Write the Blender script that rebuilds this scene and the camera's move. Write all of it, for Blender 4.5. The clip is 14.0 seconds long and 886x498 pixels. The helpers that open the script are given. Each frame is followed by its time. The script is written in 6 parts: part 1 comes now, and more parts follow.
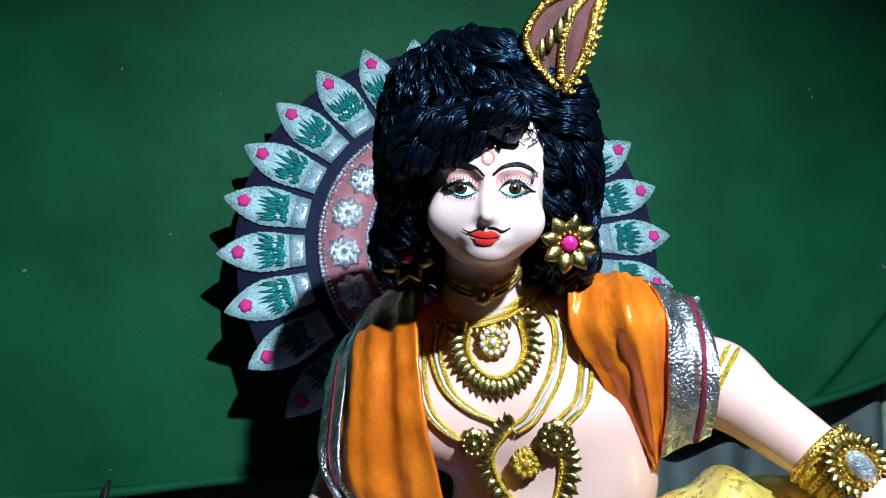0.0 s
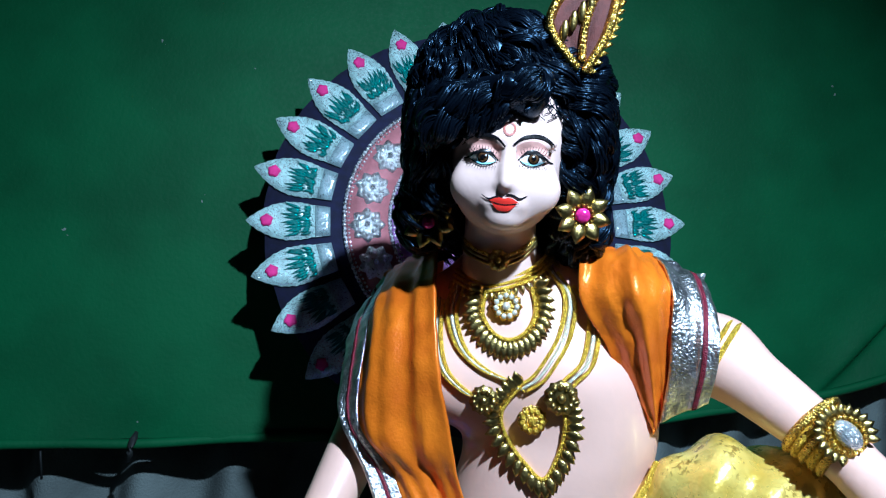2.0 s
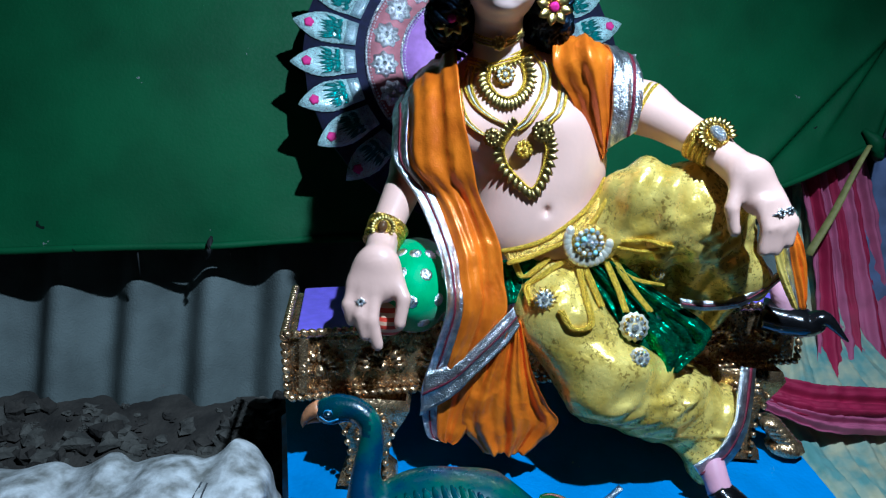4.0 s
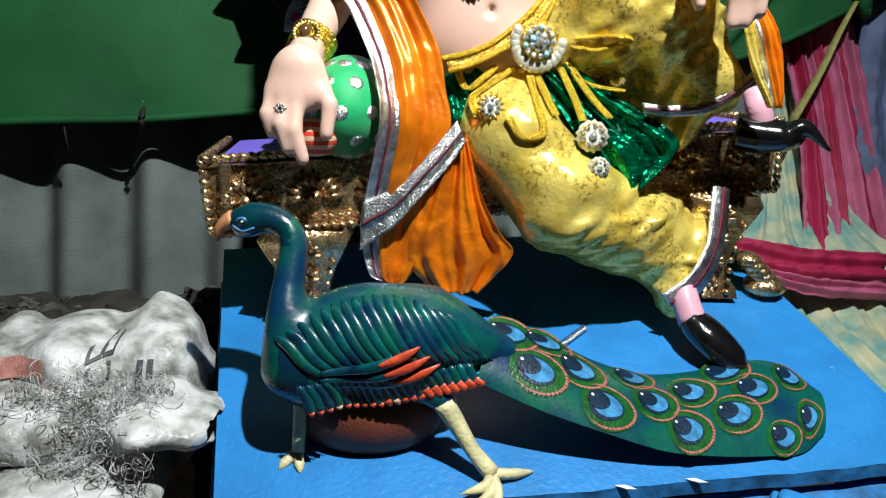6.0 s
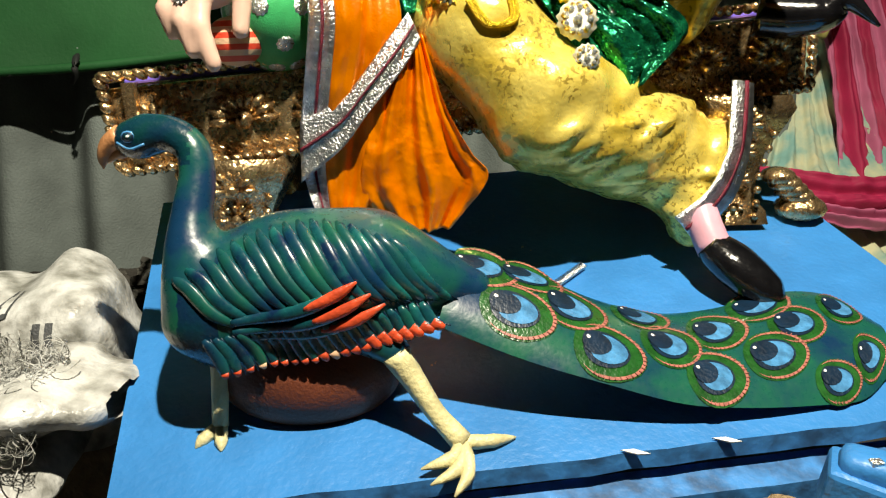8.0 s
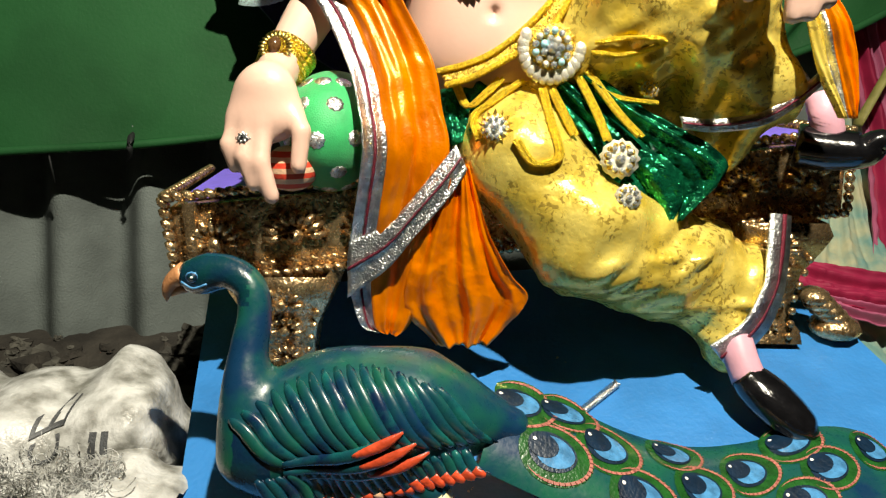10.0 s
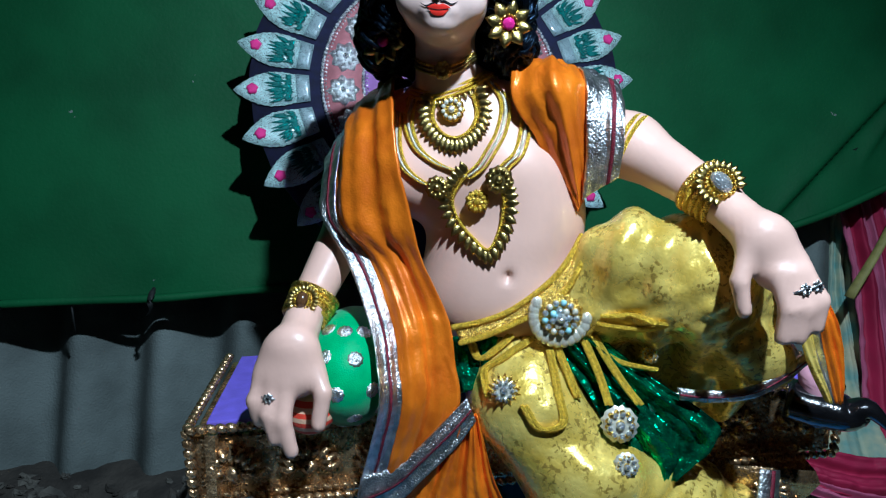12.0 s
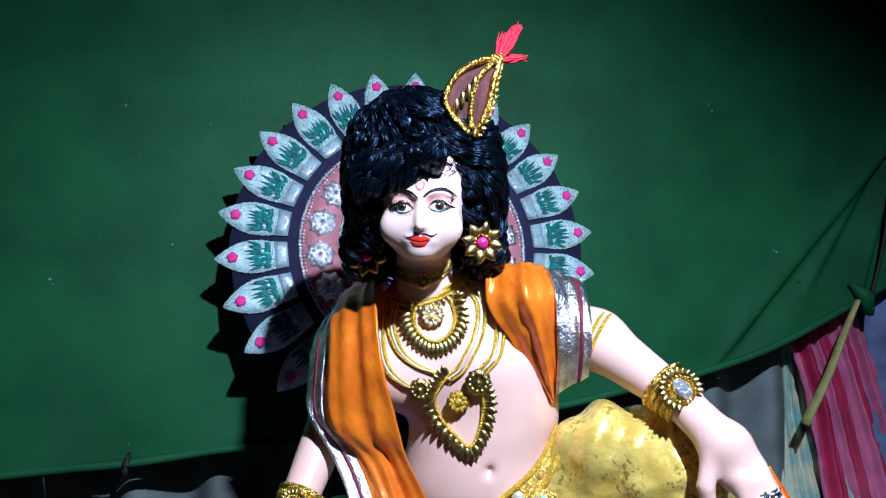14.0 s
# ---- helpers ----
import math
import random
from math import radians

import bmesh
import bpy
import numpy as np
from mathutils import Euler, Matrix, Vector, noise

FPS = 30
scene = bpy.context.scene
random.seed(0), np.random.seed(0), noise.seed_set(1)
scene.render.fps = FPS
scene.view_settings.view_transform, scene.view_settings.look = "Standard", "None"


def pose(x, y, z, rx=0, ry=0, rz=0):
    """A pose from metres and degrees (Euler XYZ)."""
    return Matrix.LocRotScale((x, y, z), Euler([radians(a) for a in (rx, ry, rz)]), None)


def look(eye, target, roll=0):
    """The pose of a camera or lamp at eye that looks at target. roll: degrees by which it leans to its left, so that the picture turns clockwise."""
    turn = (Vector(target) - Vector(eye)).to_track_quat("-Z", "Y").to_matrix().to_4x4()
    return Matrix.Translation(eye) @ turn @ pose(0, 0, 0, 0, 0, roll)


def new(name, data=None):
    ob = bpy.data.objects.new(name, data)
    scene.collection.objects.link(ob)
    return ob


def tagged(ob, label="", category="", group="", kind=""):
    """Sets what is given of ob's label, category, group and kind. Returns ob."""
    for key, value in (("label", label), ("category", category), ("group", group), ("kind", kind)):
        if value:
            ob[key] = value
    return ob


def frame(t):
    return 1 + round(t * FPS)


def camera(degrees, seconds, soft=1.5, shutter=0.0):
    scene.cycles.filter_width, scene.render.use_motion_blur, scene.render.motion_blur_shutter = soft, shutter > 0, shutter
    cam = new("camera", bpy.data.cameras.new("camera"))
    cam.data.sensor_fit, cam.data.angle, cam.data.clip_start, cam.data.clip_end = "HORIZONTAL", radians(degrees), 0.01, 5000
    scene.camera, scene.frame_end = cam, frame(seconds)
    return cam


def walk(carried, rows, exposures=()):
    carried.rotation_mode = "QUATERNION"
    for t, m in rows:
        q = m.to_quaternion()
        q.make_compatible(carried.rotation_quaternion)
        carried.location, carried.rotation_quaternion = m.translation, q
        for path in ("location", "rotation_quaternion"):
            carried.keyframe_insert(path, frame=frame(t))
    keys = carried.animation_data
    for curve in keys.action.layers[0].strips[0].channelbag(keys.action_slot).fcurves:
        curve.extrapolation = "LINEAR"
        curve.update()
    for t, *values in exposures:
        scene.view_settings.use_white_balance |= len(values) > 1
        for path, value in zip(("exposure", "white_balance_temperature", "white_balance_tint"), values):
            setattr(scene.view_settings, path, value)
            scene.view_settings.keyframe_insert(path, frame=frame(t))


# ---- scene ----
cam = camera(68.2, 14.0, 1.2)
PATH = [
    (0, (0.043, 0.04, 1.005), (-0.048, 2.028, 0.806), 2.9),
    (0.5, (0.045, 0.051, 1.013), (-0.123, 2.033, 0.798), 2.9),
    (1, (0.052, 0.076, 1.014), (-0.055, 2.062, 0.798), 3.1),
    (1.5, (0.055, 0.068, 1.015), (-0.06, 2.054, 0.813), 3.6),
    (2, (0.045, 0.004, 0.988), (-0.099, 1.985, 0.756), 5.3),
    (2.5, (0.033, -0.074, 0.962), (-0.09, 1.904, 0.693), 5.3),
    (3, (0.023, -0.163, 0.931), (-0.037, 1.808, 0.596), 5.8),
    (3.5, (0.006, -0.271, 0.898), (-0.002, 1.696, 0.534), 4.1),
    (4, (0.006, -0.323, 0.841), (-0.016, 1.627, 0.396), 3.5),
    (4.2, (0.007, -0.334, 0.824), (0.005, 1.614, 0.371), 3.8),
    (6.3, (0.102, -0.252, 0.606), (0.086, 1.674, 0.065), 0.7),
    (6.5, (0.115, -0.232, 0.587), (0.057, 1.697, 0.061), -0.8),
    (7, (0.141, -0.194, 0.543), (0.071, 1.715, -0.051), -1.9),
    (7.2, (0.144, -0.173, 0.534), (0.079, 1.735, -0.062), -2.1),
    (9.3, (0.133, -0.146, 0.571), (0.067, 1.783, 0.045), -1.1),
    (9.5, (0.129, -0.146, 0.588), (0.026, 1.781, 0.065), -0.9),
    (10, (0.126, -0.146, 0.646), (-0.003, 1.78, 0.122), -0.5),
    (10.5, (0.128, -0.148, 0.702), (-0.026, 1.777, 0.182), -0.7),
    (11, (0.121, -0.146, 0.762), (-0.021, 1.782, 0.25), -0.8),
    (11.5, (0.116, -0.14, 0.818), (0.001, 1.792, 0.314), 0.3),
    (12, (0.106, -0.135, 0.88), (-0.02, 1.815, 0.455), 2.3),
    (12.5, (0.101, -0.142, 0.938), (0.011, 1.832, 0.629), 4.3),
    (13, (0.092, -0.151, 0.979), (0.024, 1.833, 0.733), 3.9),
    (13.5, (0.086, -0.161, 1.005), (0.024, 1.827, 0.791), 2.9),
    (14, (0.081, -0.161, 1.027), (0.064, 1.829, 0.828), 1.2),
]
EXPOSURES = [(0, 0.0, 5000, 2), (3, -0.1, 4550, 1), (4.2, -0.1, 4750, 2), (6.3, 0.52, 6700, 5), (7.2, 0.68, 7900, 5), (9.5, 0.80, 8200, 6), (10.5, 0.08, 7300, 5), (11.2, -0.35, 6200, 3), (12.1, -0.38, 4850, 0), (13, -0.1, 4600, 2), (14, 0.08, 4950, 16)]
walk(cam, [(t, look(eye, target, roll)) for t, eye, target, roll in PATH], EXPOSURES)


# ---- light: one shaded bulb above the camera, night outside ----
world = bpy.data.worlds.new("night")
scene.world = world
world.use_nodes = True
world.node_tree.nodes["Background"].inputs[0].default_value = (0.5, 0.75, 1.0, 1)
world.node_tree.nodes["Background"].inputs[1].default_value = 0.0002
bulb_data = bpy.data.lights.new("bulb_light", "SPOT")
bulb_data.energy, bulb_data.shadow_soft_size, bulb_data.color = 130, 0.018, (1.0, 0.99, 0.97)
bulb_data.spot_size, bulb_data.spot_blend = radians(122), 1.0
bulb_light = new("bulb_light", bulb_data)
bulb_light.matrix_world = look((0.39, -0.15, 1.78), (0.04, 0.62, 0.30))


# ---- materials ----
def mat(name, color, rough=0.6, metal=0.0, vary=0.15, scale=40.0, bump=0.1, fine=300.0, coat=0.0, second=None, sheen=0.0):
    """A node material with coarse colour variation, fine grain and relief."""
    m = bpy.data.materials.new(name)
    m.use_nodes = True
    nt = m.node_tree
    b = nt.nodes["Principled BSDF"]
    b.inputs["Roughness"].default_value, b.inputs["Metallic"].default_value = rough, metal
    b.inputs["Coat Weight"].default_value = coat
    b.inputs["Sheen Weight"].default_value = sheen
    tc = nt.nodes.new("ShaderNodeTexCoord")
    n1, n2 = nt.nodes.new("ShaderNodeTexNoise"), nt.nodes.new("ShaderNodeTexNoise")
    n1.inputs["Scale"].default_value, n2.inputs["Scale"].default_value = scale, fine
    n1.inputs["Detail"].default_value = 5
    for n in (n1, n2):
        nt.links.new(tc.outputs["Object"], n.inputs["Vector"])
    mix = nt.nodes.new("ShaderNodeMix")
    mix.data_type = "RGBA"
    lo = tuple(c * (1 - vary) for c in color) if second is None else second
    hi = tuple(min(1, c * (1 + vary)) for c in color)
    mix.inputs[6].default_value, mix.inputs[7].default_value = (*lo, 1), (*hi, 1)
    ramp = nt.nodes.new("ShaderNodeMapRange")
    ramp.inputs[1].default_value, ramp.inputs[2].default_value = 0.35, 0.65
    nt.links.new(n1.outputs["Fac"], ramp.inputs[0])
    nt.links.new(ramp.outputs[0], mix.inputs[0])
    nt.links.new(mix.outputs[2], b.inputs["Base Color"])
    r2 = nt.nodes.new("ShaderNodeMapRange")
    r2.inputs[3].default_value, r2.inputs[4].default_value = max(0.03, rough - 0.12), min(1, rough + 0.12)
    nt.links.new(n2.outputs["Fac"], r2.inputs[0])
    nt.links.new(r2.outputs[0], b.inputs["Roughness"])
    bp = nt.nodes.new("ShaderNodeBump")
    bp.inputs["Strength"].default_value, bp.inputs["Distance"].default_value = bump, 0.004
    nt.links.new(n2.outputs["Fac"], bp.inputs["Height"])
    nt.links.new(bp.outputs[0], b.inputs["Normal"])
    return m


def glitter(name, color, flake, scale=900.0, share=0.35):
    """Cloth strewn with small mirror flakes."""
    m = mat(name, color, 0.55, 0.0, 0.2, 60, 0.15, 500)
    nt = m.node_tree
    b = nt.nodes["Principled BSDF"]
    tc = nt.nodes.new("ShaderNodeTexCoord")
    v = nt.nodes.new("ShaderNodeTexVoronoi")
    v.inputs["Scale"].default_value = scale
    nt.links.new(tc.outputs["Object"], v.inputs["Vector"])
    sep = nt.nodes.new("ShaderNodeSeparateColor")
    nt.links.new(v.outputs["Color"], sep.inputs[0])
    gt = nt.nodes.new("ShaderNodeMath")
    gt.operation = "GREATER_THAN"
    gt.inputs[1].default_value = 1 - share
    nt.links.new(sep.outputs[0], gt.inputs[0])
    old = b.inputs["Base Color"].links[0].from_socket
    mx = nt.nodes.new("ShaderNodeMix")
    mx.data_type = "RGBA"
    nt.links.new(gt.outputs[0], mx.inputs[0])
    nt.links.new(old, mx.inputs[6])
    mx.inputs[7].default_value = (*flake, 1)
    nt.links.new(mx.outputs[2], b.inputs["Base Color"])
    nt.links.new(gt.outputs[0], b.inputs["Metallic"])
    r = nt.nodes.new("ShaderNodeMapRange")
    r.inputs[3].default_value, r.inputs[4].default_value = 0.6, 0.25
    nt.links.new(gt.outputs[0], r.inputs[0])
    nt.links.new(r.outputs[0], b.inputs["Roughness"])
    bp = nt.nodes.new("ShaderNodeBump")
    bp.inputs["Strength"].default_value, bp.inputs["Distance"].default_value = 0.8, 0.002
    nt.links.new(sep.outputs[1], bp.inputs["Height"])
    nt.links.new(bp.outputs[0], b.inputs["Normal"])
    return m


def specks(m, size, share, pale, dark):
    """Sparse light and dark specks of dirt over a material."""
    nt = m.node_tree
    b = nt.nodes["Principled BSDF"]
    tc = nt.nodes.new("ShaderNodeTexCoord")
    for k, (scale, col, sh) in enumerate(((size, pale, share), (size * 0.6, dark, share * 0.7))):
        wv = nt.nodes.new("ShaderNodeTexNoise")
        wv.inputs["Scale"].default_value = scale * 3
        add = nt.nodes.new("ShaderNodeMixRGB")
        add.inputs[0].default_value = 0.06
        nt.links.new(tc.outputs["Object"], wv.inputs["Vector"])
        nt.links.new(tc.outputs["Object"], add.inputs[1])
        nt.links.new(wv.outputs["Color"], add.inputs[2])
        v = nt.nodes.new("ShaderNodeTexVoronoi")
        v.inputs["Scale"].default_value = scale
        nt.links.new(add.outputs[0], v.inputs["Vector"])
        sep = nt.nodes.new("ShaderNodeSeparateColor")
        nt.links.new(v.outputs["Color"], sep.inputs[0])
        a, c, mu = (nt.nodes.new("ShaderNodeMath") for _ in range(3))
        a.operation, c.operation, mu.operation = "LESS_THAN", "LESS_THAN", "MULTIPLY"
        a.inputs[1].default_value, c.inputs[1].default_value = 0.09, sh
        nt.links.new(v.outputs["Distance"], a.inputs[0])
        nt.links.new(sep.outputs[k], c.inputs[0])
        nt.links.new(a.outputs[0], mu.inputs[0])
        nt.links.new(c.outputs[0], mu.inputs[1])
        mx = nt.nodes.new("ShaderNodeMix")
        mx.data_type = "RGBA"
        nt.links.new(mu.outputs[0], mx.inputs[0])
        nt.links.new(b.inputs["Base Color"].links[0].from_socket, mx.inputs[6])
        mx.inputs[7].default_value = (*col, 1)
        nt.links.new(mx.outputs[2], b.inputs["Base Color"])


FACE = mat("painted_face", (0.82, 0.61, 0.54), 0.36, 0, 0.06, 14, 0.03, 200, coat=0.25)
SKIN = mat("painted_skin", (0.78, 0.51, 0.41), 0.36, 0, 0.06, 14, 0.03, 200, coat=0.25)
HAIR = mat("black_hair", (0.0015, 0.0024, 0.005), 0.30, 0, 0.3, 60, 0.05, 700)
HAIR.node_tree.nodes["Principled BSDF"].inputs["Specular IOR Level"].default_value = 0.36
HAIR.node_tree.nodes["Principled BSDF"].inputs["Specular Tint"].default_value = (0.35, 0.62, 1.0, 1)
BLACK = mat("black_paint", (0.008, 0.008, 0.01), 0.25, 0, 0.2, 60, 0.03)
WHITE = mat("white_paint", (0.85, 0.85, 0.83), 0.25, 0, 0.04, 60, 0.02)
IRIS = mat("brown_iris", (0.10, 0.05, 0.02), 0.15, 0, 0.3, 400, 0.0)
CYAN = mat("pale_blue_paint", (0.35, 0.65, 0.72), 0.25, 0, 0.1, 60, 0.02)
LIP = mat("red_lip_paint", (0.62, 0.03, 0.02), 0.25, 0, 0.1, 90, 0.02, coat=0.4)
ROUGE = mat("rose_paint", (0.74, 0.42, 0.36), 0.4, 0, 0.1, 90, 0.02)
GOLD = mat("gold_foil", (0.80, 0.53, 0.10), 0.28, 1.0, 0.3, 180, 0.6, 600)
GOLD_DARK = mat("dull_gold_leaf", (0.46, 0.36, 0.12), 0.32, 1.0, 0.35, 120, 0.15, 500)
BROWN_VELVET = mat("brown_maroon_velvet", (0.085, 0.022, 0.018), 0.75, 0, 0.3, 90, 0.3, 900)
GOLD_YELLOW = mat("yellow_gold_cord", (0.86, 0.58, 0.05), 0.42, 0.7, 0.25, 300, 0.8, 900)
BRONZE = mat("embossed_gold_paint", (0.66, 0.47, 0.26), 0.27, 0.9, 0.30, 70, 0.5, 220, second=(0.40, 0.25, 0.12))
PEARL = mat("pearl_plastic", (0.90, 0.86, 0.72), 0.2, 0.5, 0.15, 220, 0.3, 700)
GEM = mat("clear_stone", (0.75, 0.85, 0.9), 0.06, 0.8, 0.3, 250, 0.5, 800)
GEM_PINK = mat("magenta_stone", (0.75, 0.03, 0.30), 0.12, 0.3, 0.2, 200, 0.2)
MIRROR = mat("mirror_sequin", (0.86, 0.88, 0.90), 0.30, 1.0, 0.1, 200, 0.6, 500)
ORANGE = mat("orange_satin", (0.80, 0.21, 0.004), 0.34, 0.25, 0.15, 24, 0.12, 420, second=(0.66, 0.145, 0.003))
SILVER = mat("silver_zari", (0.74, 0.76, 0.80), 0.33, 1.0, 0.35, 70, 0.55, 420)
MAROON = mat("maroon_thread", (0.17, 0.012, 0.03), 0.5, 0.1, 0.3, 200, 0.5, 900)
YELLOW = mat("gold_brocade", (0.88, 0.70, 0.17), 0.29, 0.40, 0.12, 26, 0.30, 100, second=(0.70, 0.50, 0.07))
YELLOW_DARK = mat("brown_brocade_print", (0.16, 0.10, 0.015), 0.35, 0.5, 0.3, 90, 0.3)
GREEN_FOIL = mat("green_foil_cloth", (0.0, 0.20, 0.085), 0.20, 0.75, 0.5, 60, 0.9, 150, second=(0.0, 0.06, 0.03))
GREEN_CLOTH = mat("green_velvet", (0.01, 0.40, 0.12), 0.55, 0, 0.12, 60, 0.2, 700, sheen=0.4)
TARP = mat("green_tarpaulin", (0.014, 0.083, 0.027), 0.62, 0, 0.18, 6, 0.14, 160)
TARP_BACK = mat("dark_tarpaulin_lining", (0.006, 0.008, 0.008), 0.7, 0, 0.2, 20, 0.1)
NAVY = mat("navy_velvet", (0.005, 0.006, 0.035), 0.8, 0, 0.3, 90, 0.3, 900)
PURPLE = mat("lilac_cloth", (0.46, 0.23, 0.62), 0.6, 0, 0.12, 60, 0.2, 900)
VIOLET = mat("violet_cloth", (0.17, 0.12, 0.62), 0.55, 0, 0.1, 60, 0.2, 900)
BAND = mat("rose_brown_cloth", (0.44, 0.17, 0.19), 0.6, 0, 0.15, 60, 0.3, 900)
PETAL = glitter("white_glitter_cloth", (0.52, 0.74, 0.72), (0.85, 0.92, 0.92), 1300, 0.16)
TEAL = glitter("teal_glitter", (0.008, 0.15, 0.135), (0.03, 0.40, 0.34), 1100, 0.16)
CUFF = glitter("silver_grey_glitter", (0.32, 0.44, 0.47), (0.75, 0.8, 0.85), 1300, 0.15)
MAGENTA = mat("magenta_felt", (0.62, 0.02, 0.22), 0.7, 0, 0.15, 90, 0.3, 900)
SILVER_BEAD = glitter("silver_bead_cord", (0.5, 0.52, 0.56), (0.95, 0.95, 0.98), 500, 0.5)
PK_GREEN = mat("peacock_green", (0.004, 0.080, 0.048), 0.30, 0, 0.3, 20, 0.05, 200, coat=0.3, second=(0.003, 0.032, 0.082))
PK_BLUE = mat("peacock_blue", (0.003, 0.017, 0.052), 0.26, 0, 0.4, 30, 0.12, 260, coat=0.35, second=(0.002, 0.040, 0.045))
PK_TEAL = mat("peacock_teal", (0.003, 0.095, 0.085), 0.28, 0, 0.35, 40, 0.1, 200, coat=0.35, second=(0.003, 0.020, 0.060))
PK_DARK = mat("peacock_groove", (0.002, 0.016, 0.040), 0.4, 0, 0.3, 60, 0.2)
PK_RED = mat("vermilion_paint", (0.62, 0.075, 0.03), 0.35, 0, 0.25, 90, 0.2)
PK_BROWN = mat("brown_clay_paint", (0.14, 0.034, 0.014), 0.6, 0, 0.25, 30, 0.3)
PK_CLAW = mat("pale_clay_paint", (0.66, 0.60, 0.33), 0.45, 0, 0.2, 60, 0.3)
PK_SALMON = mat("salmon_line", (0.42, 0.15, 0.12), 0.4, 0, 0.25, 200, 0.1)
PK_LEAF = mat("leaf_green_paint", (0.010, 0.085, 0.016), 0.3, 0, 0.3, 90, 0.2, coat=0.5)
PK_SKY = mat("sky_blue_paint", (0.055, 0.23, 0.46), 0.3, 0, 0.3, 120, 0.1, coat=0.5)
BEAK = mat("orange_beak", (0.55, 0.25, 0.11), 0.4, 0, 0.2, 120, 0.2)
BLUE_WOOD = mat("sky_blue_gloss_paint", (0.025, 0.20, 0.52), 0.42, 0, 0.10, 16, 0.25, 150)
BLUE_DIRTY = mat("chipped_blue_paint", (0.03, 0.19, 0.48), 0.5, 0, 0.2, 45, 0.2, 120, second=(0.02, 0.08, 0.19))
CEMENT = mat("asbestos_cement", (0.118, 0.142, 0.135), 0.85, 0, 0.25, 9, 0.4, 250)
SOIL = mat("dark_soil", (0.035, 0.031, 0.025), 0.95, 0, 0.45, 18, 0.9, 120)
STONE = mat("grey_rubble", (0.075, 0.072, 0.060), 0.9, 0, 0.4, 30, 0.7, 150)
SACK = mat("white_woven_plastic", (0.60, 0.61, 0.60), 0.38, 0, 0.12, 34, 0.4, 180, second=(0.20, 0.20, 0.18))
SACK_RED = mat("faded_red_print", (0.58, 0.26, 0.22), 0.5, 0, 0.3, 40, 0.4, 420)
SACK_INK = mat("grey_ink_print", (0.07, 0.075, 0.08), 0.5, 0, 0.3, 40, 0.4, 420)
JUTE = mat("jute_burlap", (0.30, 0.21, 0.12), 0.9, 0, 0.25, 60, 0.9, 300)
PINK = mat("pink_curtain", (0.40, 0.09, 0.18), 0.7, 0, 0.15, 20, 0.2, 800)
CRIMSON = mat("crimson_curtain_stripe", (0.30, 0.006, 0.05), 0.7, 0, 0.15, 20, 0.2, 800)
FLORAL = mat("floral_print_cloth", (0.42, 0.41, 0.26), 0.75, 0, 0.2, 18, 0.2, 800, second=(0.16, 0.33, 0.30))
BLUE_CLOTH = mat("dull_blue_cloth", (0.10, 0.13, 0.24), 0.75, 0, 0.3, 14, 0.2, 800)
OLIVE = mat("olive_strap", (0.26, 0.24, 0.07), 0.6, 0, 0.2, 50, 0.3, 800)
SOCK = mat("pink_painted_foot", (0.72, 0.38, 0.47), 0.4, 0, 0.1, 30, 0.05)
SHOE = mat("black_gloss_shoe", (0.006, 0.006, 0.007), 0.16, 0, 0.3, 60, 0.1, coat=0.6)
RED_PLUME = mat("red_plume", (0.62, 0.01, 0.03), 0.7, 0, 0.3, 90, 0.3)
STRIPE_RED = mat("red_striped_cloth", (0.70, 0.06, 0.03), 0.5, 0, 0.1, 60, 0.2)
STRIPE_PALE = mat("pale_striped_cloth", (0.78, 0.50, 0.32), 0.5, 0, 0.1, 60, 0.2)


TARP.node_tree.nodes["Principled BSDF"].inputs["Specular IOR Level"].default_value = 0.15
specks(TARP, 22, 0.10, (0.16, 0.20, 0.18), (0.004, 0.012, 0.008))
specks(BLUE_WOOD, 30, 0.06, (0.35, 0.45, 0.5), (0.01, 0.05, 0.12))


# ---- mesh tools ----
V = Vector


def link_mesh(name, verts, faces, mats, idx=None, parent=None, label="", smooth=True):
    me = bpy.data.meshes.new(name)
    me.from_pydata([tuple(v) for v in verts], [], [tuple(f) for f in faces])
    for m in (mats if isinstance(mats, (list, tuple)) else [mats]):
        me.materials.append(m)
    if idx is not None:
        me.polygons.foreach_set("material_index", idx)
    if smooth:
        me.polygons.foreach_set("use_smooth", [True] * len(me.polygons))
    me.update()
    ob = new(name, me)
    if parent is not None:
        ob.parent = parent
    if label:
        ob["label"] = label
    return ob


class Build:
    """Gathers verts and faces of one mesh, each face with its material's slot."""

    def __init__(self):
        self.v, self.f, self.i, self.mats = [], [], [], []

    def slot(self, m):
        if m not in self.mats:
            self.mats.append(m)
        return self.mats.index(m)

    def add(self, verts, faces, m):
        o, s = len(self.v), self.slot(m)
        self.v += [tuple(v) for v in verts]
        self.f += [tuple(i + o for i in f) for f in faces]
        self.i += [s] * len(faces)
        return self

    def link(self, name, parent=None, label="", smooth=True):
        return link_mesh(name, self.v, self.f, self.mats, self.i, parent, label, smooth)


def thing(name, at, label, category, group="", kind=""):
    ob = new(name)
    ob.location = at
    ob.empty_display_size = 0.02
    return tagged(ob, label, category, group, kind)


def hold(parent, *obs):
    """Parents parts without moving them."""
    for o in obs:
        o.parent = parent
        o.matrix_parent_inverse = Matrix.Translation(parent.location).inverted() if parent.type == "EMPTY" and parent.parent is None else Matrix()


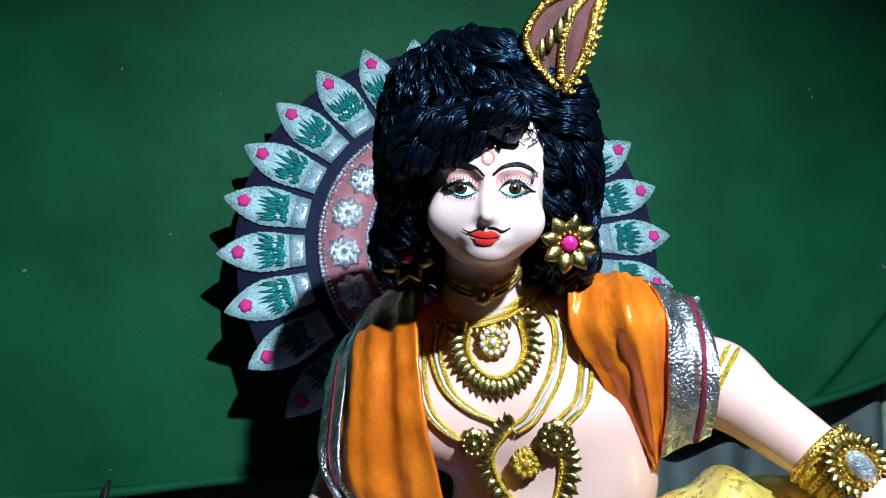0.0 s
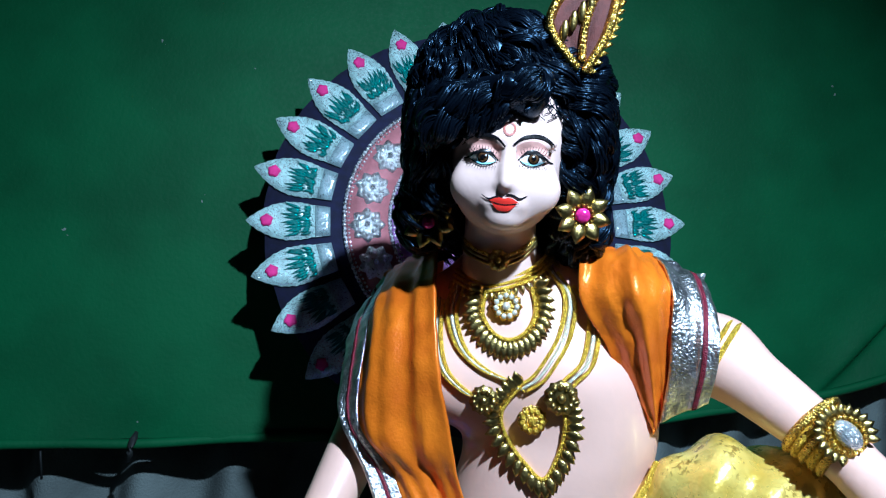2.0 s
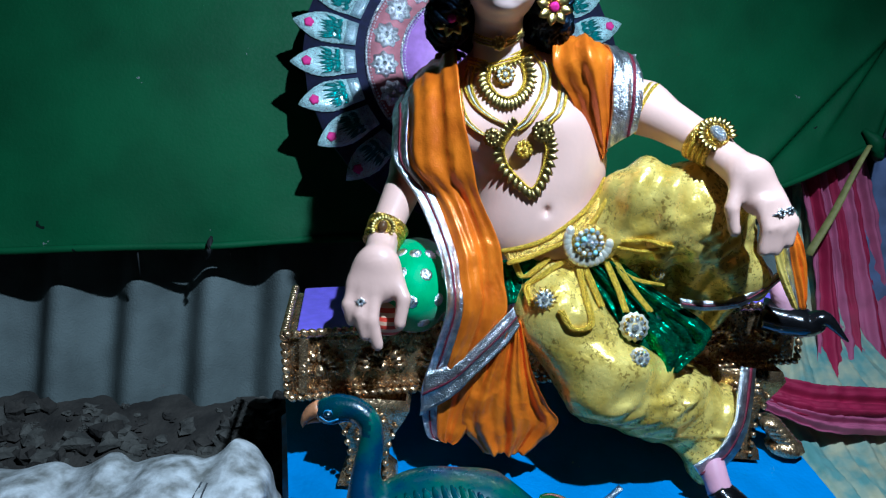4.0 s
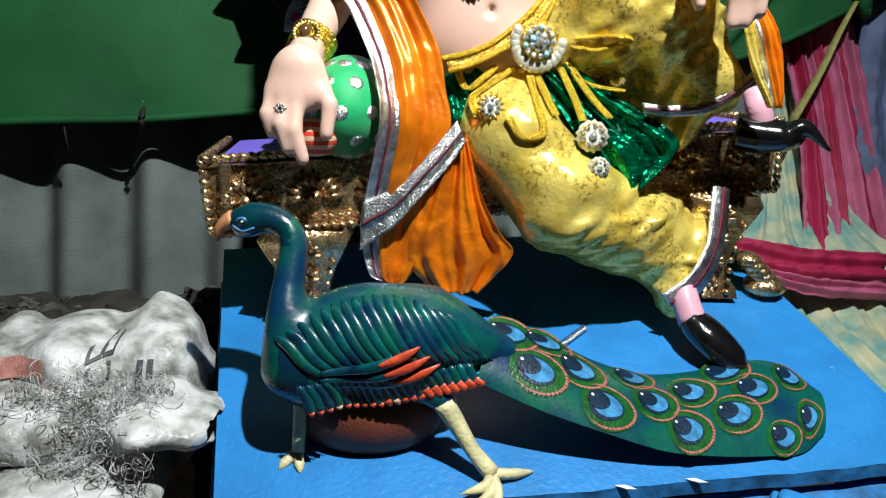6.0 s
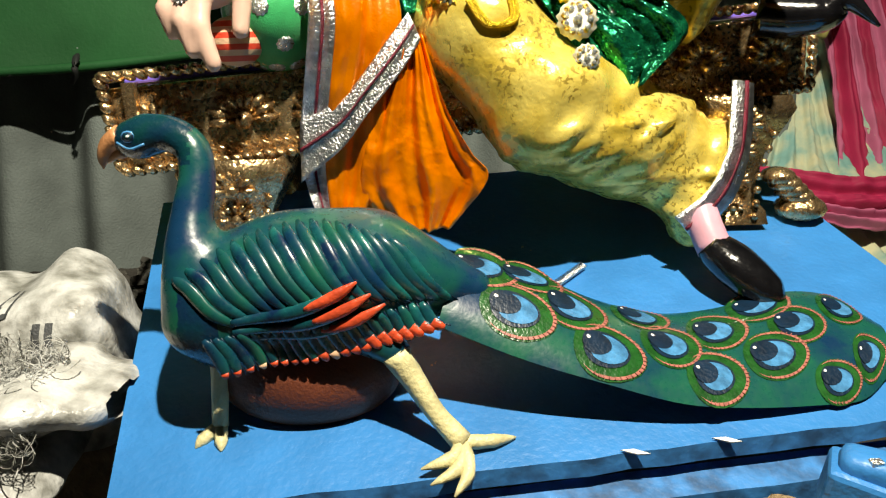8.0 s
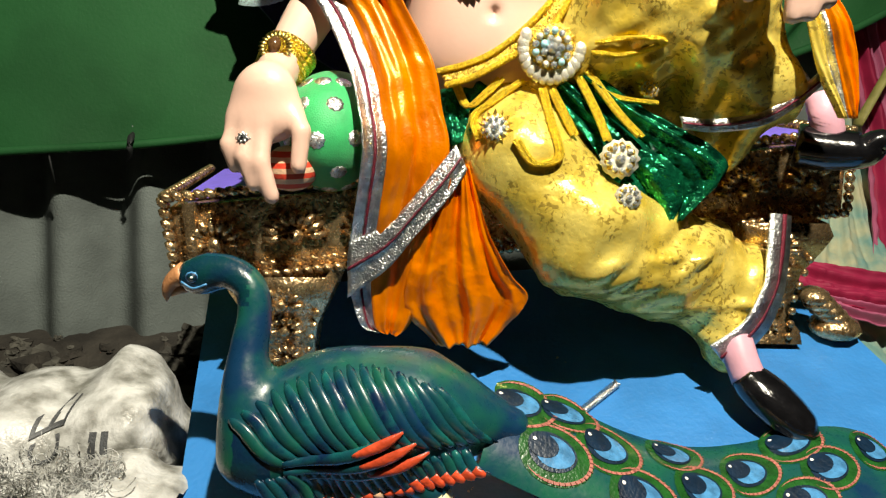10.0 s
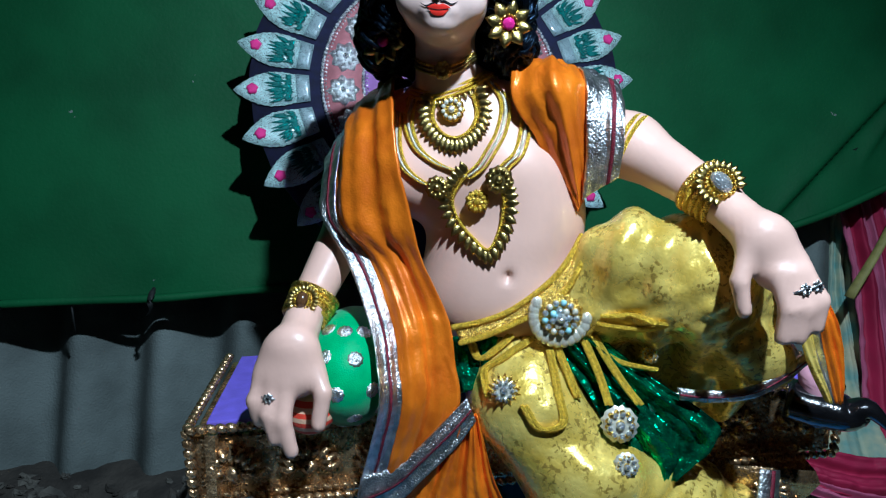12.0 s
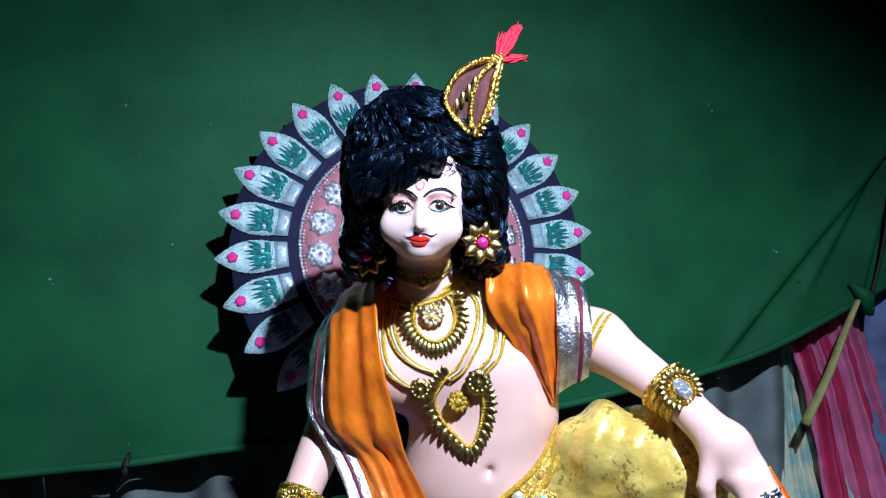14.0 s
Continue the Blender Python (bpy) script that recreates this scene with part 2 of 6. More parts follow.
def grid_faces(nu, nv, close=False):
    out = []
    for i in range(nu - 1):
        for j in range(nv - (0 if close else 1)):
            k = (j + 1) % nv
            out.append((i * nv + j, i * nv + k, (i + 1) * nv + k, (i + 1) * nv + j))
    return out


def spline(pts, n):
    """n points on a smooth curve through pts."""
    p = [V(q) for q in pts]
    p = [2 * p[0] - p[1]] + p + [2 * p[-1] - p[-2]]
    out = []
    for s in range(n):
        u = s / (n - 1) * (len(p) - 3)
        i = min(int(u), len(p) - 4)
        t = u - i
        a, b, c, d = p[i:i + 4]
        out.append(0.5 * ((2 * b) + (c - a) * t + (2 * a - 5 * b + 4 * c - d) * t * t + (3 * b - a - 3 * c + d) * t ** 3))
    return out


def tube(pts, r, sides=6, cap=True, flat=1.0):
    """Verts and faces of a tube along pts; r is a number or one for each point."""
    pts = [V(p) for p in pts]
    rs = [float(q) for q in r] if isinstance(r, (list, tuple)) else [r] * len(pts)
    vs, up = [], V((0, 0, 1))
    for i, p in enumerate(pts):
        d = (pts[min(i + 1, len(pts) - 1)] - pts[max(i - 1, 0)])
        d = d.normalized() if d.length > 1e-9 else V((0, 0, 1))
        x = d.cross(up)
        if x.length < 0.05:
            x = d.cross(V((0, 1, 0)))
        x.normalize()
        y = x.cross(d)
        for k in range(sides):
            a = 2 * math.pi * k / sides
            vs.append(p + rs[i] * (math.cos(a) * x + math.sin(a) * y * flat))
    fs = grid_faces(len(pts), sides, True)
    if cap:
        fs += [tuple(range(sides))[::-1], tuple((len(pts) - 1) * sides + k for k in range(sides))]
    return vs, fs


def ball(c, r, nu=8, nv=12):
    """Verts and faces of an ellipsoid; r is a number or three."""
    r = (r, r, r) if isinstance(r, (int, float)) else r
    vs = []
    for i in range(nu + 1):
        a = math.pi * i / nu
        for j in range(nv):
            b = 2 * math.pi * j / nv
            vs.append((c[0] + r[0] * math.sin(a) * math.cos(b), c[1] + r[1] * math.sin(a) * math.sin(b), c[2] + r[2] * math.cos(a)))
    return vs, grid_faces(nu + 1, nv, True)


def move(vf, m):
    return [m @ V(v) for v in vf[0]], vf[1]


def box(sx, sy, sz, m=Matrix(), bevel=0.0):
    bm = bmesh.new()
    bmesh.ops.create_cube(bm, size=1, matrix=Matrix.Diagonal((sx, sy, sz, 1)))
    if bevel:
        bmesh.ops.bevel(bm, geom=bm.edges[:], offset=bevel, segments=2, affect="EDGES", profile=0.5)
    bm.verts.index_update()
    vf = [m @ v.co for v in bm.verts], [tuple(v.index for v in f.verts) for f in bm.faces]
    bm.free()
    return vf


def plate(outline, thick, m=Matrix(), dome=0.0):
    """A solid of a flat outline in x, z; its face looks to -y. dome lifts its middle."""
    n = len(outline)
    cx, cz = sum(p[0] for p in outline) / n, sum(p[1] for p in outline) / n
    vs = [V((x, 0, z)) for x, z in outline] + [V((x, thick, z)) for x, z in outline] + [V((cx, -dome, cz))]
    mid = [V((cx + (x - cx) * 0.55, -dome * 0.8, cz + (z - cz) * 0.55)) for x, z in outline]
    vs += mid
    fs = []
    for k in range(n):
        j = (k + 1) % n
        fs += [(k, n + k, n + j, j), (k, j, 2 * n + 1 + j, 2 * n + 1 + k), (2 * n + 1 + k, 2 * n + 1 + j, 2 * n)]
    fs.append(tuple(range(n, 2 * n)))
    return [m @ v for v in vs], fs


def leaf_outline(length, width, n=8, tip=0.62):
    """A pointed leaf from the origin up along z."""
    right = []
    for i in range(1, n):
        t = i / n
        w = math.sin(math.pi * t ** tip) * width / 2
        right.append((w, t * length))
    return [(0, 0)] + right + [(0, length)] + [(-x, z) for x, z in right[::-1]]


def circle(r, n=16, wave=0.0, lobes=8):
    return [((r + wave * math.cos(lobes * 2 * math.pi * k / n)) * math.cos(2 * math.pi * k / n), (r + wave * math.cos(lobes * 2 * math.pi * k / n)) * math.sin(2 * math.pi * k / n)) for k in range(n)]


# solids by distance: smooth unions of round shapes, skinned on a grid
def cap(X, a, b, ra, rb):
    a, b = np.array(a, float), np.array(b, float)
    d = b - a
    px, py, pz = X[0] - a[0], X[1] - a[1], X[2] - a[2]
    t = np.clip((px * d[0] + py * d[1] + pz * d[2]) / (d @ d), 0, 1)
    return np.sqrt((px - t * d[0]) ** 2 + (py - t * d[1]) ** 2 + (pz - t * d[2]) ** 2) - (ra + t * (rb - ra))


def ell(X, c, r, tilt=0.0):
    px, py, pz = X[0] - c[0], X[1] - c[1], X[2] - c[2]
    if tilt:
        s, k = math.sin(radians(tilt)), math.cos(radians(tilt))
        px, pz = k * px + s * pz, -s * px + k * pz
    q = np.sqrt((px / r[0]) ** 2 + (py / r[1]) ** 2 + (pz / r[2]) ** 2)
    return (q - 1) * min(r) * np.where(q > 1, 1.0, 1.0)


def smin(k, *ds):
    out = ds[0]
    for d in ds[1:]:
        h = np.clip(0.5 + 0.5 * (d - out) / k, 0, 1)
        out = d + (out - d) * h - k * h * (1 - h)
    return out


def smax(k, a, b):
    return -smin(k, -a, -b)


def skin_grid(f, lo, hi, h):
    """Verts and faces of the surface f = 0 on a grid of step h."""
    ax = [np.arange(l, u + h, h) for l, u in zip(lo, hi)]
    X = np.meshgrid(*ax, indexing="ij")
    val = f(X)
    ins = val < 0
    shape = np.array(val.shape) - 1
    tot, cnt = np.zeros((3, *shape)), np.zeros(shape)
    for a in range(3):
        for o1 in (0, 1):
            for o2 in (0, 1):
                off = [0, 0, 0]
                o = [k for k in range(3) if k != a]
                off[o[0]], off[o[1]] = o1, o2
                s0 = tuple(slice(off[k], off[k] + shape[k]) for k in range(3))
                off2 = list(off)
                off2[a] += 1
                s1 = tuple(slice(off2[k], off2[k] + shape[k]) for k in range(3))
                va, vb = val[s0], val[s1]
                m = ins[s0] != ins[s1]
                t = np.where(m, va / np.where(m, va - vb, 1), 0)
                for k in range(3):
                    tot[k] += np.where(m, off[k] + (t if k == a else 0), 0)
                cnt += m
    has = cnt > 0
    ids = -np.ones(shape, int)
    ids[has] = np.arange(has.sum())
    w = np.argwhere(has)
    verts = np.stack([lo[k] + h * (w[:, k] + tot[k][has] / cnt[has]) for k in range(3)], 1)
    faces = []
    for a in range(3):
        o = [k for k in range(3) if k != a]
        s0 = [slice(1, shape[k]) for k in range(3)]
        s0[a] = slice(0, shape[a])
        s1 = list(s0)
        s1[a] = slice(1, shape[a] + 1)
        diff = ins[tuple(s0)] != ins[tuple(s1)]
        e = np.argwhere(diff)
        base = e.copy()
        for k in o:
            base[:, k] += 1
        inside0 = ins[tuple(base.T)]
        q = []
        for d1, d2 in ((-1, -1), (0, -1), (0, 0), (-1, 0)):
            c = base.copy()
            c[:, o[0]] += d1
            c[:, o[1]] += d2
            q.append(ids[tuple(c.T)])
        q = np.stack(q, 1)
        flip = inside0 if a != 1 else ~inside0
        q = np.where(flip[:, None], q, q[:, ::-1])
        faces.append(q)
    return verts.tolist(), np.concatenate(faces).tolist()


def front(f, x, z, y0=0.40, y1=0.72, n=160):
    """The y at which a look along +y first meets the solid f, for arrays x, z."""
    x, z = np.asarray(x, float), np.asarray(z, float)
    ys = np.linspace(y0, y1, n)
    X = np.broadcast_to(x[:, None], (len(x), n)), np.broadcast_to(ys[None], (len(x), n)), np.broadcast_to(z[:, None], (len(x), n))
    v = f(X)
    hit = v < 0
    i = np.where(hit.any(1), hit.argmax(1), n - 1)
    i0 = np.maximum(i - 1, 0)
    r = np.arange(len(x))
    a, b = v[r, i0], v[r, i]
    t = np.where(a > b, a / np.where(a - b == 0, 1, a - b), 0)
    return ys[i0] + np.clip(t, 0, 1) * (ys[1] - ys[0])


def on_front(f, pts, lift=0.003, **k):
    """Points (x, z) laid on the front of the solid f."""
    y = front(f, [p[0] for p in pts], [p[1] for p in pts], **k)
    return [V((p[0], yy - lift, p[1])) for p, yy in zip(pts, y)]


def flat_spline(pts, n):
    return [(p.x, p.y) for p in spline([(a, b, 0) for a, b in pts], n)]


def cloth(rows, u0=0.0, u1=1.0, nu=16, nv=60, ripple=0.0, waves=4.0, thick=0.0025, lift=0.0, seed=0, swing=0.0):
    """Verts and faces of a hanging cloth between two edges: rows of (edge point, edge point), with folds that run along it."""
    A, B = spline([r[0] for r in rows], nv), spline([r[-1] for r in rows], nv)
    M = spline([r[1] if len(r) == 3 else (V(r[0]) + V(r[-1])) / 2 for r in rows], nv)
    rnd = random.Random(seed)
    ph = [rnd.uniform(0, 6.28) for _ in range(4)]
    vs = []
    for side in (0, 1):
        for i in range(nv):
            v = i / (nv - 1)
            d = B[i] - A[i]
            along = (A[min(i + 1, nv - 1)] + B[min(i + 1, nv - 1)] - A[max(i - 1, 0)] - B[max(i - 1, 0)])
            n = d.cross(along)
            n = n.normalized() if n.length > 1e-9 else V((0, -1, 0))
            if n.y > 0:
                n = -n
            for j in range(nu):
                u = u0 + (u1 - u0) * j / (nu - 1)
                w = math.sin(waves * 6.283 * (u + swing * v * 0.1) + ph[0] + 0.8 * math.sin(5 * v + ph[1])) + 0.5 * math.sin(waves * 2.3 * 6.283 * u + ph[2] + 2 * math.sin(4 * v + ph[3]))
                bow = (M[i] - (A[i] + B[i]) / 2) * 4 * u * (1 - u)
                p = A[i] + d * u + bow
                w += 0.55 * noise.noise(p * 42 + V(ph[:3])) + 0.95 * max(0.0, 0.45 - abs(noise.noise(V((p.x * 30, p.y * 30, p.z * 16)) + V(ph[1:])) * 2.2))
                w += 0.40 * max(0.0, 0.4 - abs(noise.noise(p * 85 + V(ph[:3]))) * 2.5)
                vs.append(p + n * (ripple * w + lift - thick * side))
    N = nu * nv
    f0 = grid_faces(nv, nu)
    fs = f0 + [tuple(N + k for k in f[::-1]) for f in f0]
    rim = [j for j in range(nu)] + [i * nu + nu - 1 for i in range(1, nv)] + [(nv - 1) * nu + j for j in range(nu - 2, -1, -1)] + [i * nu for i in range(nv - 2, 0, -1)]
    fs += [(rim[k], N + rim[k], N + rim[(k + 1) % len(rim)], rim[(k + 1) % len(rim)]) for k in range(len(rim))]
    return vs, fs


def part(name, vf, m, parent, label="", smooth=True):
    """Links verts and faces (or a Build) as one mesh under a thing or a part."""
    ob = vf.link(name, None, label, smooth) if isinstance(vf, Build) else link_mesh(name, vf[0], vf[1], m, None, None, label, smooth)
    hold(parent, ob)
    return ob


def solo(name, vf, m, label, category, group="", kind="", smooth=True):
    ob = vf.link(name, None, "", smooth) if isinstance(vf, Build) else link_mesh(name, vf[0], vf[1], m, None, None, "", smooth)
    return tagged(ob, label, category, group, kind)


def plat_z(y):
    return 0.1293 + 0.32 * y


# ---- structure ----
def tarp_y(x, z):
    return 0.905 + 0.193 * x + 0.225 * z + 0.010 * math.sin(3.1 * x + 1.3 * z) + 0.006 * math.sin(7 * x - 4 * z)


EDGE = spline([(-1.6, 0.50, 0), (-1.2, 0.51, 0), (-0.84, 0.522, 0), (-0.56, 0.532, 0), (-0.24, 0.551, 0), (0.05, 0.575, 0), (0.33, 0.60, 0), (0.6, 0.648, 0), (0.81, 0.712, 0), (0.985, 0.800, 0), (1.12, 0.855, 0), (1.6, 1.02, 0)], 361)


def build_tarp():
    b = Build()
    nz = 150
    vs = []
    for i, e in enumerate(EDGE):
        for j in range(nz):
            s = (j / (nz - 1)) ** 1.3
            z = e.y + s * (2.3 - e.y)
            k = math.exp(-((z - e.y) / 0.05) ** 2)
            fold = 0.0
            for x0, z0, k2, lo_, hi_ in ((0.704, 0.714, 1.096, 0.62, 1.5), (0.985, 0.80, 2.6, 0.97, 1.4), (0.86, 0.80, 1.5, 0.85, 1.2)):
                if lo_ < e.x < hi_:
                    q = z - (z0 + k2 * (e.x - x0))
                    fold += 0.011 * math.tanh(-q / 0.007) * math.exp(-(q / 0.07) ** 2) * min(1, (e.x - lo_) / 0.1)
            vs.append((e.x, tarp_y(e.x, z) + 0.006 * k * math.sin(23 * e.x) + fold, z))
    b.add(vs, [f[::-1] for f in grid_faces(len(EDGE), nz)], TARP)
    back = [(x, y + 0.003, z) for x, y, z in vs]
    b.add(back, grid_faces(len(EDGE), nz), TARP_BACK)
    ob = b.link("backdrop")
    tagged(ob, "green tarpaulin sheet hung as a backdrop, scuffed", "tarpaulin", kind="structure")
    hem = [(e.x, tarp_y(e.x, e.y) - 0.001 + 0.004 * math.sin(31 * e.x) * 0.4, e.y - 0.004 + 0.002 * math.sin(17 * e.x)) for e in EDGE]
    part("hem", tube(hem, 0.008, 7), TARP, ob, "rolled lower hem")
    nx = -0.466
    part("knot", tube(spline([(nx, tarp_y(nx, 0.545) - 0.006, 0.55), (nx + 0.004, 0.905, 0.535), (nx + 0.002, 0.91, 0.518), (nx - 0.008, 0.915, 0.505)], 8), [0.003, 0.006, 0.004, 0.005, 0.004, 0.003, 0.002, 0.001], 6), TARP_BACK, ob, "dark knotted tie")
    part("tie", tube([(-0.60, 0.90, 0.525), (-0.598, 0.902, 0.47)], 0.0018, 5), TARP_BACK, ob)
    kx, kz = 0.985, 0.80
    ky = tarp_y(kx, kz)
    part("knot", tube(spline([(kx - 0.03, ky - 0.005, kz + 0.03), (kx, ky - 0.02, kz), (kx + 0.005, ky - 0.02, kz - 0.03), (kx + 0.02, ky - 0.01, kz + 0.02)], 10), [0.005, 0.01, 0.016, 0.018, 0.014, 0.012, 0.014, 0.012, 0.008, 0.004], 8), TARP, ob)
    part("cord", tube(spline([(kx + 0.01, ky - 0.02, kz), (kx + 0.04, ky, kz + 0.12), (kx + 0.07, ky + 0.02, kz + 0.35)], 12), 0.004, 6), TARP_BACK, ob, "dark cord")
    return ob


build_tarp()


def build_sheet():
    b = Build()
    xs = np.arange(-1.8, 2.0, 0.0073)
    zs = [0.0, 0.12, 0.18, 0.3, 0.6, 1.0, 2.4]
    vs = []
    for x in xs:
        for z in zs:
            y = 1.125 + 0.19 * x + 0.030 * math.sin(2 * math.pi * (x + 0.02) / 0.146) + 0.235 * (z - 0.45)
            vs.append((x, y, z))
    b.add(vs, [f[::-1] for f in grid_faces(len(xs), len(zs))], CEMENT)
    b.add([(x, y + 0.007, z) for x, y, z in vs], grid_faces(len(xs), len(zs)), CEMENT)
    tagged(b.link("wall_back"), "grey corrugated cement sheet wall", "wall", kind="structure")


build_sheet()


def ground_z(x, y):
    bank = max(0.0, min(1.0, (y - 0.55 - 0.1 * x) / 0.45))
    bank = bank * bank * (3 - 2 * bank)
    return 0.01 + 0.17 * bank + 0.018 * noise.noise((5 * x, 5 * y, 0)) + 0.012 * noise.noise((17 * x, 17 * y, 2)) + 0.006 * noise.noise((45 * x, 45 * y, 5))


def build_ground():
    xs, ys = np.arange(-2.4, 2.41, 0.03), np.arange(-2.4, 1.6, 0.03)
    vs = [(x, y, ground_z(x, y)) for x in xs for y in ys]
    tagged(link_mesh("ground", vs, [f[::-1] for f in grid_faces(len(xs), len(ys))], SOIL), "dark bare soil strewn with rubble", "ground", kind="structure")
    rnd = random.Random(4)
    b = Build()
    for _ in range(650):
        x = rnd.uniform(-1.3, -0.1)
        y = rnd.uniform(0.62, 1.03 + 0.19 * x)
        r = 0.005 + 0.021 * rnd.random() ** 2
        v, f = ball((0, 0, 0), 1, 5, 7)
        sc = V((rnd.uniform(0.7, 1.4) * r, rnd.uniform(0.7, 1.2) * r, rnd.uniform(0.5, 0.9) * r))
        off = rnd.uniform(0, 50)
        v = [V((p[0] * sc.x, p[1] * sc.y, p[2] * sc.z)) * (1 + 0.8 * noise.noise((p[0] * 1.7 + off, p[1] * 1.7, p[2] * 1.7))) + V((x, y, ground_z(x, y) + r * 0.3)) for p in v]
        b.add(v, f, STONE if rnd.random() < 0.7 else SOIL)
    tagged(b.link("rubble", smooth=False), "loose dark rubble along the foot of the wall", "rubble", kind="stuff")


build_ground()

# unseen walls and roof, added to close the shelter behind the camera and limit bounce
for nm, c, s in (("unseen_wall_left", (-2.45, -0.4, 1.2), (0.08, 4.2, 2.6)), ("unseen_wall_right", (2.45, -0.4, 1.2), (0.08, 4.2, 2.6)), ("unseen_wall_front", (0, -2.45, 1.2), (5.0, 0.08, 2.6)), ("ceiling", (0, -0.3, 2.5), (5.0, 4.4, 0.05))):
    tagged(link_mesh(nm, *box(*s, Matrix.Translation(c)), TARP_BACK, smooth=False), "unseen dark side added to close the shelter", "ceiling" if nm == "ceiling" else "wall", kind="structure")


# ---- platform ----
def build_platform():
    t = thing("platform", (0.18, 0.48, 0.2), "tilted low wooden platform painted glossy sky blue with chipped edges", "platform")
    FL, FR, BR, BL = (-0.130, 0.250), (0.645, 0.350), (0.535, 0.80), (-0.258, 0.70)

    def slab(corners, top, thick, m, name, label=""):
        n = 26
        b = Build()
        vs = []
        for side in (0, 1):
            for i in range(n):
                for j in range(n):
                    u, v = i / (n - 1), j / (n - 1)
                    x = (corners[0][0] * (1 - u) + corners[1][0] * u) * (1 - v) + (corners[3][0] * (1 - u) + corners[2][0] * u) * v
                    y = (corners[0][1] * (1 - u) + corners[1][1] * u) * (1 - v) + (corners[3][1] * (1 - u) + corners[2][1] * u) * v
                    if j == 0:
                        y += 0.004 * noise.noise((x * 22, 3, 0)) + 0.003 * noise.noise((x * 60, 7, 0))
                    vs.append((x, y, plat_z(y) + top - thick * side))
        f0 = [f[::-1] for f in grid_faces(n, n)]
        N = n * n
        b.add(vs, f0 + [tuple(N + k for k in f[::-1]) for f in f0], m)
        rim = [i * n for i in range(n)] + [(n - 1) * n + j for j in range(1, n)] + [i * n + n - 1 for i in range(n - 2, -1, -1)] + [j for j in range(n - 2, 0, -1)]
        b.add(vs, [(rim[k], N + rim[k], N + rim[(k + 1) % len(rim)], rim[(k + 1) % len(rim)]) for k in range(len(rim))], BLUE_DIRTY)
        part(name, b, None, t, label, smooth=False)
    slab((FL, FR, BR, BL), 0.0, 0.016, BLUE_WOOD, "top_board")
    slab(((-0.124, 0.238), (0.63, 0.330), (0.63, 0.357), (-0.124, 0.265)), -0.030, 0.022, BLUE_DIRTY, "front_rail", "chipped blue front rail")
    for a, c in (((-0.115, 0.262), (-0.235, 0.69)), ((0.62, 0.358), (0.52, 0.79))):
        p, q = V((*a, plat_z(a[1]) - 0.045)), V((*c, plat_z(c[1]) - 0.045))
        part("side_rail", tube([p, q], 0.026, 4), BLUE_DIRTY, t)
    for x, y in ((-0.085, 0.30), (0.58, 0.38), (-0.20, 0.64), (0.49, 0.74)):
        h = plat_z(y) - 0.02 - ground_z(x, y) + 0.05
        part("leg", box(0.045, 0.045, h, Matrix.Translation((x, y, plat_z(y) - 0.02 - h / 2)), 0.004), BLUE_DIRTY, t, smooth=False)
    for p, s in (((0.3367, 0.4300, 0.2772), 1.0), ((0.2755, 0.3000, 0.2180), 0.5), ((0.3510, 0.3100, 0.2246), 0.5)):
        v = plate([(-0.022 * s, 0.004 * s), (0.004 * s, -0.005 * s), (0.024 * s, -0.004 * s), (0.0, 0.006 * s)], 0.0012, Matrix.Translation((p[0], p[1], plat_z(p[1]) + 0.003)) @ pose(0, 0, 0, -74, 0, 0))
        solo("paper_scrap", v, WHITE, "small torn white paper scrap on the blue platform", "scrap", "paper scraps", smooth=False)
    a, c = V((0.205, 0.47, plat_z(0.47) + 0.004)), V((0.275, 0.535, plat_z(0.535) + 0.004))
    z = Build()
    z.add(*tube([a, c], 0.0035, 5), SILVER)
    for k in range(26):
        p = a.lerp(c, k / 25)
        z.add(*box(0.0012, 0.009, 0.003, Matrix.Translation(p + V((0, 0, 0.002))) @ pose(0, 0, 0, 16, 0, 43)), MIRROR)
    solo("silver_trim_strip", z, None, "loose strip of silver toothed trim on the platform", "trim strip")
    return t


build_platform()


def build_beam():
    t = thing("wooden_beam", (0.45, 0.15, 0.2), "blue painted wooden beam with a bolt near the platform corner", "beam")
    a, c = V((0.375, 0.220, 0.259)), V((0.61, 0.085, 0.223))
    d = (c - a)
    m = Matrix.Translation((a + c) / 2) @ d.to_track_quat("X", "Z").to_matrix().to_4x4()
    part("beam", box(d.length, 0.038, 0.038, m, 0.004), BLUE_WOOD, t, smooth=False)
    p = a + d * 0.09 + V((0, 0, 0.020))
    part("bolt", box(0.034, 0.028, 0.022, Matrix.Translation(p) @ pose(0, 0, 0, 0, 0, -30), 0.007), BLUE_WOOD, t, "rounded blue painted block")
    part("bolt_head", box(0.008, 0.006, 0.004, Matrix.Translation(p + V((-0.002, -0.008, 0.010))), 0.001), MIRROR, t, "shiny metal bolt head", smooth=False)
    part("post", box(0.05, 0.05, 0.28, Matrix.Translation((0.58, 0.10, 0.095)), 0.004), BLUE_DIRTY, t, smooth=False)


build_beam()


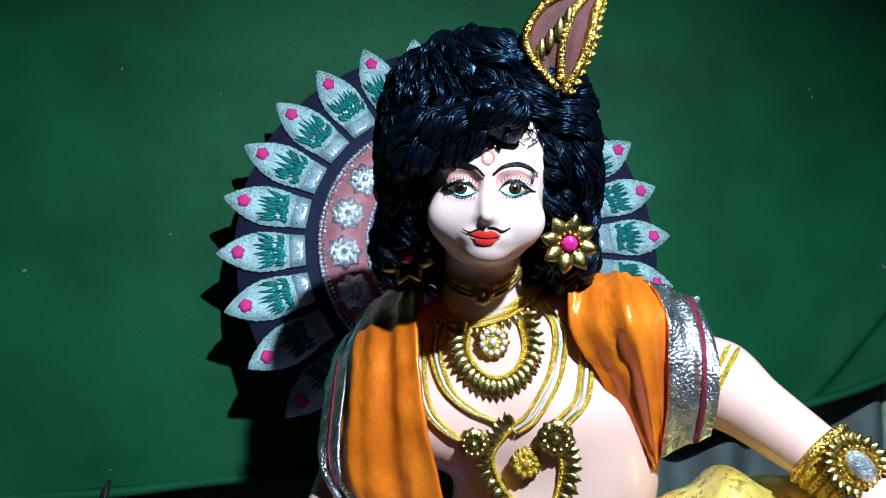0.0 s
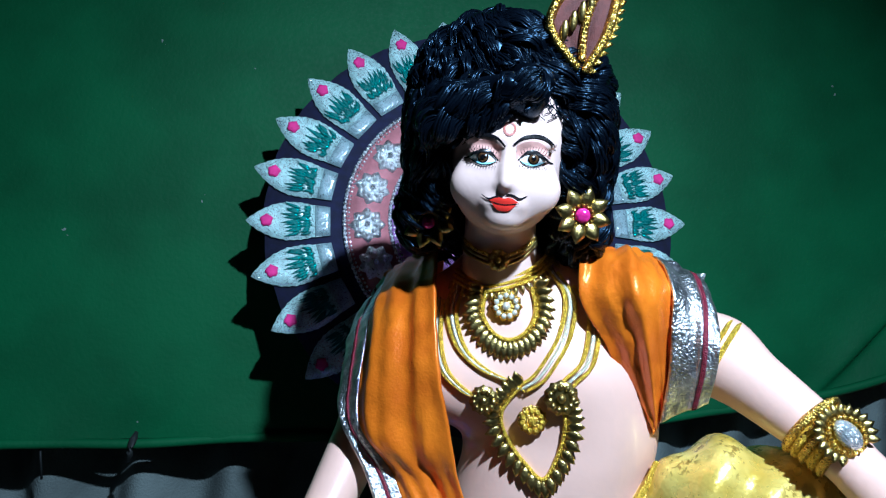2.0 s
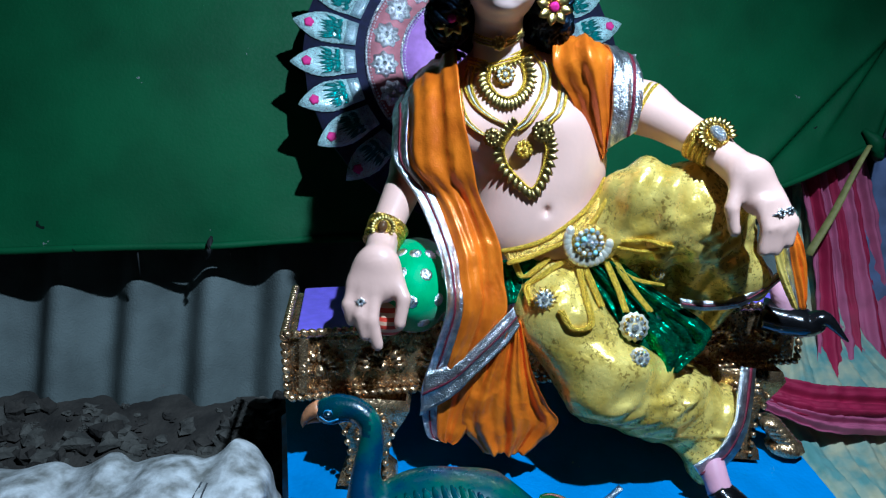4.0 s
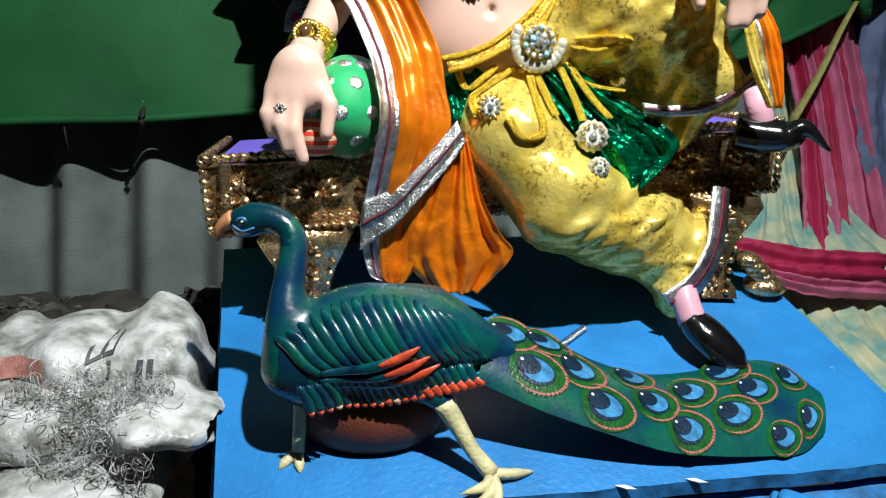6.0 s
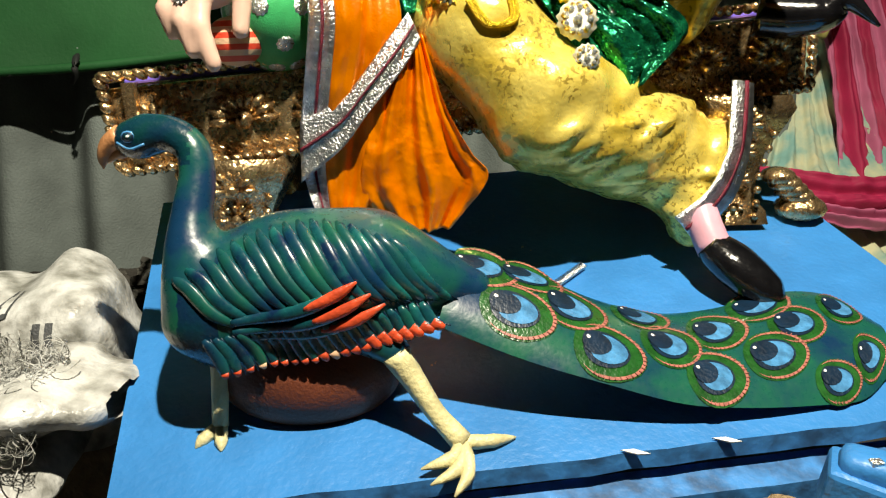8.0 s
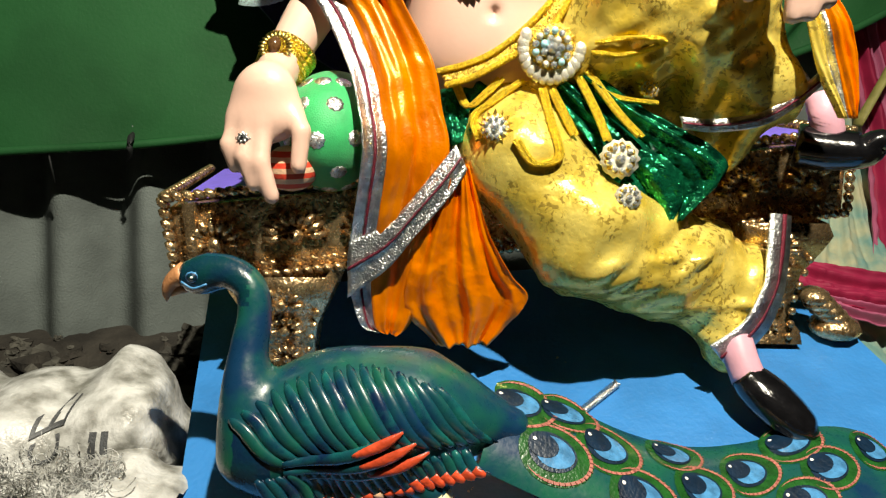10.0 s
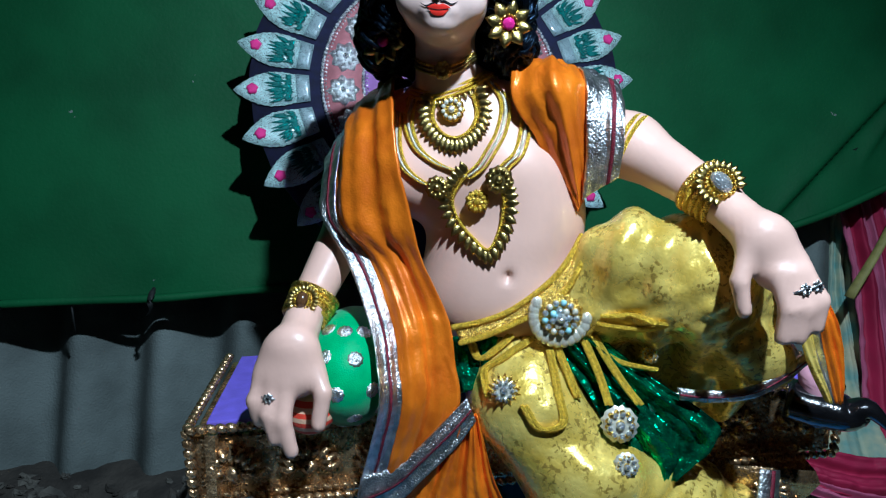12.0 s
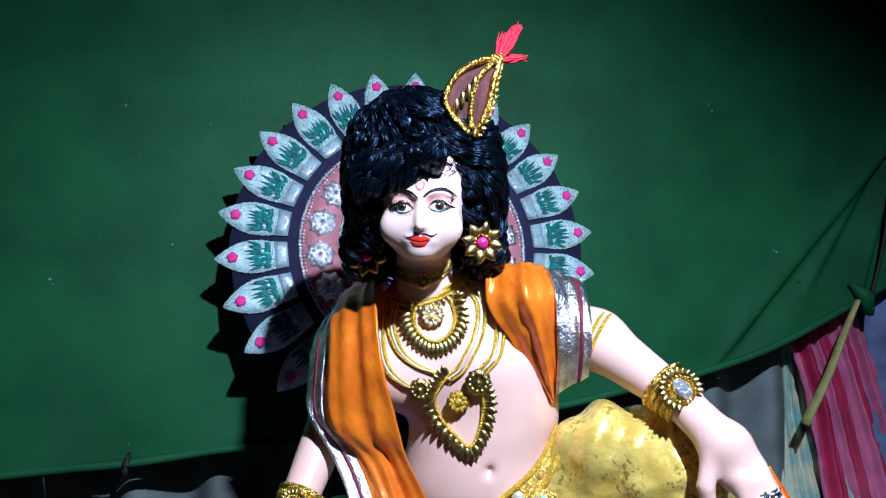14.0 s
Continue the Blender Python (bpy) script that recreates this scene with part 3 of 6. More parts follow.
# ---- sacks ----
def sack(name, c, r, rot, seed, m, label, amp=0.010, h=0.008, slope=0.0):
    def f(X):
        a = radians(rot)
        px, py, pz = X[0] - c[0], X[1] - c[1], X[2] - c[2]
        qx, qy = math.cos(a) * px + math.sin(a) * py, -math.sin(a) * px + math.cos(a) * py
        pz = pz - slope * (qx - r[0])
        q = (np.abs(qx / r[0]) ** 7 + np.abs(qy / r[1]) ** 3.2 + np.abs(pz / r[2]) ** 3.2) ** (1 / 3.6)
        w = amp * (np.sin(23 * X[0] + 3 * np.sin(14 * X[2] + seed)) * np.sin(19 * X[2] + 11 * X[1] + seed) + 0.5 * np.sin(47 * X[0] - 31 * X[2] + 2 * seed) * np.sin(41 * X[2] + 3 * np.sin(20 * X[0])))
        w = w + amp * 0.55 * (1 - 2 * np.abs(np.sin(17 * X[0] + 9 * X[2] + 2.2 * np.sin(12 * X[2] + seed)))) * np.abs(np.sin(6 * X[0] + seed))
        # sharp creases of folded plastic
        for k, (p, g) in enumerate(((31, 17), (-22, 39), (53, -28))):
            w = w + amp * (0.55, 0.45, 0.3)[k] * np.arcsin(np.sin(p * X[0] + g * X[2] + 14 * X[1] + 1.6 * np.sin(9 * X[2] + 13 * X[0] + seed * (k + 1))))
        return (q - 1) * min(r) + w
    R = max(r[0], r[1]) + 0.05
    v, fc = skin_grid(f, (c[0] - R, c[1] - R, c[2] - r[2] - 0.04), (c[0] + R, c[1] + R, c[2] + r[2] + 0.04), h)
    ob = solo(name, (v, fc), m, label, "sack")
    return ob, f


upper, upper_f = sack("plastic_sack", (-0.49, 0.468, 0.238), (0.285, 0.085, 0.104), 5, 1.0, SACK, "crumpled white woven plastic sack with faded red and grey print", 0.0068, 0.005, 0.12)
lower, lower_f = sack("plastic_sack", (-0.495, 0.375, 0.248), (0.285, 0.085, 0.030), 3, 2.6, SACK, "torn white woven plastic sack with frayed fibres", 0.004, 0.005)
low2, low2_f = sack("plastic_sack", (-0.495, 0.36, 0.200), (0.285, 0.095, 0.026), 2, 4.1, SACK, "flat white plastic sack folded under the torn one", 0.004, 0.005)
# added, not seen: a dark burlap prop that carries the white sacks
low3, low3_f = sack("burlap_sack", (-0.505, 0.40, 0.087), (0.285, 0.090, 0.100), 3, 3.3, JUTE, "brown jute burlap support added under the white plastic sacks", 0.006, 0.010)
burlap, burlap_f = sack("burlap_sack", (0.28, 0.172, 0.122), (0.19, 0.072, 0.120), 8, 5.2, JUTE, "brown jute burlap sack in front of the platform", 0.006, 0.012)


def printing():
    b = Build()
    for pts, w in (([(-0.445, 0.284), (-0.358, 0.300)], 0.009), ([(-0.440, 0.258), (-0.345, 0.272)], 0.010), ([(-0.410, 0.290), (-0.395, 0.262)], 0.008), ([(-0.368, 0.298), (-0.352, 0.268)], 0.007)):
        p, q = pts
        n = 14
        vs = []
        for i in range(n):
            for s in (-1, 0, 1):
                u = i / (n - 1)
                vs.append((p[0] + (q[0] - p[0]) * u - 0.35 * s * w, p[1] + (q[1] - p[1]) * u + s * w))
        pp = on_front(upper_f, vs, 0.0030, y0=0.3, y1=0.52)
        b.add(pp, grid_faces(n, 3), SACK_RED)
    part("print", b, None, upper, "faded red printed blocks")
    a = radians(102)
    o = (-0.292, 0.41, 0.278)
    for k, ch in enumerate("CE"):
        cu = bpy.data.curves.new("letter", "FONT")
        cu.body, cu.size = ch, 0.034
        ob = bpy.data.objects.new("letter", cu)
        scene.collection.objects.link(ob)
        bpy.context.view_layer.update()
        me = ob.evaluated_get(bpy.context.evaluated_depsgraph_get()).to_mesh()
        bm = bmesh.new()
        bm.from_mesh(me)
        bmesh.ops.triangulate(bm, faces=bm.faces[:])
        bmesh.ops.subdivide_edges(bm, edges=bm.edges[:], cuts=2, use_grid_fill=True)
        bm.verts.index_update()
        pts = []
        for v in bm.verts:
            x, y = v.co.x + 0.0245 * k, v.co.y
            pts.append((o[0] + math.cos(a) * x - math.sin(a) * y, o[2] + math.sin(a) * x + math.cos(a) * y))
        pp = on_front(upper_f, pts, 0.0040, y0=0.3, y1=0.6)
        fs = [tuple(v.index for v in f.verts) for f in bm.faces]
        bm.free()
        bpy.data.objects.remove(ob)
        part("letter", (pp, fs), SACK_INK, upper, "grey printed letter " + ch)
    rnd = random.Random(9)
    b = Build()
    for k in range(620):
        u, x = rnd.random(), -0.385 + 0.175 * rnd.random() ** 0.6
        pts = [V((x, 0.380 - 0.090 * u, 0.292 - 0.060 * u * u + rnd.uniform(-0.004, 0.006)))]
        d = V((rnd.uniform(-1, 1), rnd.uniform(-0.6, 0.3), rnd.uniform(-0.6, 0.5)))
        turn = V((rnd.uniform(-1, 1), rnd.uniform(-1, 1), rnd.uniform(-1, 1)))
        for _ in range(9):
            d = (d + d.cross(turn) * 0.7 + V((rnd.uniform(-1, 1), rnd.uniform(-1, 1), rnd.uniform(-1, 1))) * 0.35).normalized()
            pts.append(pts[-1] + d * rnd.uniform(0.002, 0.006))
        b.add(*tube(pts, rnd.uniform(0.0003, 0.0008), 3, False, 0.5), SACK)
    # two smudged lines of small print
    for k in range(2):
        vs = [(-0.268 + 0.011 * k + 0.007 * j, 0.270 + 0.010 * i) for i in range(4) for j in range(2)]
        part("print", (on_front(upper_f, vs, 0.0012, y0=0.3, y1=0.6), grid_faces(4, 2)), SACK_INK, upper, "smudged grey print")
    part("frayed_fibres", b, None, lower, "tangle of loose white plastic fibres")["kind"] = "stuff"


printing()


# ---- cloths at the right ----
def build_curtain():
    t = thing("striped_curtain", (0.82, 1.1, 0.3), "pink curtain with wide crimson stripes, hung and tied back", "curtain")
    rows = [((0.8485, 1.3100, 0.7046), (1.0004, 1.3300, 0.8151)), ((0.8905, 1.2900, 0.5674), (1.0600, 1.3100, 0.6303)), ((0.9034, 1.2500, 0.4323), (1.1165, 1.2700, 0.4379)), ((0.8865, 1.1500, 0.2915), (1.1349, 1.1700, 0.2678)), ((0.8471, 1.0400, 0.1834), (1.1322, 1.0600, 0.1751))]
    cuts = [0, 0.12, 0.27, 0.40, 0.53, 0.68, 0.80, 1.0]
    for k in range(7):
        part("stripe", cloth(rows, cuts[k], cuts[k + 1], 12, 40, 0.010, 4.5, 0.003, 0, 3), CRIMSON if k % 2 else PINK, t, "crimson stripe" if k % 2 else "pink stripe")
    roll = spline([(0.6412, 0.9300, 0.3105), (0.6995, 0.9200, 0.2974), (0.7670, 0.9200, 0.2881), (0.8785, 0.9500, 0.2807), (1.0858, 1.0000, 0.2647)], 24)
    part("bunched_end", cloth([(p + V((0, 0.03, 0.026)), p + V((0, -0.02, -0.018))) for p in roll[::4]], 0, 1, 26, 60, 0.0075, 1.6, 0.003, 0, 2), CRIMSON, t, "crimson bunched end")
    part("bunched_end", cloth([(p + V((0.0, -0.012, -0.010 - 0.003 * i)), p + V((0.02, -0.035, -0.032 - 0.004 * i))) for i, p in enumerate(roll[::4])], 0, 1, 26, 60, 0.0075, 1.4, 0.003, 0, 7), PINK, t, "pink bunched end")
    t2 = cloth([((0.8260, 1.3450, 0.7139), (0.9256, 1.3450, 0.7332)), ((0.8313, 1.3300, 0.5266), (0.9629, 1.3300, 0.5632)), ((0.7879, 1.2200, 0.3473), (1.0262, 1.2200, 0.3455)), ((0.6970, 1.0600, 0.2558), (1.1040, 1.0600, 0.2440)), ((0.7058, 0.9000, 0.1970), (1.0668, 0.9200, 0.1806)), ((0.7214, 0.7400, 0.1618), (1.0359, 0.7600, 0.1670)), ((0.68, 0.50, 0.06), (1.3, 0.5, 0.05))], nu=60, nv=110, ripple=0.007, waves=6, seed=8)
    solo("floral_cloth", t2, FLORAL, "cream cotton cloth with a teal and yellow flower print", "cloth")
    t3 = cloth([((1.06, 1.36, 0.98), (1.6, 1.46, 1.0)), ((1.04, 1.31, 0.6), (1.6, 1.38, 0.6)), ((1.08, 1.2, 0.2), (1.65, 1.25, 0.2))], nu=50, nv=50, ripple=0.014, waves=7, seed=5)
    solo("blue_cloth", t3, BLUE_CLOTH, "dull blue and violet cloth hung beside the curtain", "cloth")
    s = spline([(0.9659, 1.2400, 0.7955), (0.9305, 1.2200, 0.7322), (0.8903, 1.2000, 0.6396), (0.8380, 1.1800, 0.5393)], 20)
    solo("strap", tube(s, [0.006 + 0.006 * i / 19 for i in range(20)], 8, flat=0.5), OLIVE, "olive green cloth strap tied to the tarpaulin", "strap")


build_curtain()


# ---- throne ----
TH = Matrix.Translation((-0.203, 0.505, 0.428)) @ pose(0, 0, 0, 0, 0, 9.8) @ pose(0, 0, 0, 0, -4.1, 0) @ Matrix.Translation((0, 0, -0.432))
TW, TD = 0.765, 0.22


def rope_edge(b, p, q, r=0.0065, n=None):
    """A twisted rope moulding from p to q."""
    n = n or int((q - p).length / 0.011)
    d = (q - p) / n
    for k in range(n):
        c = p + d * (k + 0.5)
        m = Matrix.Translation(c) @ d.to_track_quat("X", "Z").to_matrix().to_4x4() @ pose(0, 0, 0, 0, 35, 25)
        b.add(*move(ball((0, 0, 0), (d.length * 0.75, r, r * 0.8), 5, 7), m), BRONZE)


def rosette(b, c, r, m=BRONZE, lobes=9):
    """A fan flower in relief that looks to -y."""
    for k in range(lobes):
        a = math.pi * (k / (lobes - 1)) if lobes % 2 else 2 * math.pi * k / lobes
        e = V((math.cos(a), 0, math.sin(a)))
        b.add(*tube([c + e * r * 0.25, c + e * r * 0.7 + V((0, -0.007, 0)), c + e * r], [r * 0.07, r * 0.15, r * 0.09], 6), m)
    b.add(*ball(c + V((0, -0.003, 0)), r * 0.28, 6, 8), m)


def build_throne():
    t = thing("throne", (0.17, 0.6, 0.29), "low carved wooden throne with embossed gold fronts and a violet seat", "throne")

    def P(x, y, z):
        return TH @ V((x, y, z))
    zb, zt = 0.432, 0.526
    b = Build()
    b.add(*box(TW - 0.004, TD, zt - zb - 0.01, TH @ Matrix.Translation((TW / 2, TD / 2 + 0.005, (zt + zb) / 2 - 0.006)), 0.004), BRONZE)
    body = part("seat_box", b, None, t, "embossed gold seat box", smooth=False)
    part("seat_cloth", box(TW - 0.03, TD - 0.02, 0.006, TH @ Matrix.Translation((TW / 2, TD / 2 + 0.012, zt - 0.006)), 0.002), VIOLET, t, "violet cloth seat", smooth=False)
    for x0, x1 in ((0.0, 0.0), (TW, TW)):
        bb = Build()
        rope_edge(bb, P(x0, 0, zb), P(x0, 0, zt))
        part("rope_moulding", bb, None, t)
        bb = Build()
        rope_edge(bb, P(x0, 0, zt), P(x0, TD, zt))
        part("rope_moulding", bb, None, t)
    for z, xa, xb in ((zt, 0, TW), (zb, 0, TW), (zb + 0.012, 0.01, TW - 0.01)):
        bb = Build()
        rope_edge(bb, P(xa, -0.002, z), P(xb, -0.002, z), 0.006 if z != zb + 0.012 else 0.003)
        part("rope_moulding", bb, None, t)
    n = 9
    for k in range(n):
        x = 0.045 + (TW - 0.09) * k / (n - 1)
        bb = Build()
        c = TH.inverted() @ P(x, 0.002, zb + 0.038)
        rosette(bb, c, 0.034)
        bb.v = [tuple(TH @ V(v)) for v in bb.v]
        part("rosette", bb, None, t)
    for x in (0.012, TW - 0.012):
        bb = Build()
        bb.add(*box(0.012, 0.012, zt - zb - 0.014, Matrix.Translation(P(x + (0.012 if x < 0.4 else -0.012), -0.001, (zt + zb) / 2))), BRONZE)
        part("stile", bb, None, t, smooth=False)
    for x, y in ((0.115, 0.005), (TW - 0.09, 0.005), (0.115, TD - 0.02), (TW - 0.09, TD - 0.02)):
        c = P(x, y, zb)
        zl = c.z
        c.z = 0
        z0 = plat_z(c.y) + 0.001
        leg = Build()
        prof = [(0.052, zl + 0.002), (0.058, zl - 0.012), (0.05, zl - 0.03), (0.034, zl - 0.06), (0.028, (zl + z0) / 2 - 0.02), (0.028, z0 + 0.03), (0.04, z0 + 0.016), (0.044, z0)]
        leg.add([c + V((s * w * 0.95, q * w * 0.6, z)) for w, z in prof for s, q in ((-1, -1), (1, -1), (1, 1), (-1, 1))], grid_faces(len(prof), 4, True), BRONZE)
        leg = part("leg", leg, None, t, "carved gold leg")
        for k in range(4):
            bb = Build()
            rosette(bb, c + V((0, -0.028 + 0.006 * (k > 0), zl - 0.03 - 0.032 * k)), 0.026 - 0.004 * k, lobes=7)
            part("rosette", bb, None, leg)
        for s in (-1, 1):
            for k in range(9):
                u = k / 8
                w = 0.05 - 0.022 * min(1, u * 1.6)
                part("bead", ball(c + V((s * w * 0.9, -0.026, zl - 0.01 - u * (zl - z0 - 0.02))), 0.0048, 5, 6), BRONZE, leg)
    for x in (TW - 0.01,):
        c = P(x, -0.01, 0.31)
        c.z = 0
        z0 = plat_z(c.y)
        if x > 0.3:
            bb = Build()
            for k in range(5):
                bb.add(*ball(c + V((-0.03, 0.0, z0 + 0.018 + 0.0 * k)) + V((0.008 * k, 0, 0.035 - 0.008 * k)), (0.02, 0.024, 0.011), 6, 8), BRONZE)
            bb.add(*ball(c + V((0.0, 0, z0 + 0.014)), (0.03, 0.03, 0.016), 6, 10), BRONZE)
            part("foot", bb, None, t, "rounded gold claw foot")


build_throne()


# ---- halo ----
HC = V((0.021, 1.013, 0.915))
HS = 1.065
HN = V((0.234, -1.0, 0.395)).normalized()
_hx = V((0, 0, 1)).cross(-HN).normalized() * -1
_hz = _hx.cross(-HN).normalized()
if _hz.z < 0:
    _hz = -_hz
HM = Matrix.Translation(HC) @ Matrix((_hx, -HN, _hz)).transposed().to_4x4() @ Matrix.Diagonal((HS, 1, HS, 1))


def ring_plate(r0, r1, thick, y, n=96, wave=0.0, lobes=60):
    vs = []
    for rr, yy in ((r0, y), (r1, y), (r1, y + thick), (r0, y + thick)):
        for k in range(n):
            a = 2 * math.pi * k / n
            q = rr + (wave * math.cos(lobes * a) if rr == r1 else 0)
            vs.append(HM @ V((q * math.cos(a), yy, q * math.sin(a))))
    fs = []
    for s in range(4):
        for k in range(n):
            j = (k + 1) % n
            fs.append((s * n + k, s * n + j, ((s + 1) % 4) * n + j, ((s + 1) % 4) * n + k))
    return vs, fs


def bead_ring(b, r, y, n, size, m):
    for k in range(n):
        a = 2 * math.pi * k / n
        b.add(*ball(HM @ V((r * math.cos(a), y, r * math.sin(a))), size, 4, 6), m)


def build_halo():
    t = thing("halo", (0.012, 0.93, 0.66), "round navy velvet halo with glittering petals behind the statue", "halo")
    part("disc", ring_plate(0.001, 0.300, 0.012, 0.0, 120, 0.0012, 24), NAVY, t)
    part("band", ring_plate(0.130, 0.188, 0.003, -0.003), BAND, t, "rose brown cloth band")
    part("centre", ring_plate(0.0005, 0.124, 0.003, -0.003), PURPLE, t, "lilac cloth centre")
    for r, n in ((0.191, 190), (0.1275, 130)):
        b = Build()
        bead_ring(b, r, -0.004, n, 0.0036, SILVER_BEAD)
        bead_ring(b, r - 0.006, -0.003, n, 0.002, MIRROR)
        part("bead_cord", b, None, t, "silver beaded cord")
    for k in range(18):
        a = 2 * math.pi * (k + 0.3) / 18
        c = HM @ Matrix.Translation((0.159 * math.cos(a), -0.005, 0.159 * math.sin(a))) @ pose(0, 0, 0, 0, -math.degrees(a), 0)
        b = Build()
        b.add(*plate(circle(0.0225, 32, 0.003, 8), 0.002, c, 0.003), MIRROR)
        for q in range(8):
            e = 2 * math.pi * q / 8
            b.add(*ball(c @ V((0.0125 * math.cos(e), -0.003, 0.0125 * math.sin(e))), 0.0045, 4, 6), MIRROR)
        b.add(*ball(c @ V((0, -0.004, 0)), 0.005, 5, 7), GEM)
        part("silver_flower", b, None, t, "silver mirror flower")
    n = 26
    for k in range(n):
        a = 87.3 - 360 * k / n
        if 232 < a % 360 < 312:
            continue
        m = HM @ pose(0, 0, 0, 0, 90 - a, 0) @ Matrix.Translation((0, -0.006, 0))
        right = []
        for q in range(1, 19):
            u = q / 19
            w = float(np.interp(u, [0, 0.2, 0.42, 0.62, 0.8, 0.93, 1], [0.0225, 0.0265, 0.0275, 0.0235, 0.0155, 0.0075, 0.001]))
            right.append((w - 0.0011 * (q % 2), 0.2305 + 0.092 * u))
        lo = [(0.0225, 0.2305)] + right + [(0, 0.3235)] + [(-x, z) for x, z in right[::-1]] + [(-0.0225, 0.2305)]
        leaf = part("petal", plate(lo, 0.004, m, 0.0015), PETAL, t)
        cuff = [(-0.0200, 0.210), (0.0200, 0.210), (0.0225, 0.2300), (-0.0225, 0.2300)]
        part("cuff", plate(cuff, 0.004, m, 0.0008), CUFF, leaf, "silver grey glitter cuff")
        rnd = random.Random(k)
        tl = Build()
        for q in range(22):
            x0 = -0.0185 + 0.037 * (q % 11) / 10
            L = (0.030 if q < 11 else 0.020) - 0.45 * abs(x0) + rnd.uniform(-0.005, 0.004)
            mm = m @ Matrix.Translation((x0 * 0.9, -0.0032 - 0.0004 * (q > 10), 0.2365 + (0.012 if q < 11 else 0.0) + rnd.uniform(-0.002, 0.002))) @ pose(0, 0, 0, 0, 900 * x0 + rnd.uniform(-8, 8), 0)
            tl.add(*plate(leaf_outline(L, 0.0046, 4), 0.001, mm, 0.0003), TEAL)
        part("teal_fan", tl, None, leaf, "teal glitter fan")
        part("dot", plate([(x, z + 0.2955) for x, z in circle(0.0082, 14, 0.0012, 5)], 0.002, m @ Matrix.Translation((0, -0.004, 0)), 0.001), MAGENTA, leaf, "magenta felt dot")


build_halo()


# ---- statue ----
FX, FZ = 0.0515, 1.0


def head_f(X):
    X = (X[0], X[1], X[2])
    face = ell(X, (FX, 0.572, 1.006), (0.0425, 0.062, 0.060))
    skull = ell(X, (FX, 0.60, 1.03), (0.055, 0.065, 0.065))
    jaw = ell(X, (FX, 0.556, 0.976), (0.0375, 0.046, 0.030))
    d = smin(0.02, face, skull, jaw)
    d = smin(0.012, d, ell(X, (FX, 0.520, 0.957), (0.013, 0.010, 0.009)))
    for s in (-1, 1):
        d = smin(0.014, d, ell(X, (FX + s * 0.0255, 0.529, 0.980), (0.0165, 0.012, 0.015)))
        d = smin(0.008, d, cap(X, (FX + s * 0.006, 0.5155, 1.0175), (FX + s * 0.032, 0.524, 1.018), 0.006, 0.005))
        d = smax(0.008, d, -ell(X, (FX + s * 0.0195, 0.506, 1.006), (0.012, 0.008, 0.006)))
        d = smin(0.003, d, ell(X, (FX + s * 0.0195, 0.5215, 1.0055), (0.0115, 0.0095, 0.0065)))
    d = smin(0.006, d, cap(X, (FX, 0.5135, 1.014), (FX, 0.5025, 0.9840), 0.0036, 0.0044))
    d = smin(0.004, d, cap(X, (FX - 0.005, 0.5085, 0.9825), (FX + 0.005, 0.5085, 0.9825), 0.0034, 0.0034))
    d = smin(0.006, d, cap(X, (FX - 0.011, 0.514, 0.969), (FX + 0.011, 0.514, 0.969), 0.005, 0.005))
    d = smin(0.002, d, ell(X, (FX, 0.5115, 0.9712), (0.0100, 0.0050, 0.0028)))
    d = smin(0.002, d, ell(X, (FX, 0.5118, 0.9656), (0.0090, 0.0050, 0.0034)))
    neck = cap(X, (0.05, 0.60, 0.97), (0.056, 0.615, 0.885), 0.031, 0.036)
    return smin(0.012, d, neck)


def finger(X, p, r):
    d = cap(X, p[0], p[1], r, r * 0.95)
    for a, b in zip(p[1:], p[2:]):
        d = smin(0.003, d, cap(X, a, b, r * 0.95, r * 0.8))
    return d


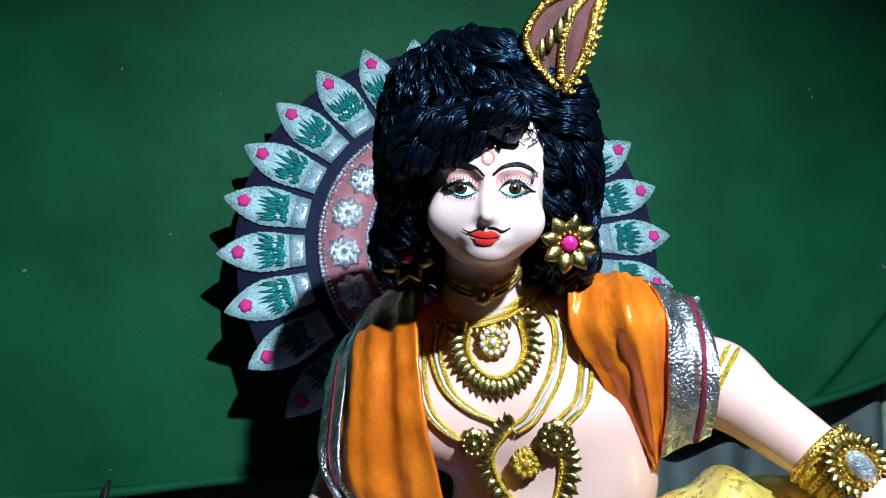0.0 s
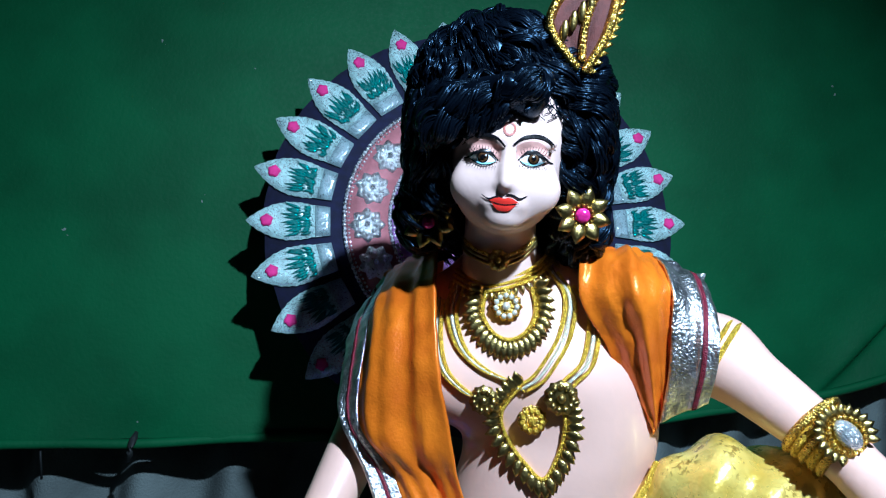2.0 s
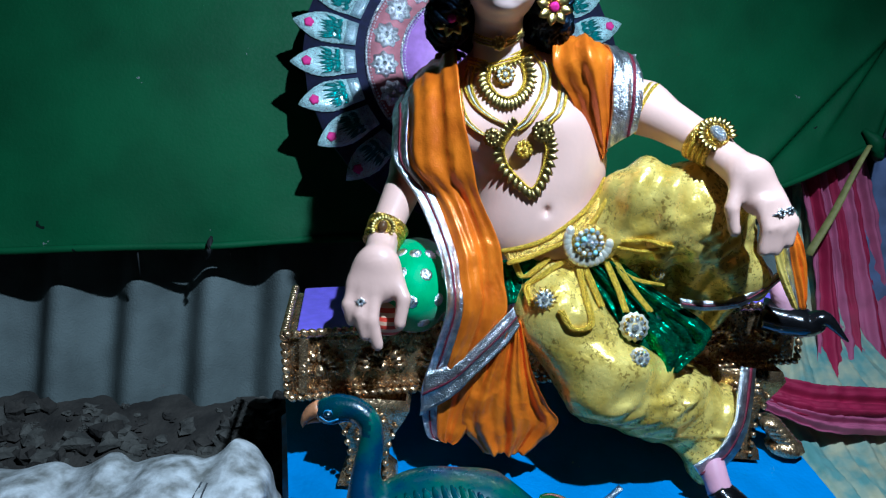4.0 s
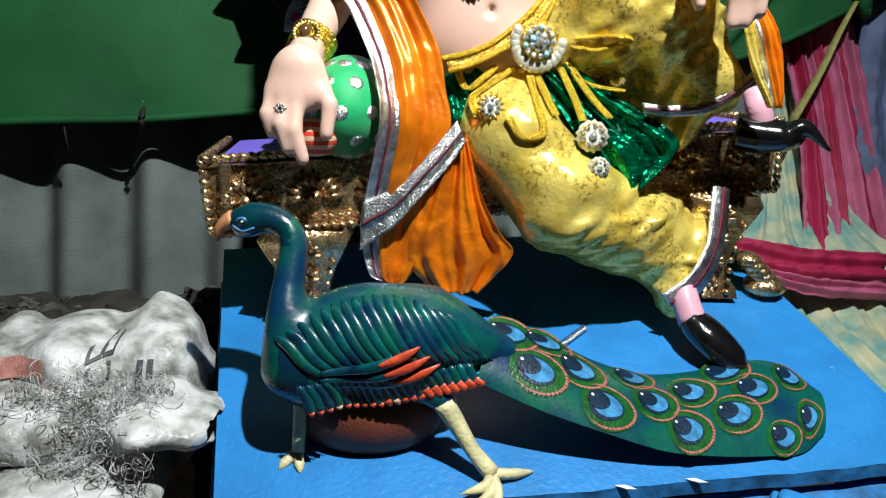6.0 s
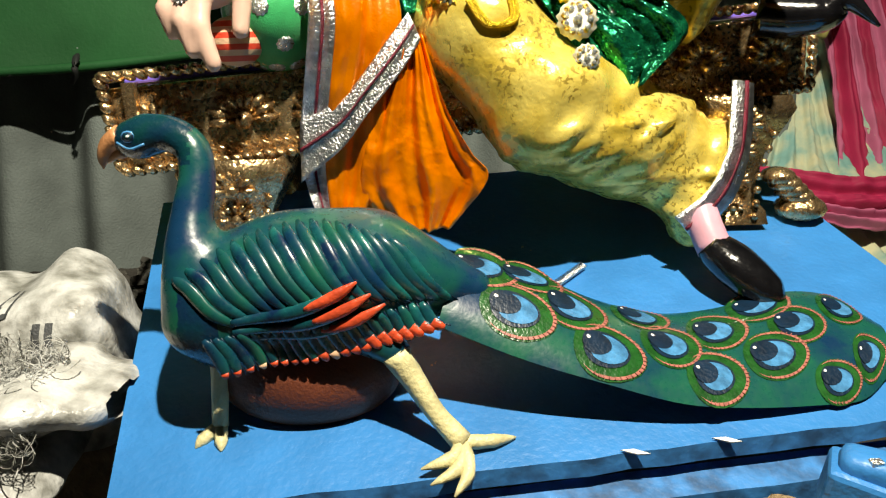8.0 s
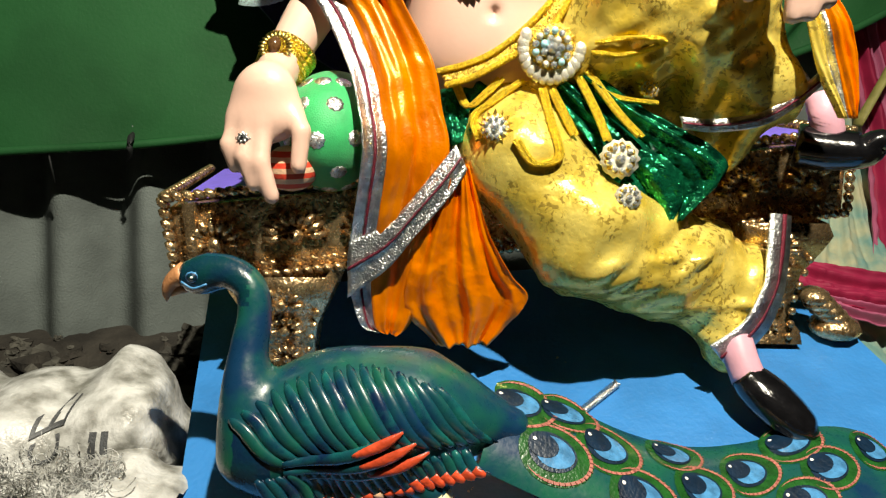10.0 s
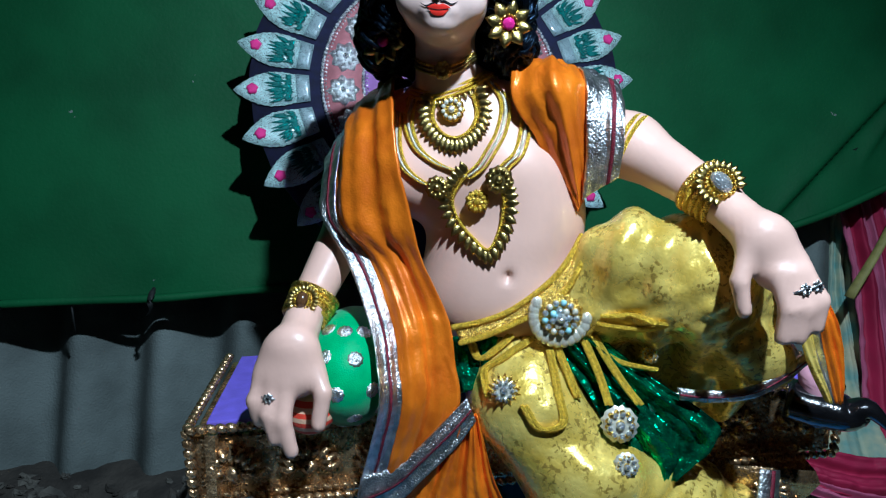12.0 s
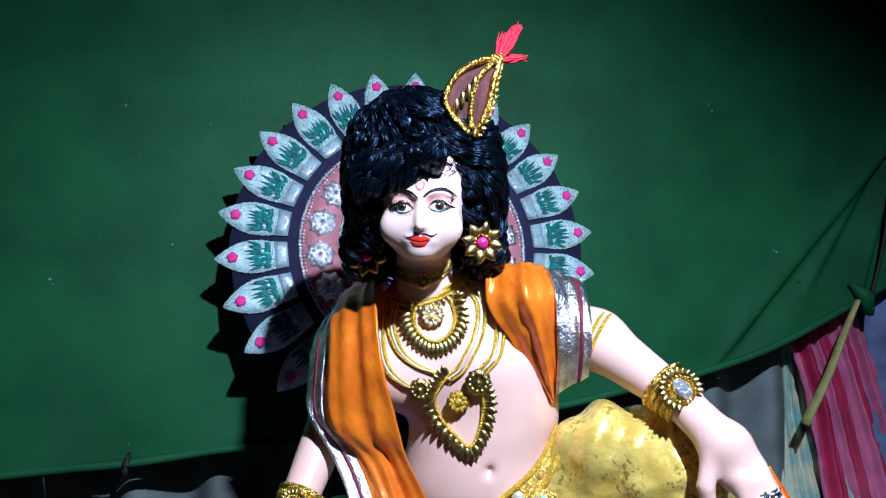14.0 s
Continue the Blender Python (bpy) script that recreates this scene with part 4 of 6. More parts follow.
def body_f(X):
    chest = ell(X, (0.082, 0.634, 0.835), (0.104, 0.062, 0.072), 10)
    belly = ell(X, (0.125, 0.618, 0.715), (0.086, 0.064, 0.098), 10)
    waist = ell(X, (0.135, 0.628, 0.655), (0.095, 0.066, 0.05))
    d = smin(0.045, chest, belly, waist)
    d = smin(0.03, d, ell(X, (0.028, 0.596, 0.802), (0.048, 0.037, 0.040)), ell(X, (0.133, 0.594, 0.812), (0.052, 0.038, 0.040)))
    d = smin(0.03, d, cap(X, (0.056, 0.62, 0.91), (0.06, 0.625, 0.85), 0.034, 0.04))
    d = smin(0.03, d, cap(X, (0.06, 0.645, 0.885), (0.180, 0.63, 0.876), 0.028, 0.03), cap(X, (0.05, 0.645, 0.88), (-0.018, 0.645, 0.84), 0.028, 0.03))
    d = smin(0.03, d, ell(X, (0.150, 0.618, 0.765), (0.066, 0.055, 0.06)))
    d = smax(0.006, d, -ell(X, (0.133, 0.549, 0.703), (0.005, 0.012, 0.006)))
    # the arm on the knee
    ar = smin(0.02, cap(X, (0.188, 0.640, 0.868), (0.260, 0.606, 0.846), 0.033, 0.031), cap(X, (0.260, 0.606, 0.846), (0.332, 0.528, 0.802), 0.033, 0.021))
    hr = smin(0.014, cap(X, (0.332, 0.528, 0.802), (0.362, 0.482, 0.772), 0.020, 0.022), ell(X, (0.366, 0.474, 0.765), (0.026, 0.017, 0.030), 35), ell(X, (0.380, 0.464, 0.745), (0.022, 0.014, 0.016), 30))
    hr = smin(0.005, hr, finger(X, [(0.392, 0.456, 0.748), (0.405, 0.447, 0.725), (0.406, 0.448, 0.700)], 0.0095),
              finger(X, [(0.381, 0.454, 0.745), (0.393, 0.445, 0.718), (0.392, 0.446, 0.690)], 0.0095),
              finger(X, [(0.371, 0.456, 0.744), (0.380, 0.446, 0.716), (0.379, 0.447, 0.688)], 0.0095),
              finger(X, [(0.346, 0.470, 0.762), (0.340, 0.462, 0.735), (0.347, 0.460, 0.707)], 0.0090))
    # the arm on the bolster
    al = smin(0.02, cap(X, (-0.015, 0.668, 0.838), (-0.056, 0.652, 0.745), 0.033, 0.030), cap(X, (-0.056, 0.652, 0.745), (-0.086, 0.552, 0.658), 0.030, 0.021))
    hl = smin(0.014, cap(X, (-0.086, 0.552, 0.658), (-0.085, 0.495, 0.632), 0.020, 0.022), ell(X, (-0.087, 0.487, 0.619), (0.033, 0.017, 0.032)), ell(X, (-0.089, 0.480, 0.600), (0.032, 0.015, 0.018)))
    hl = smin(0.005, hl, finger(X, [(-0.113, 0.480, 0.604), (-0.119, 0.468, 0.580), (-0.114, 0.466, 0.560)], 0.0088),
              finger(X, [(-0.100, 0.475, 0.600), (-0.103, 0.462, 0.570), (-0.095, 0.460, 0.544)], 0.0095),
              finger(X, [(-0.086, 0.473, 0.598), (-0.087, 0.460, 0.564), (-0.078, 0.458, 0.532)], 0.0095),
              finger(X, [(-0.063, 0.488, 0.616), (-0.049, 0.472, 0.592), (-0.052, 0.465, 0.560)], 0.0098))
    return smin(0.02, d, smin(0.01, ar, hr), smin(0.01, al, hl))


def feature(b, f, top, bottom, m, lift, n=24, k=5):
    """Paint between two curves of (x, z) laid on the front of f."""
    A, B = flat_spline(top, n), flat_spline(bottom, n)
    pts = [(a[0] + (c[0] - a[0]) * j / (k - 1), a[1] + (c[1] - a[1]) * j / (k - 1)) for a, c in zip(A, B) for j in range(k)]
    b.add(on_front(f, pts, lift, y0=0.47, y1=0.62, n=320), grid_faces(n, k), m)


def disc_on(b, f, x, z, r, m, lift, clip=None, n=18, rz=None):
    rz = rz or r
    pts = []
    for i in range(4):
        for q in range(n):
            a = 2 * math.pi * q / n
            zz = z + rz * i / 3 * math.sin(a)
            if clip:
                zz = min(max(zz, clip[0]), clip[1])
            pts.append((x + r * i / 3 * math.cos(a), zz))
    b.add(on_front(f, pts, lift, y0=0.47, y1=0.62, n=320), grid_faces(4, n, True), m)


def build_statue():
    b = Build()
    b.add(*skin_grid(body_f, (-0.16, 0.42, 0.50), (0.44, 0.72, 0.95), 0.0042), SKIN)
    b.add(*skin_grid(head_f, (-0.02, 0.48, 0.86), (0.12, 0.68, 1.11), 0.0022), FACE)
    f = head_f
    for s in (-1, 1):
        def e(dx, z):
            return (FX + s * dx, z + s * 0.0010)

        def q(dx, z):
            return (FX + s * dx * 0.97, 1.0036 + (z - 1.0055) * 0.95 + s * 0.0010)
        feature(b, f, [q(0.006, 1.0145), q(0.014, 1.0185), q(0.024, 1.0185), q(0.034, 1.012)], [q(0.006, 1.003), q(0.014, 1.010), q(0.024, 1.010), q(0.035, 1.007)], ROUGE, 0.0006)
        feature(b, f, [q(0.0085, 1.0035), q(0.014, 1.0095), q(0.022, 1.0105), q(0.031, 1.005)], [q(0.0085, 1.0035), q(0.014, 1.0005), q(0.022, 1.0000), q(0.031, 1.005)], WHITE, 0.0010)
        feature(b, f, [q(0.0095, 1.0030), q(0.014, 1.0018), q(0.022, 1.0015), q(0.029, 1.004)], [q(0.0095, 1.0025), q(0.014, 1.0003), q(0.022, 0.9998), q(0.029, 1.003)], CYAN, 0.0013)
        disc_on(b, f, q(0.0200, 0)[0], 1.0034 + s * 0.0010, 0.0044, BLACK, 0.0015, (0.9988 + s * 0.0010, 1.0068 + s * 0.0010))
        disc_on(b, f, q(0.0200, 0)[0], 1.0034 + s * 0.0010, 0.0035, IRIS, 0.0018, (0.9992 + s * 0.0010, 1.0064 + s * 0.0010))
        disc_on(b, f, q(0.0200, 0)[0], 1.0036 + s * 0.0010, 0.0018, BLACK, 0.0021)
        disc_on(b, f, q(0.0185, 0)[0] + 0.001, 1.0050 + s * 0.0010, 0.0008, WHITE, 0.0024, n=8)
        feature(b, f, [q(0.0075, 1.0035), q(0.014, 1.0108), q(0.022, 1.0118), q(0.031, 1.006), q(0.037, 1.0035)], [q(0.0080, 1.0028), q(0.014, 1.0084), q(0.022, 1.0090), q(0.031, 1.0040), q(0.037, 1.0028)], BLACK, 0.0022)
        feature(b, f, [q(0.009, 1.0033), q(0.014, 1.0004), q(0.022, 0.9999), q(0.032, 1.0045)], [q(0.009, 1.0028), q(0.014, 0.9996), q(0.022, 0.9989), q(0.032, 1.0038)], BLACK, 0.0016)
        for k in range(11):
            u = k / 10
            x0, z0 = 0.010 + 0.021 * u, 1.0055 + 0.0055 * math.sin(math.pi * (0.15 + 0.7 * u)) + 0.0005
            x1, z1 = x0 + 0.0045 * (u - 0.35), z0 + 0.0042
            feature(b, f, [q(x0 - 0.0003, z0), q((x0 + x1) / 2, (z0 + z1) / 2 + 0.0003), q(x1, z1)], [q(x0 + 0.0003, z0), q((x0 + x1) / 2 + 0.0004, (z0 + z1) / 2), q(x1, z1)], BLACK, 0.0024, 4, 2)
            z0 = 1.0015 - 0.0028 * math.sin(math.pi * (0.15 + 0.7 * u))
            x1, z1 = x0 + 0.0032 * (u - 0.35), z0 - 0.003
            feature(b, f, [q(x0 - 0.0003, z0), q(x1, z1)], [q(x0 + 0.0003, z0), q(x1 + 0.0002, z1)], BLACK, 0.0018, 3, 2)
        feature(b, f, [e(0.0025, 1.0128), e(0.010, 1.0196), e(0.021, 1.0222), e(0.030, 1.0194), e(0.0375, 1.0126)], [e(0.0034, 1.0116), e(0.010, 1.0171), e(0.021, 1.0192), e(0.030, 1.0172), e(0.0375, 1.0120)], BLACK, 0.0010)
        feature(b, f, [e(0.0012, 0.9750), e(0.006, 0.9752), e(0.012, 0.9730), e(0.0174, 0.9752)], [e(0.0012, 0.9738), e(0.006, 0.9736), e(0.012, 0.9715), e(0.0178, 0.9750)], BLACK, 0.0010)
    feature(b, f, [(FX - 0.0108, 0.9705), (FX - 0.0045, 0.9734), (FX, 0.9725), (FX + 0.0045, 0.9734), (FX + 0.0108, 0.9705)], [(FX - 0.0108, 0.9700), (FX - 0.0045, 0.9685), (FX, 0.9682), (FX + 0.0045, 0.9685), (FX + 0.0108, 0.9700)], LIP, 0.0010)
    feature(b, f, [(FX - 0.0098, 0.9692), (FX - 0.005, 0.9676), (FX, 0.9674), (FX + 0.005, 0.9676), (FX + 0.0098, 0.9692)], [(FX - 0.0098, 0.9688), (FX - 0.005, 0.9638), (FX, 0.9627), (FX + 0.005, 0.9638), (FX + 0.0098, 0.9688)], LIP, 0.0010)
    feature(b, f, [(FX - 0.0115, 0.9696), (FX, 0.9682), (FX + 0.0115, 0.9696)], [(FX - 0.0115, 0.9692), (FX, 0.9674), (FX + 0.0115, 0.9692)], BLACK, 0.0014)
    for k in range(18):
        a = 2 * math.pi * k / 18
        disc_on(b, f, FX - 0.001 + 0.0042 * math.cos(a), 1.0255 + 0.0048 * math.sin(a), 0.0011, PK_SALMON, 0.0008, n=6)
    disc_on(b, f, FX - 0.001, 1.0255, 0.0026, WHITE, 0.0006, n=10)
    disc_on(b, body_f, 0.008, 0.786, 0.004, ROUGE, 0.0006, n=10)
    ob = b.link("statue")
    tagged(ob, "seated fair painted clay statue with red lips on a throne", "statue")


build_statue()


# ---- wig ----
def wig_f(X):
    d = smin(0.03, ell(X, (0.047, 0.615, 1.066), (0.080, 0.074, 0.067)), ell(X, (-0.007, 0.605, 1.005), (0.030, 0.050, 0.060)), ell(X, (0.112, 0.605, 1.010), (0.030, 0.050, 0.058)))
    d = smin(0.02, d, ell(X, (-0.014, 0.612, 0.945), (0.027, 0.038, 0.028)), ell(X, (0.122, 0.614, 0.948), (0.027, 0.038, 0.028)), ell(X, (0.045, 0.67, 0.96), (0.09, 0.04, 0.07)))
    hole = smin(0.008, ell(X, (FX, 0.52, 0.994), (0.0395, 0.090, 0.050)), ell(X, (FX, 0.53, 0.945), (0.040, 0.095, 0.045)), cap(X, (FX + 0.024, 0.47, 1.030), (FX + 0.024, 0.56, 1.030), 0.014, 0.014))
    d = smax(0.006, d, -hole)
    return smin(0.010, d, cap(X, (0.002, 0.536, 1.030), (0.058, 0.521, 1.054), 0.021, 0.020))


def fringe_line(x):
    """Lower edge of the hair over the forehead."""
    return float(np.interp(x, [0.012, 0.035, 0.058, 0.066, 0.088], [1.008, 1.017, 1.028, 1.042, 1.047]))


def build_wig():
    t = Build()

    def bumpy(X):
        w = 0.0062 * np.sin(105 * X[2] + 3 * np.sin(48 * X[0] + 20 * X[1]) + 2 * np.sin(60 * X[1])) * np.sin(62 * X[0] + 2.5 * np.sin(50 * X[2]) + 40 * X[1])
        return wig_f(X) + w + 0.002
    t.add(*skin_grid(bumpy, (-0.09, 0.49, 0.89), (0.20, 0.73, 1.17), 0.0032), HAIR)
    rnd = random.Random(11)
    c = V((0.047, 0.61, 1.03))
    ts = np.linspace(0.17, 0.0, 80)
    N, K = 13, 11
    P, T = [], []
    tries = 0
    while len(P) < 620 * K * N and tries < 9000:
        tries += 1
        th, ph = rnd.uniform(0, 2 * math.pi), math.acos(rnd.uniform(-0.85, 1))
        d = V((math.sin(ph) * math.cos(th), math.sin(ph) * math.sin(th), math.cos(ph)))
        if d.y > 0.5:
            continue
        ins = np.nonzero(wig_f([np.array([c[k] + d[k] * tt for tt in ts]) for k in range(3)]) < 0)[0]
        if len(ins) == 0:
            continue
        p = c + d * float(ts[ins[0]])
        side = d.cross(V((0, 0, 1)))
        side = side.normalized() if side.length > 0.1 else V((1, 0, 0))
        down = d.cross(side)
        down = down if down.z < 0 else -down
        # neighbouring locks flow the same way, and wave together
        ang = 0.75 * math.sin(31 * p.x + 1.3 + 12 * p.y) + 0.55 * math.sin(37 * p.z + 25 * p.y) + rnd.uniform(-0.25, 0.25)
        go = down * math.cos(ang) + side * math.sin(ang)
        cr = go.cross(d)
        a0 = 75 * p.z + 2.2 * math.sin(42 * p.x) + 30 * p.y + rnd.uniform(-0.4, 0.4)
        L, turns, R = rnd.uniform(0.045, 0.07), rnd.uniform(0.9, 1.4), rnd.uniform(0.005, 0.009)
        spread = [rnd.uniform(-0.0055, 0.0055) for _ in range(K)]
        longer = [rnd.uniform(0.85, 1.1) for _ in range(K)]
        slip = [rnd.uniform(-0.25, 0.25) for _ in range(K)]
        for k in range(K):
            for i in range(N):
                u = i / (N - 1)
                a = a0 + turns * 6.283 * u + slip[k]
                P.append(p + go * L * longer[k] * (u - 0.3) + cr * (R * math.cos(a) + spread[k] * (1 - 0.5 * u)))
                T.append(0.0016 + 0.0062 * math.sin(a) * (0.4 + 0.6 * math.sin(math.pi * u)) - 0.00006 * (spread[k] * 1000) ** 2)
    P, T = np.array(P).T, np.array(T)
    e = 0.0008
    for step in range(3):
        v = wig_f(P)
        G = np.array([wig_f([P[j] + (e if j == k else 0) for j in range(3)]) - v for k in range(3)])
        G /= np.maximum(np.sqrt((G ** 2).sum(0)), 1e-9)
        P = P - G * np.clip(v - T, -0.012, 0.012)
    for q in range(P.shape[1] // N):
        pts = [V(P[:, q * N + i]) for i in range(N)]
        if any(0.0125 < p.x < 0.090 and p.z < fringe_line(p.x) and p.y < 0.585 for p in pts):
            continue
        t.add(*tube(pts, [0.0002 + 0.0010 * math.sin(math.pi * (0.08 + 0.88 * i / (N - 1))) for i in range(N)], 4, False), HAIR)
    # loose fringe wisps over the forehead
    for k in range(14):
        x = rnd.uniform(FX + 0.004, FX + 0.034)
        pts = [(x + 0.007 * math.sin(i * 0.7 + k) * i / 8, 1.056 - (0.0014 + 0.0006 * (k % 3)) * i) for i in range(9)]
        t.add(*tube(on_front(head_f, pts, 0.003, y0=0.46, y1=0.62), 0.00045, 4, False), HAIR)
    tagged(t.link("wig"), "glossy black wavy wig on the statue's head", "wig")


build_wig()


# ---- clothes ----
def dhoti_f(X):
    thigh_r = smin(0.03, cap(X, (0.17, 0.62, 0.655), (0.335, 0.565, 0.705), 0.055, 0.060), cap(X, (0.335, 0.565, 0.705), (0.41, 0.575, 0.622), 0.058, 0.042))
    thigh_r = smin(0.03, thigh_r, cap(X, (0.22, 0.625, 0.62), (0.39, 0.600, 0.61), 0.05, 0.035))
    leg_l = smin(0.03, cap(X, (0.125, 0.640, 0.612), (0.163, 0.562, 0.556), 0.062, 0.058), cap(X, (0.163, 0.562, 0.556), (0.232, 0.535, 0.478), 0.058, 0.060), cap(X, (0.232, 0.535, 0.478), (0.310, 0.562, 0.443), 0.060, 0.060), cap(X, (0.310, 0.562, 0.443), (0.385, 0.578, 0.415), 0.060, 0.055))
    leg_l = smin(0.02, leg_l, cap(X, (0.370, 0.566, 0.40), (0.396, 0.530, 0.352), 0.045, 0.024))
    thigh_r = smin(0.03, thigh_r, ell(X, (0.275, 0.565, 0.735), (0.062, 0.045, 0.045)))
    thigh_r = smin(0.02, thigh_r, cap(X, (0.2, 0.62, 0.58), (0.39, 0.60, 0.575), 0.045, 0.034))
    hips = ell(X, (0.15, 0.645, 0.615), (0.11, 0.075, 0.045))
    d = smin(0.025, hips, leg_l)
    d = smin(0.012, d, thigh_r)
    s = (X[0] * 0.72 - X[2] * 0.69)
    w = 0.0034 * np.sin(78 * s + 4 * np.sin(18 * X[0] + 11 * X[2]) + 2 * np.sin(30 * X[1])) + 0.0024 * np.sin(165 * s + 5 * np.sin(29 * X[2] - 12 * X[0])) * np.sin(34 * X[0] + 26 * X[2])
    w = w + 0.0012 * np.arcsin(np.sin(120 * X[0] + 75 * X[2] + 3 * np.sin(40 * X[2] + 20 * X[1]))) * np.sin(48 * X[2] - 37 * X[0])
    w = w - 0.0042 * np.clip(1 - 2.6 * np.abs(np.sin(27 * s + 2.5 * np.sin(14 * X[2] + 9 * X[0]) + 11 * X[1])), 0, 1) * np.clip((X[0] - 0.2) * 8, 0, 1)
    return d + w * np.clip((X[0] - 0.1) * 6, 0.25, 1.2)


def brocade():
    m = YELLOW
    nt = m.node_tree
    b = nt.nodes["Principled BSDF"]
    tc = nt.nodes.new("ShaderNodeTexCoord")
    n = nt.nodes.new("ShaderNodeTexNoise")
    n.inputs["Scale"].default_value, n.inputs["Detail"].default_value, n.inputs["Distortion"].default_value = 190, 2, 0.6
    big = nt.nodes.new("ShaderNodeTexNoise")
    big.inputs["Scale"].default_value = 22
    for k in (n, big):
        nt.links.new(tc.outputs["Object"], k.inputs["Vector"])
    mul = nt.nodes.new("ShaderNodeMath")
    mul.operation = "MULTIPLY"
    r1, r2 = nt.nodes.new("ShaderNodeMapRange"), nt.nodes.new("ShaderNodeMapRange")
    r1.inputs[1].default_value, r1.inputs[2].default_value = 0.56, 0.60
    r2.inputs[1].default_value, r2.inputs[2].default_value = 0.46, 0.54
    nt.links.new(n.outputs["Fac"], r1.inputs[0])
    nt.links.new(big.outputs["Fac"], r2.inputs[0])
    nt.links.new(r1.outputs[0], mul.inputs[0])
    nt.links.new(r2.outputs[0], mul.inputs[1])
    old = b.inputs["Base Color"].links[0].from_socket
    mx = nt.nodes.new("ShaderNodeMix")
    mx.data_type = "RGBA"
    nt.links.new(mul.outputs[0], mx.inputs[0])
    nt.links.new(old, mx.inputs[6])
    mx.inputs[7].default_value = (0.40, 0.28, 0.05, 1)
    nt.links.new(mx.outputs[2], b.inputs["Base Color"])


brocade()


def banded(rows, name, parent_name, label, category, cuts, nv=70, ripple=0.004, waves=3.0, seed=0, at=(0, 0.5, 0.5), extra=None):
    """A cloth cut lengthwise into strips (u0, u1, material, part name, label)."""
    t = thing(parent_name, at, label, category)
    for u0, u1, m, nm, lb in cuts:
        nu = max(4, int(64 * (u1 - u0)))
        part(nm, cloth(rows, u0, u1, nu, nv, ripple, waves, 0.0025, 0.0008 if m is MAROON else 0, seed), m, t, lb)
    return t


def build_clothes():
    d = thing("dhoti", (0.2, 0.57, 0.55), "shiny gold brocade dhoti with brown print, puffed round both legs", "dhoti")
    part("cloth", skin_grid(dhoti_f, (0.02, 0.40, 0.32), (0.47, 0.72, 0.80), 0.0048), YELLOW, d)
    # silver hems at the ankle and below the raised knee
    hem = [((0.4272, 0.5502, 0.4992), (0.4529, 0.5595, 0.4943)), ((0.4208, 0.5310, 0.4531), (0.4491, 0.5433, 0.4461)), ((0.4150, 0.5203, 0.4275), (0.4399, 0.5294, 0.4091)), ((0.3945, 0.5096, 0.3914), (0.4184, 0.5166, 0.3715)), ((0.3625, 0.5055, 0.3653), (0.3836, 0.5114, 0.3403))]
    h = part("hem", cloth(hem, 0, 1, 6, 40, 0.001, 1, 0.002), SILVER, d, "silver zari hem")
    part("hem_stripe", cloth(hem, 0.45, 0.6, 3, 40, 0.001, 1, 0.001, 0.002), MAROON, h, "maroon stripe")
    hem = [((0.3161, 0.5200, 0.6016), (0.3193, 0.5200, 0.5885)), ((0.3517, 0.5250, 0.5987), (0.3552, 0.5250, 0.5855)), ((0.3960, 0.5320, 0.6043), (0.3996, 0.5320, 0.5911)), ((0.4310, 0.5400, 0.6229), (0.4348, 0.5400, 0.6098)), ((0.4548, 0.5480, 0.6415), (0.4587, 0.5480, 0.6284))]
    h = part("hem", cloth(hem, 0, 1, 6, 40, 0.001, 1, 0.002), SILVER, d, "silver zari hem")
    part("hem_stripe", cloth(hem, 0.4, 0.55, 3, 40, 0.001, 1, 0.001, 0.002), MAROON, h, "maroon stripe")
    B = [(0.0, 0.14, SILVER, "border", "silver zari border"), (0.14, 0.17, MAROON, "border_stripe", "maroon border stripe"), (0.17, 0.29, SILVER, "border", "silver zari border"), (0.29, 1.0, ORANGE, "cloth", "")]
    rows = [((-0.085, 0.72, 0.80), (0.0, 0.70, 0.83)), ((-0.085, 0.71, 0.835), (-0.045, 0.70, 0.885), (-0.002, 0.67, 0.907)), ((-0.090, 0.675, 0.812), (-0.052, 0.628, 0.868), (0.000, 0.592, 0.897)), ((-0.086, 0.632, 0.800), (-0.046, 0.574, 0.825), (0.012, 0.544, 0.832)), ((-0.079, 0.590, 0.755), (-0.038, 0.552, 0.757), (0.030, 0.540, 0.760)), ((-0.0445, 0.5620, 0.7098), (0.0418, 0.5450, 0.7162)), ((-0.0127, 0.5240, 0.6513), (0.0703, 0.5400, 0.6575)), ((-0.0001, 0.4980, 0.6149), (0.0808, 0.5350, 0.6066)), ((0.0044, 0.4880, 0.5698), (0.0881, 0.5280, 0.5647)), ((-0.0099, 0.5050, 0.5011), (0.0738, 0.5280, 0.4932)), ((-0.0222, 0.5220, 0.4398), (0.0631, 0.5300, 0.4237)), ((-0.0118, 0.5220, 0.3800), (0.0426, 0.5300, 0.3732)), ((0.0071, 0.5240, 0.3670), (0.0291, 0.5300, 0.3611))]
    banded(rows, "cloth", "shawl", "long orange satin shawl with silver and maroon border over the shoulder", "shawl", B, 180, 0.0030, 2.2, 3, (0.0, 0.55, 0.5))
    rows = [((0.0882, 0.5240, 0.5583), (0.1087, 0.5240, 0.5521)), ((0.0650, 0.5220, 0.5020), (0.1297, 0.5200, 0.4840)), ((0.0471, 0.5220, 0.4480), (0.1548, 0.5180, 0.4370)), ((0.0373, 0.5240, 0.3944), (0.1710, 0.5200, 0.4089)), ((0.0719, 0.5280, 0.3495), (0.1307, 0.5260, 0.3546))]
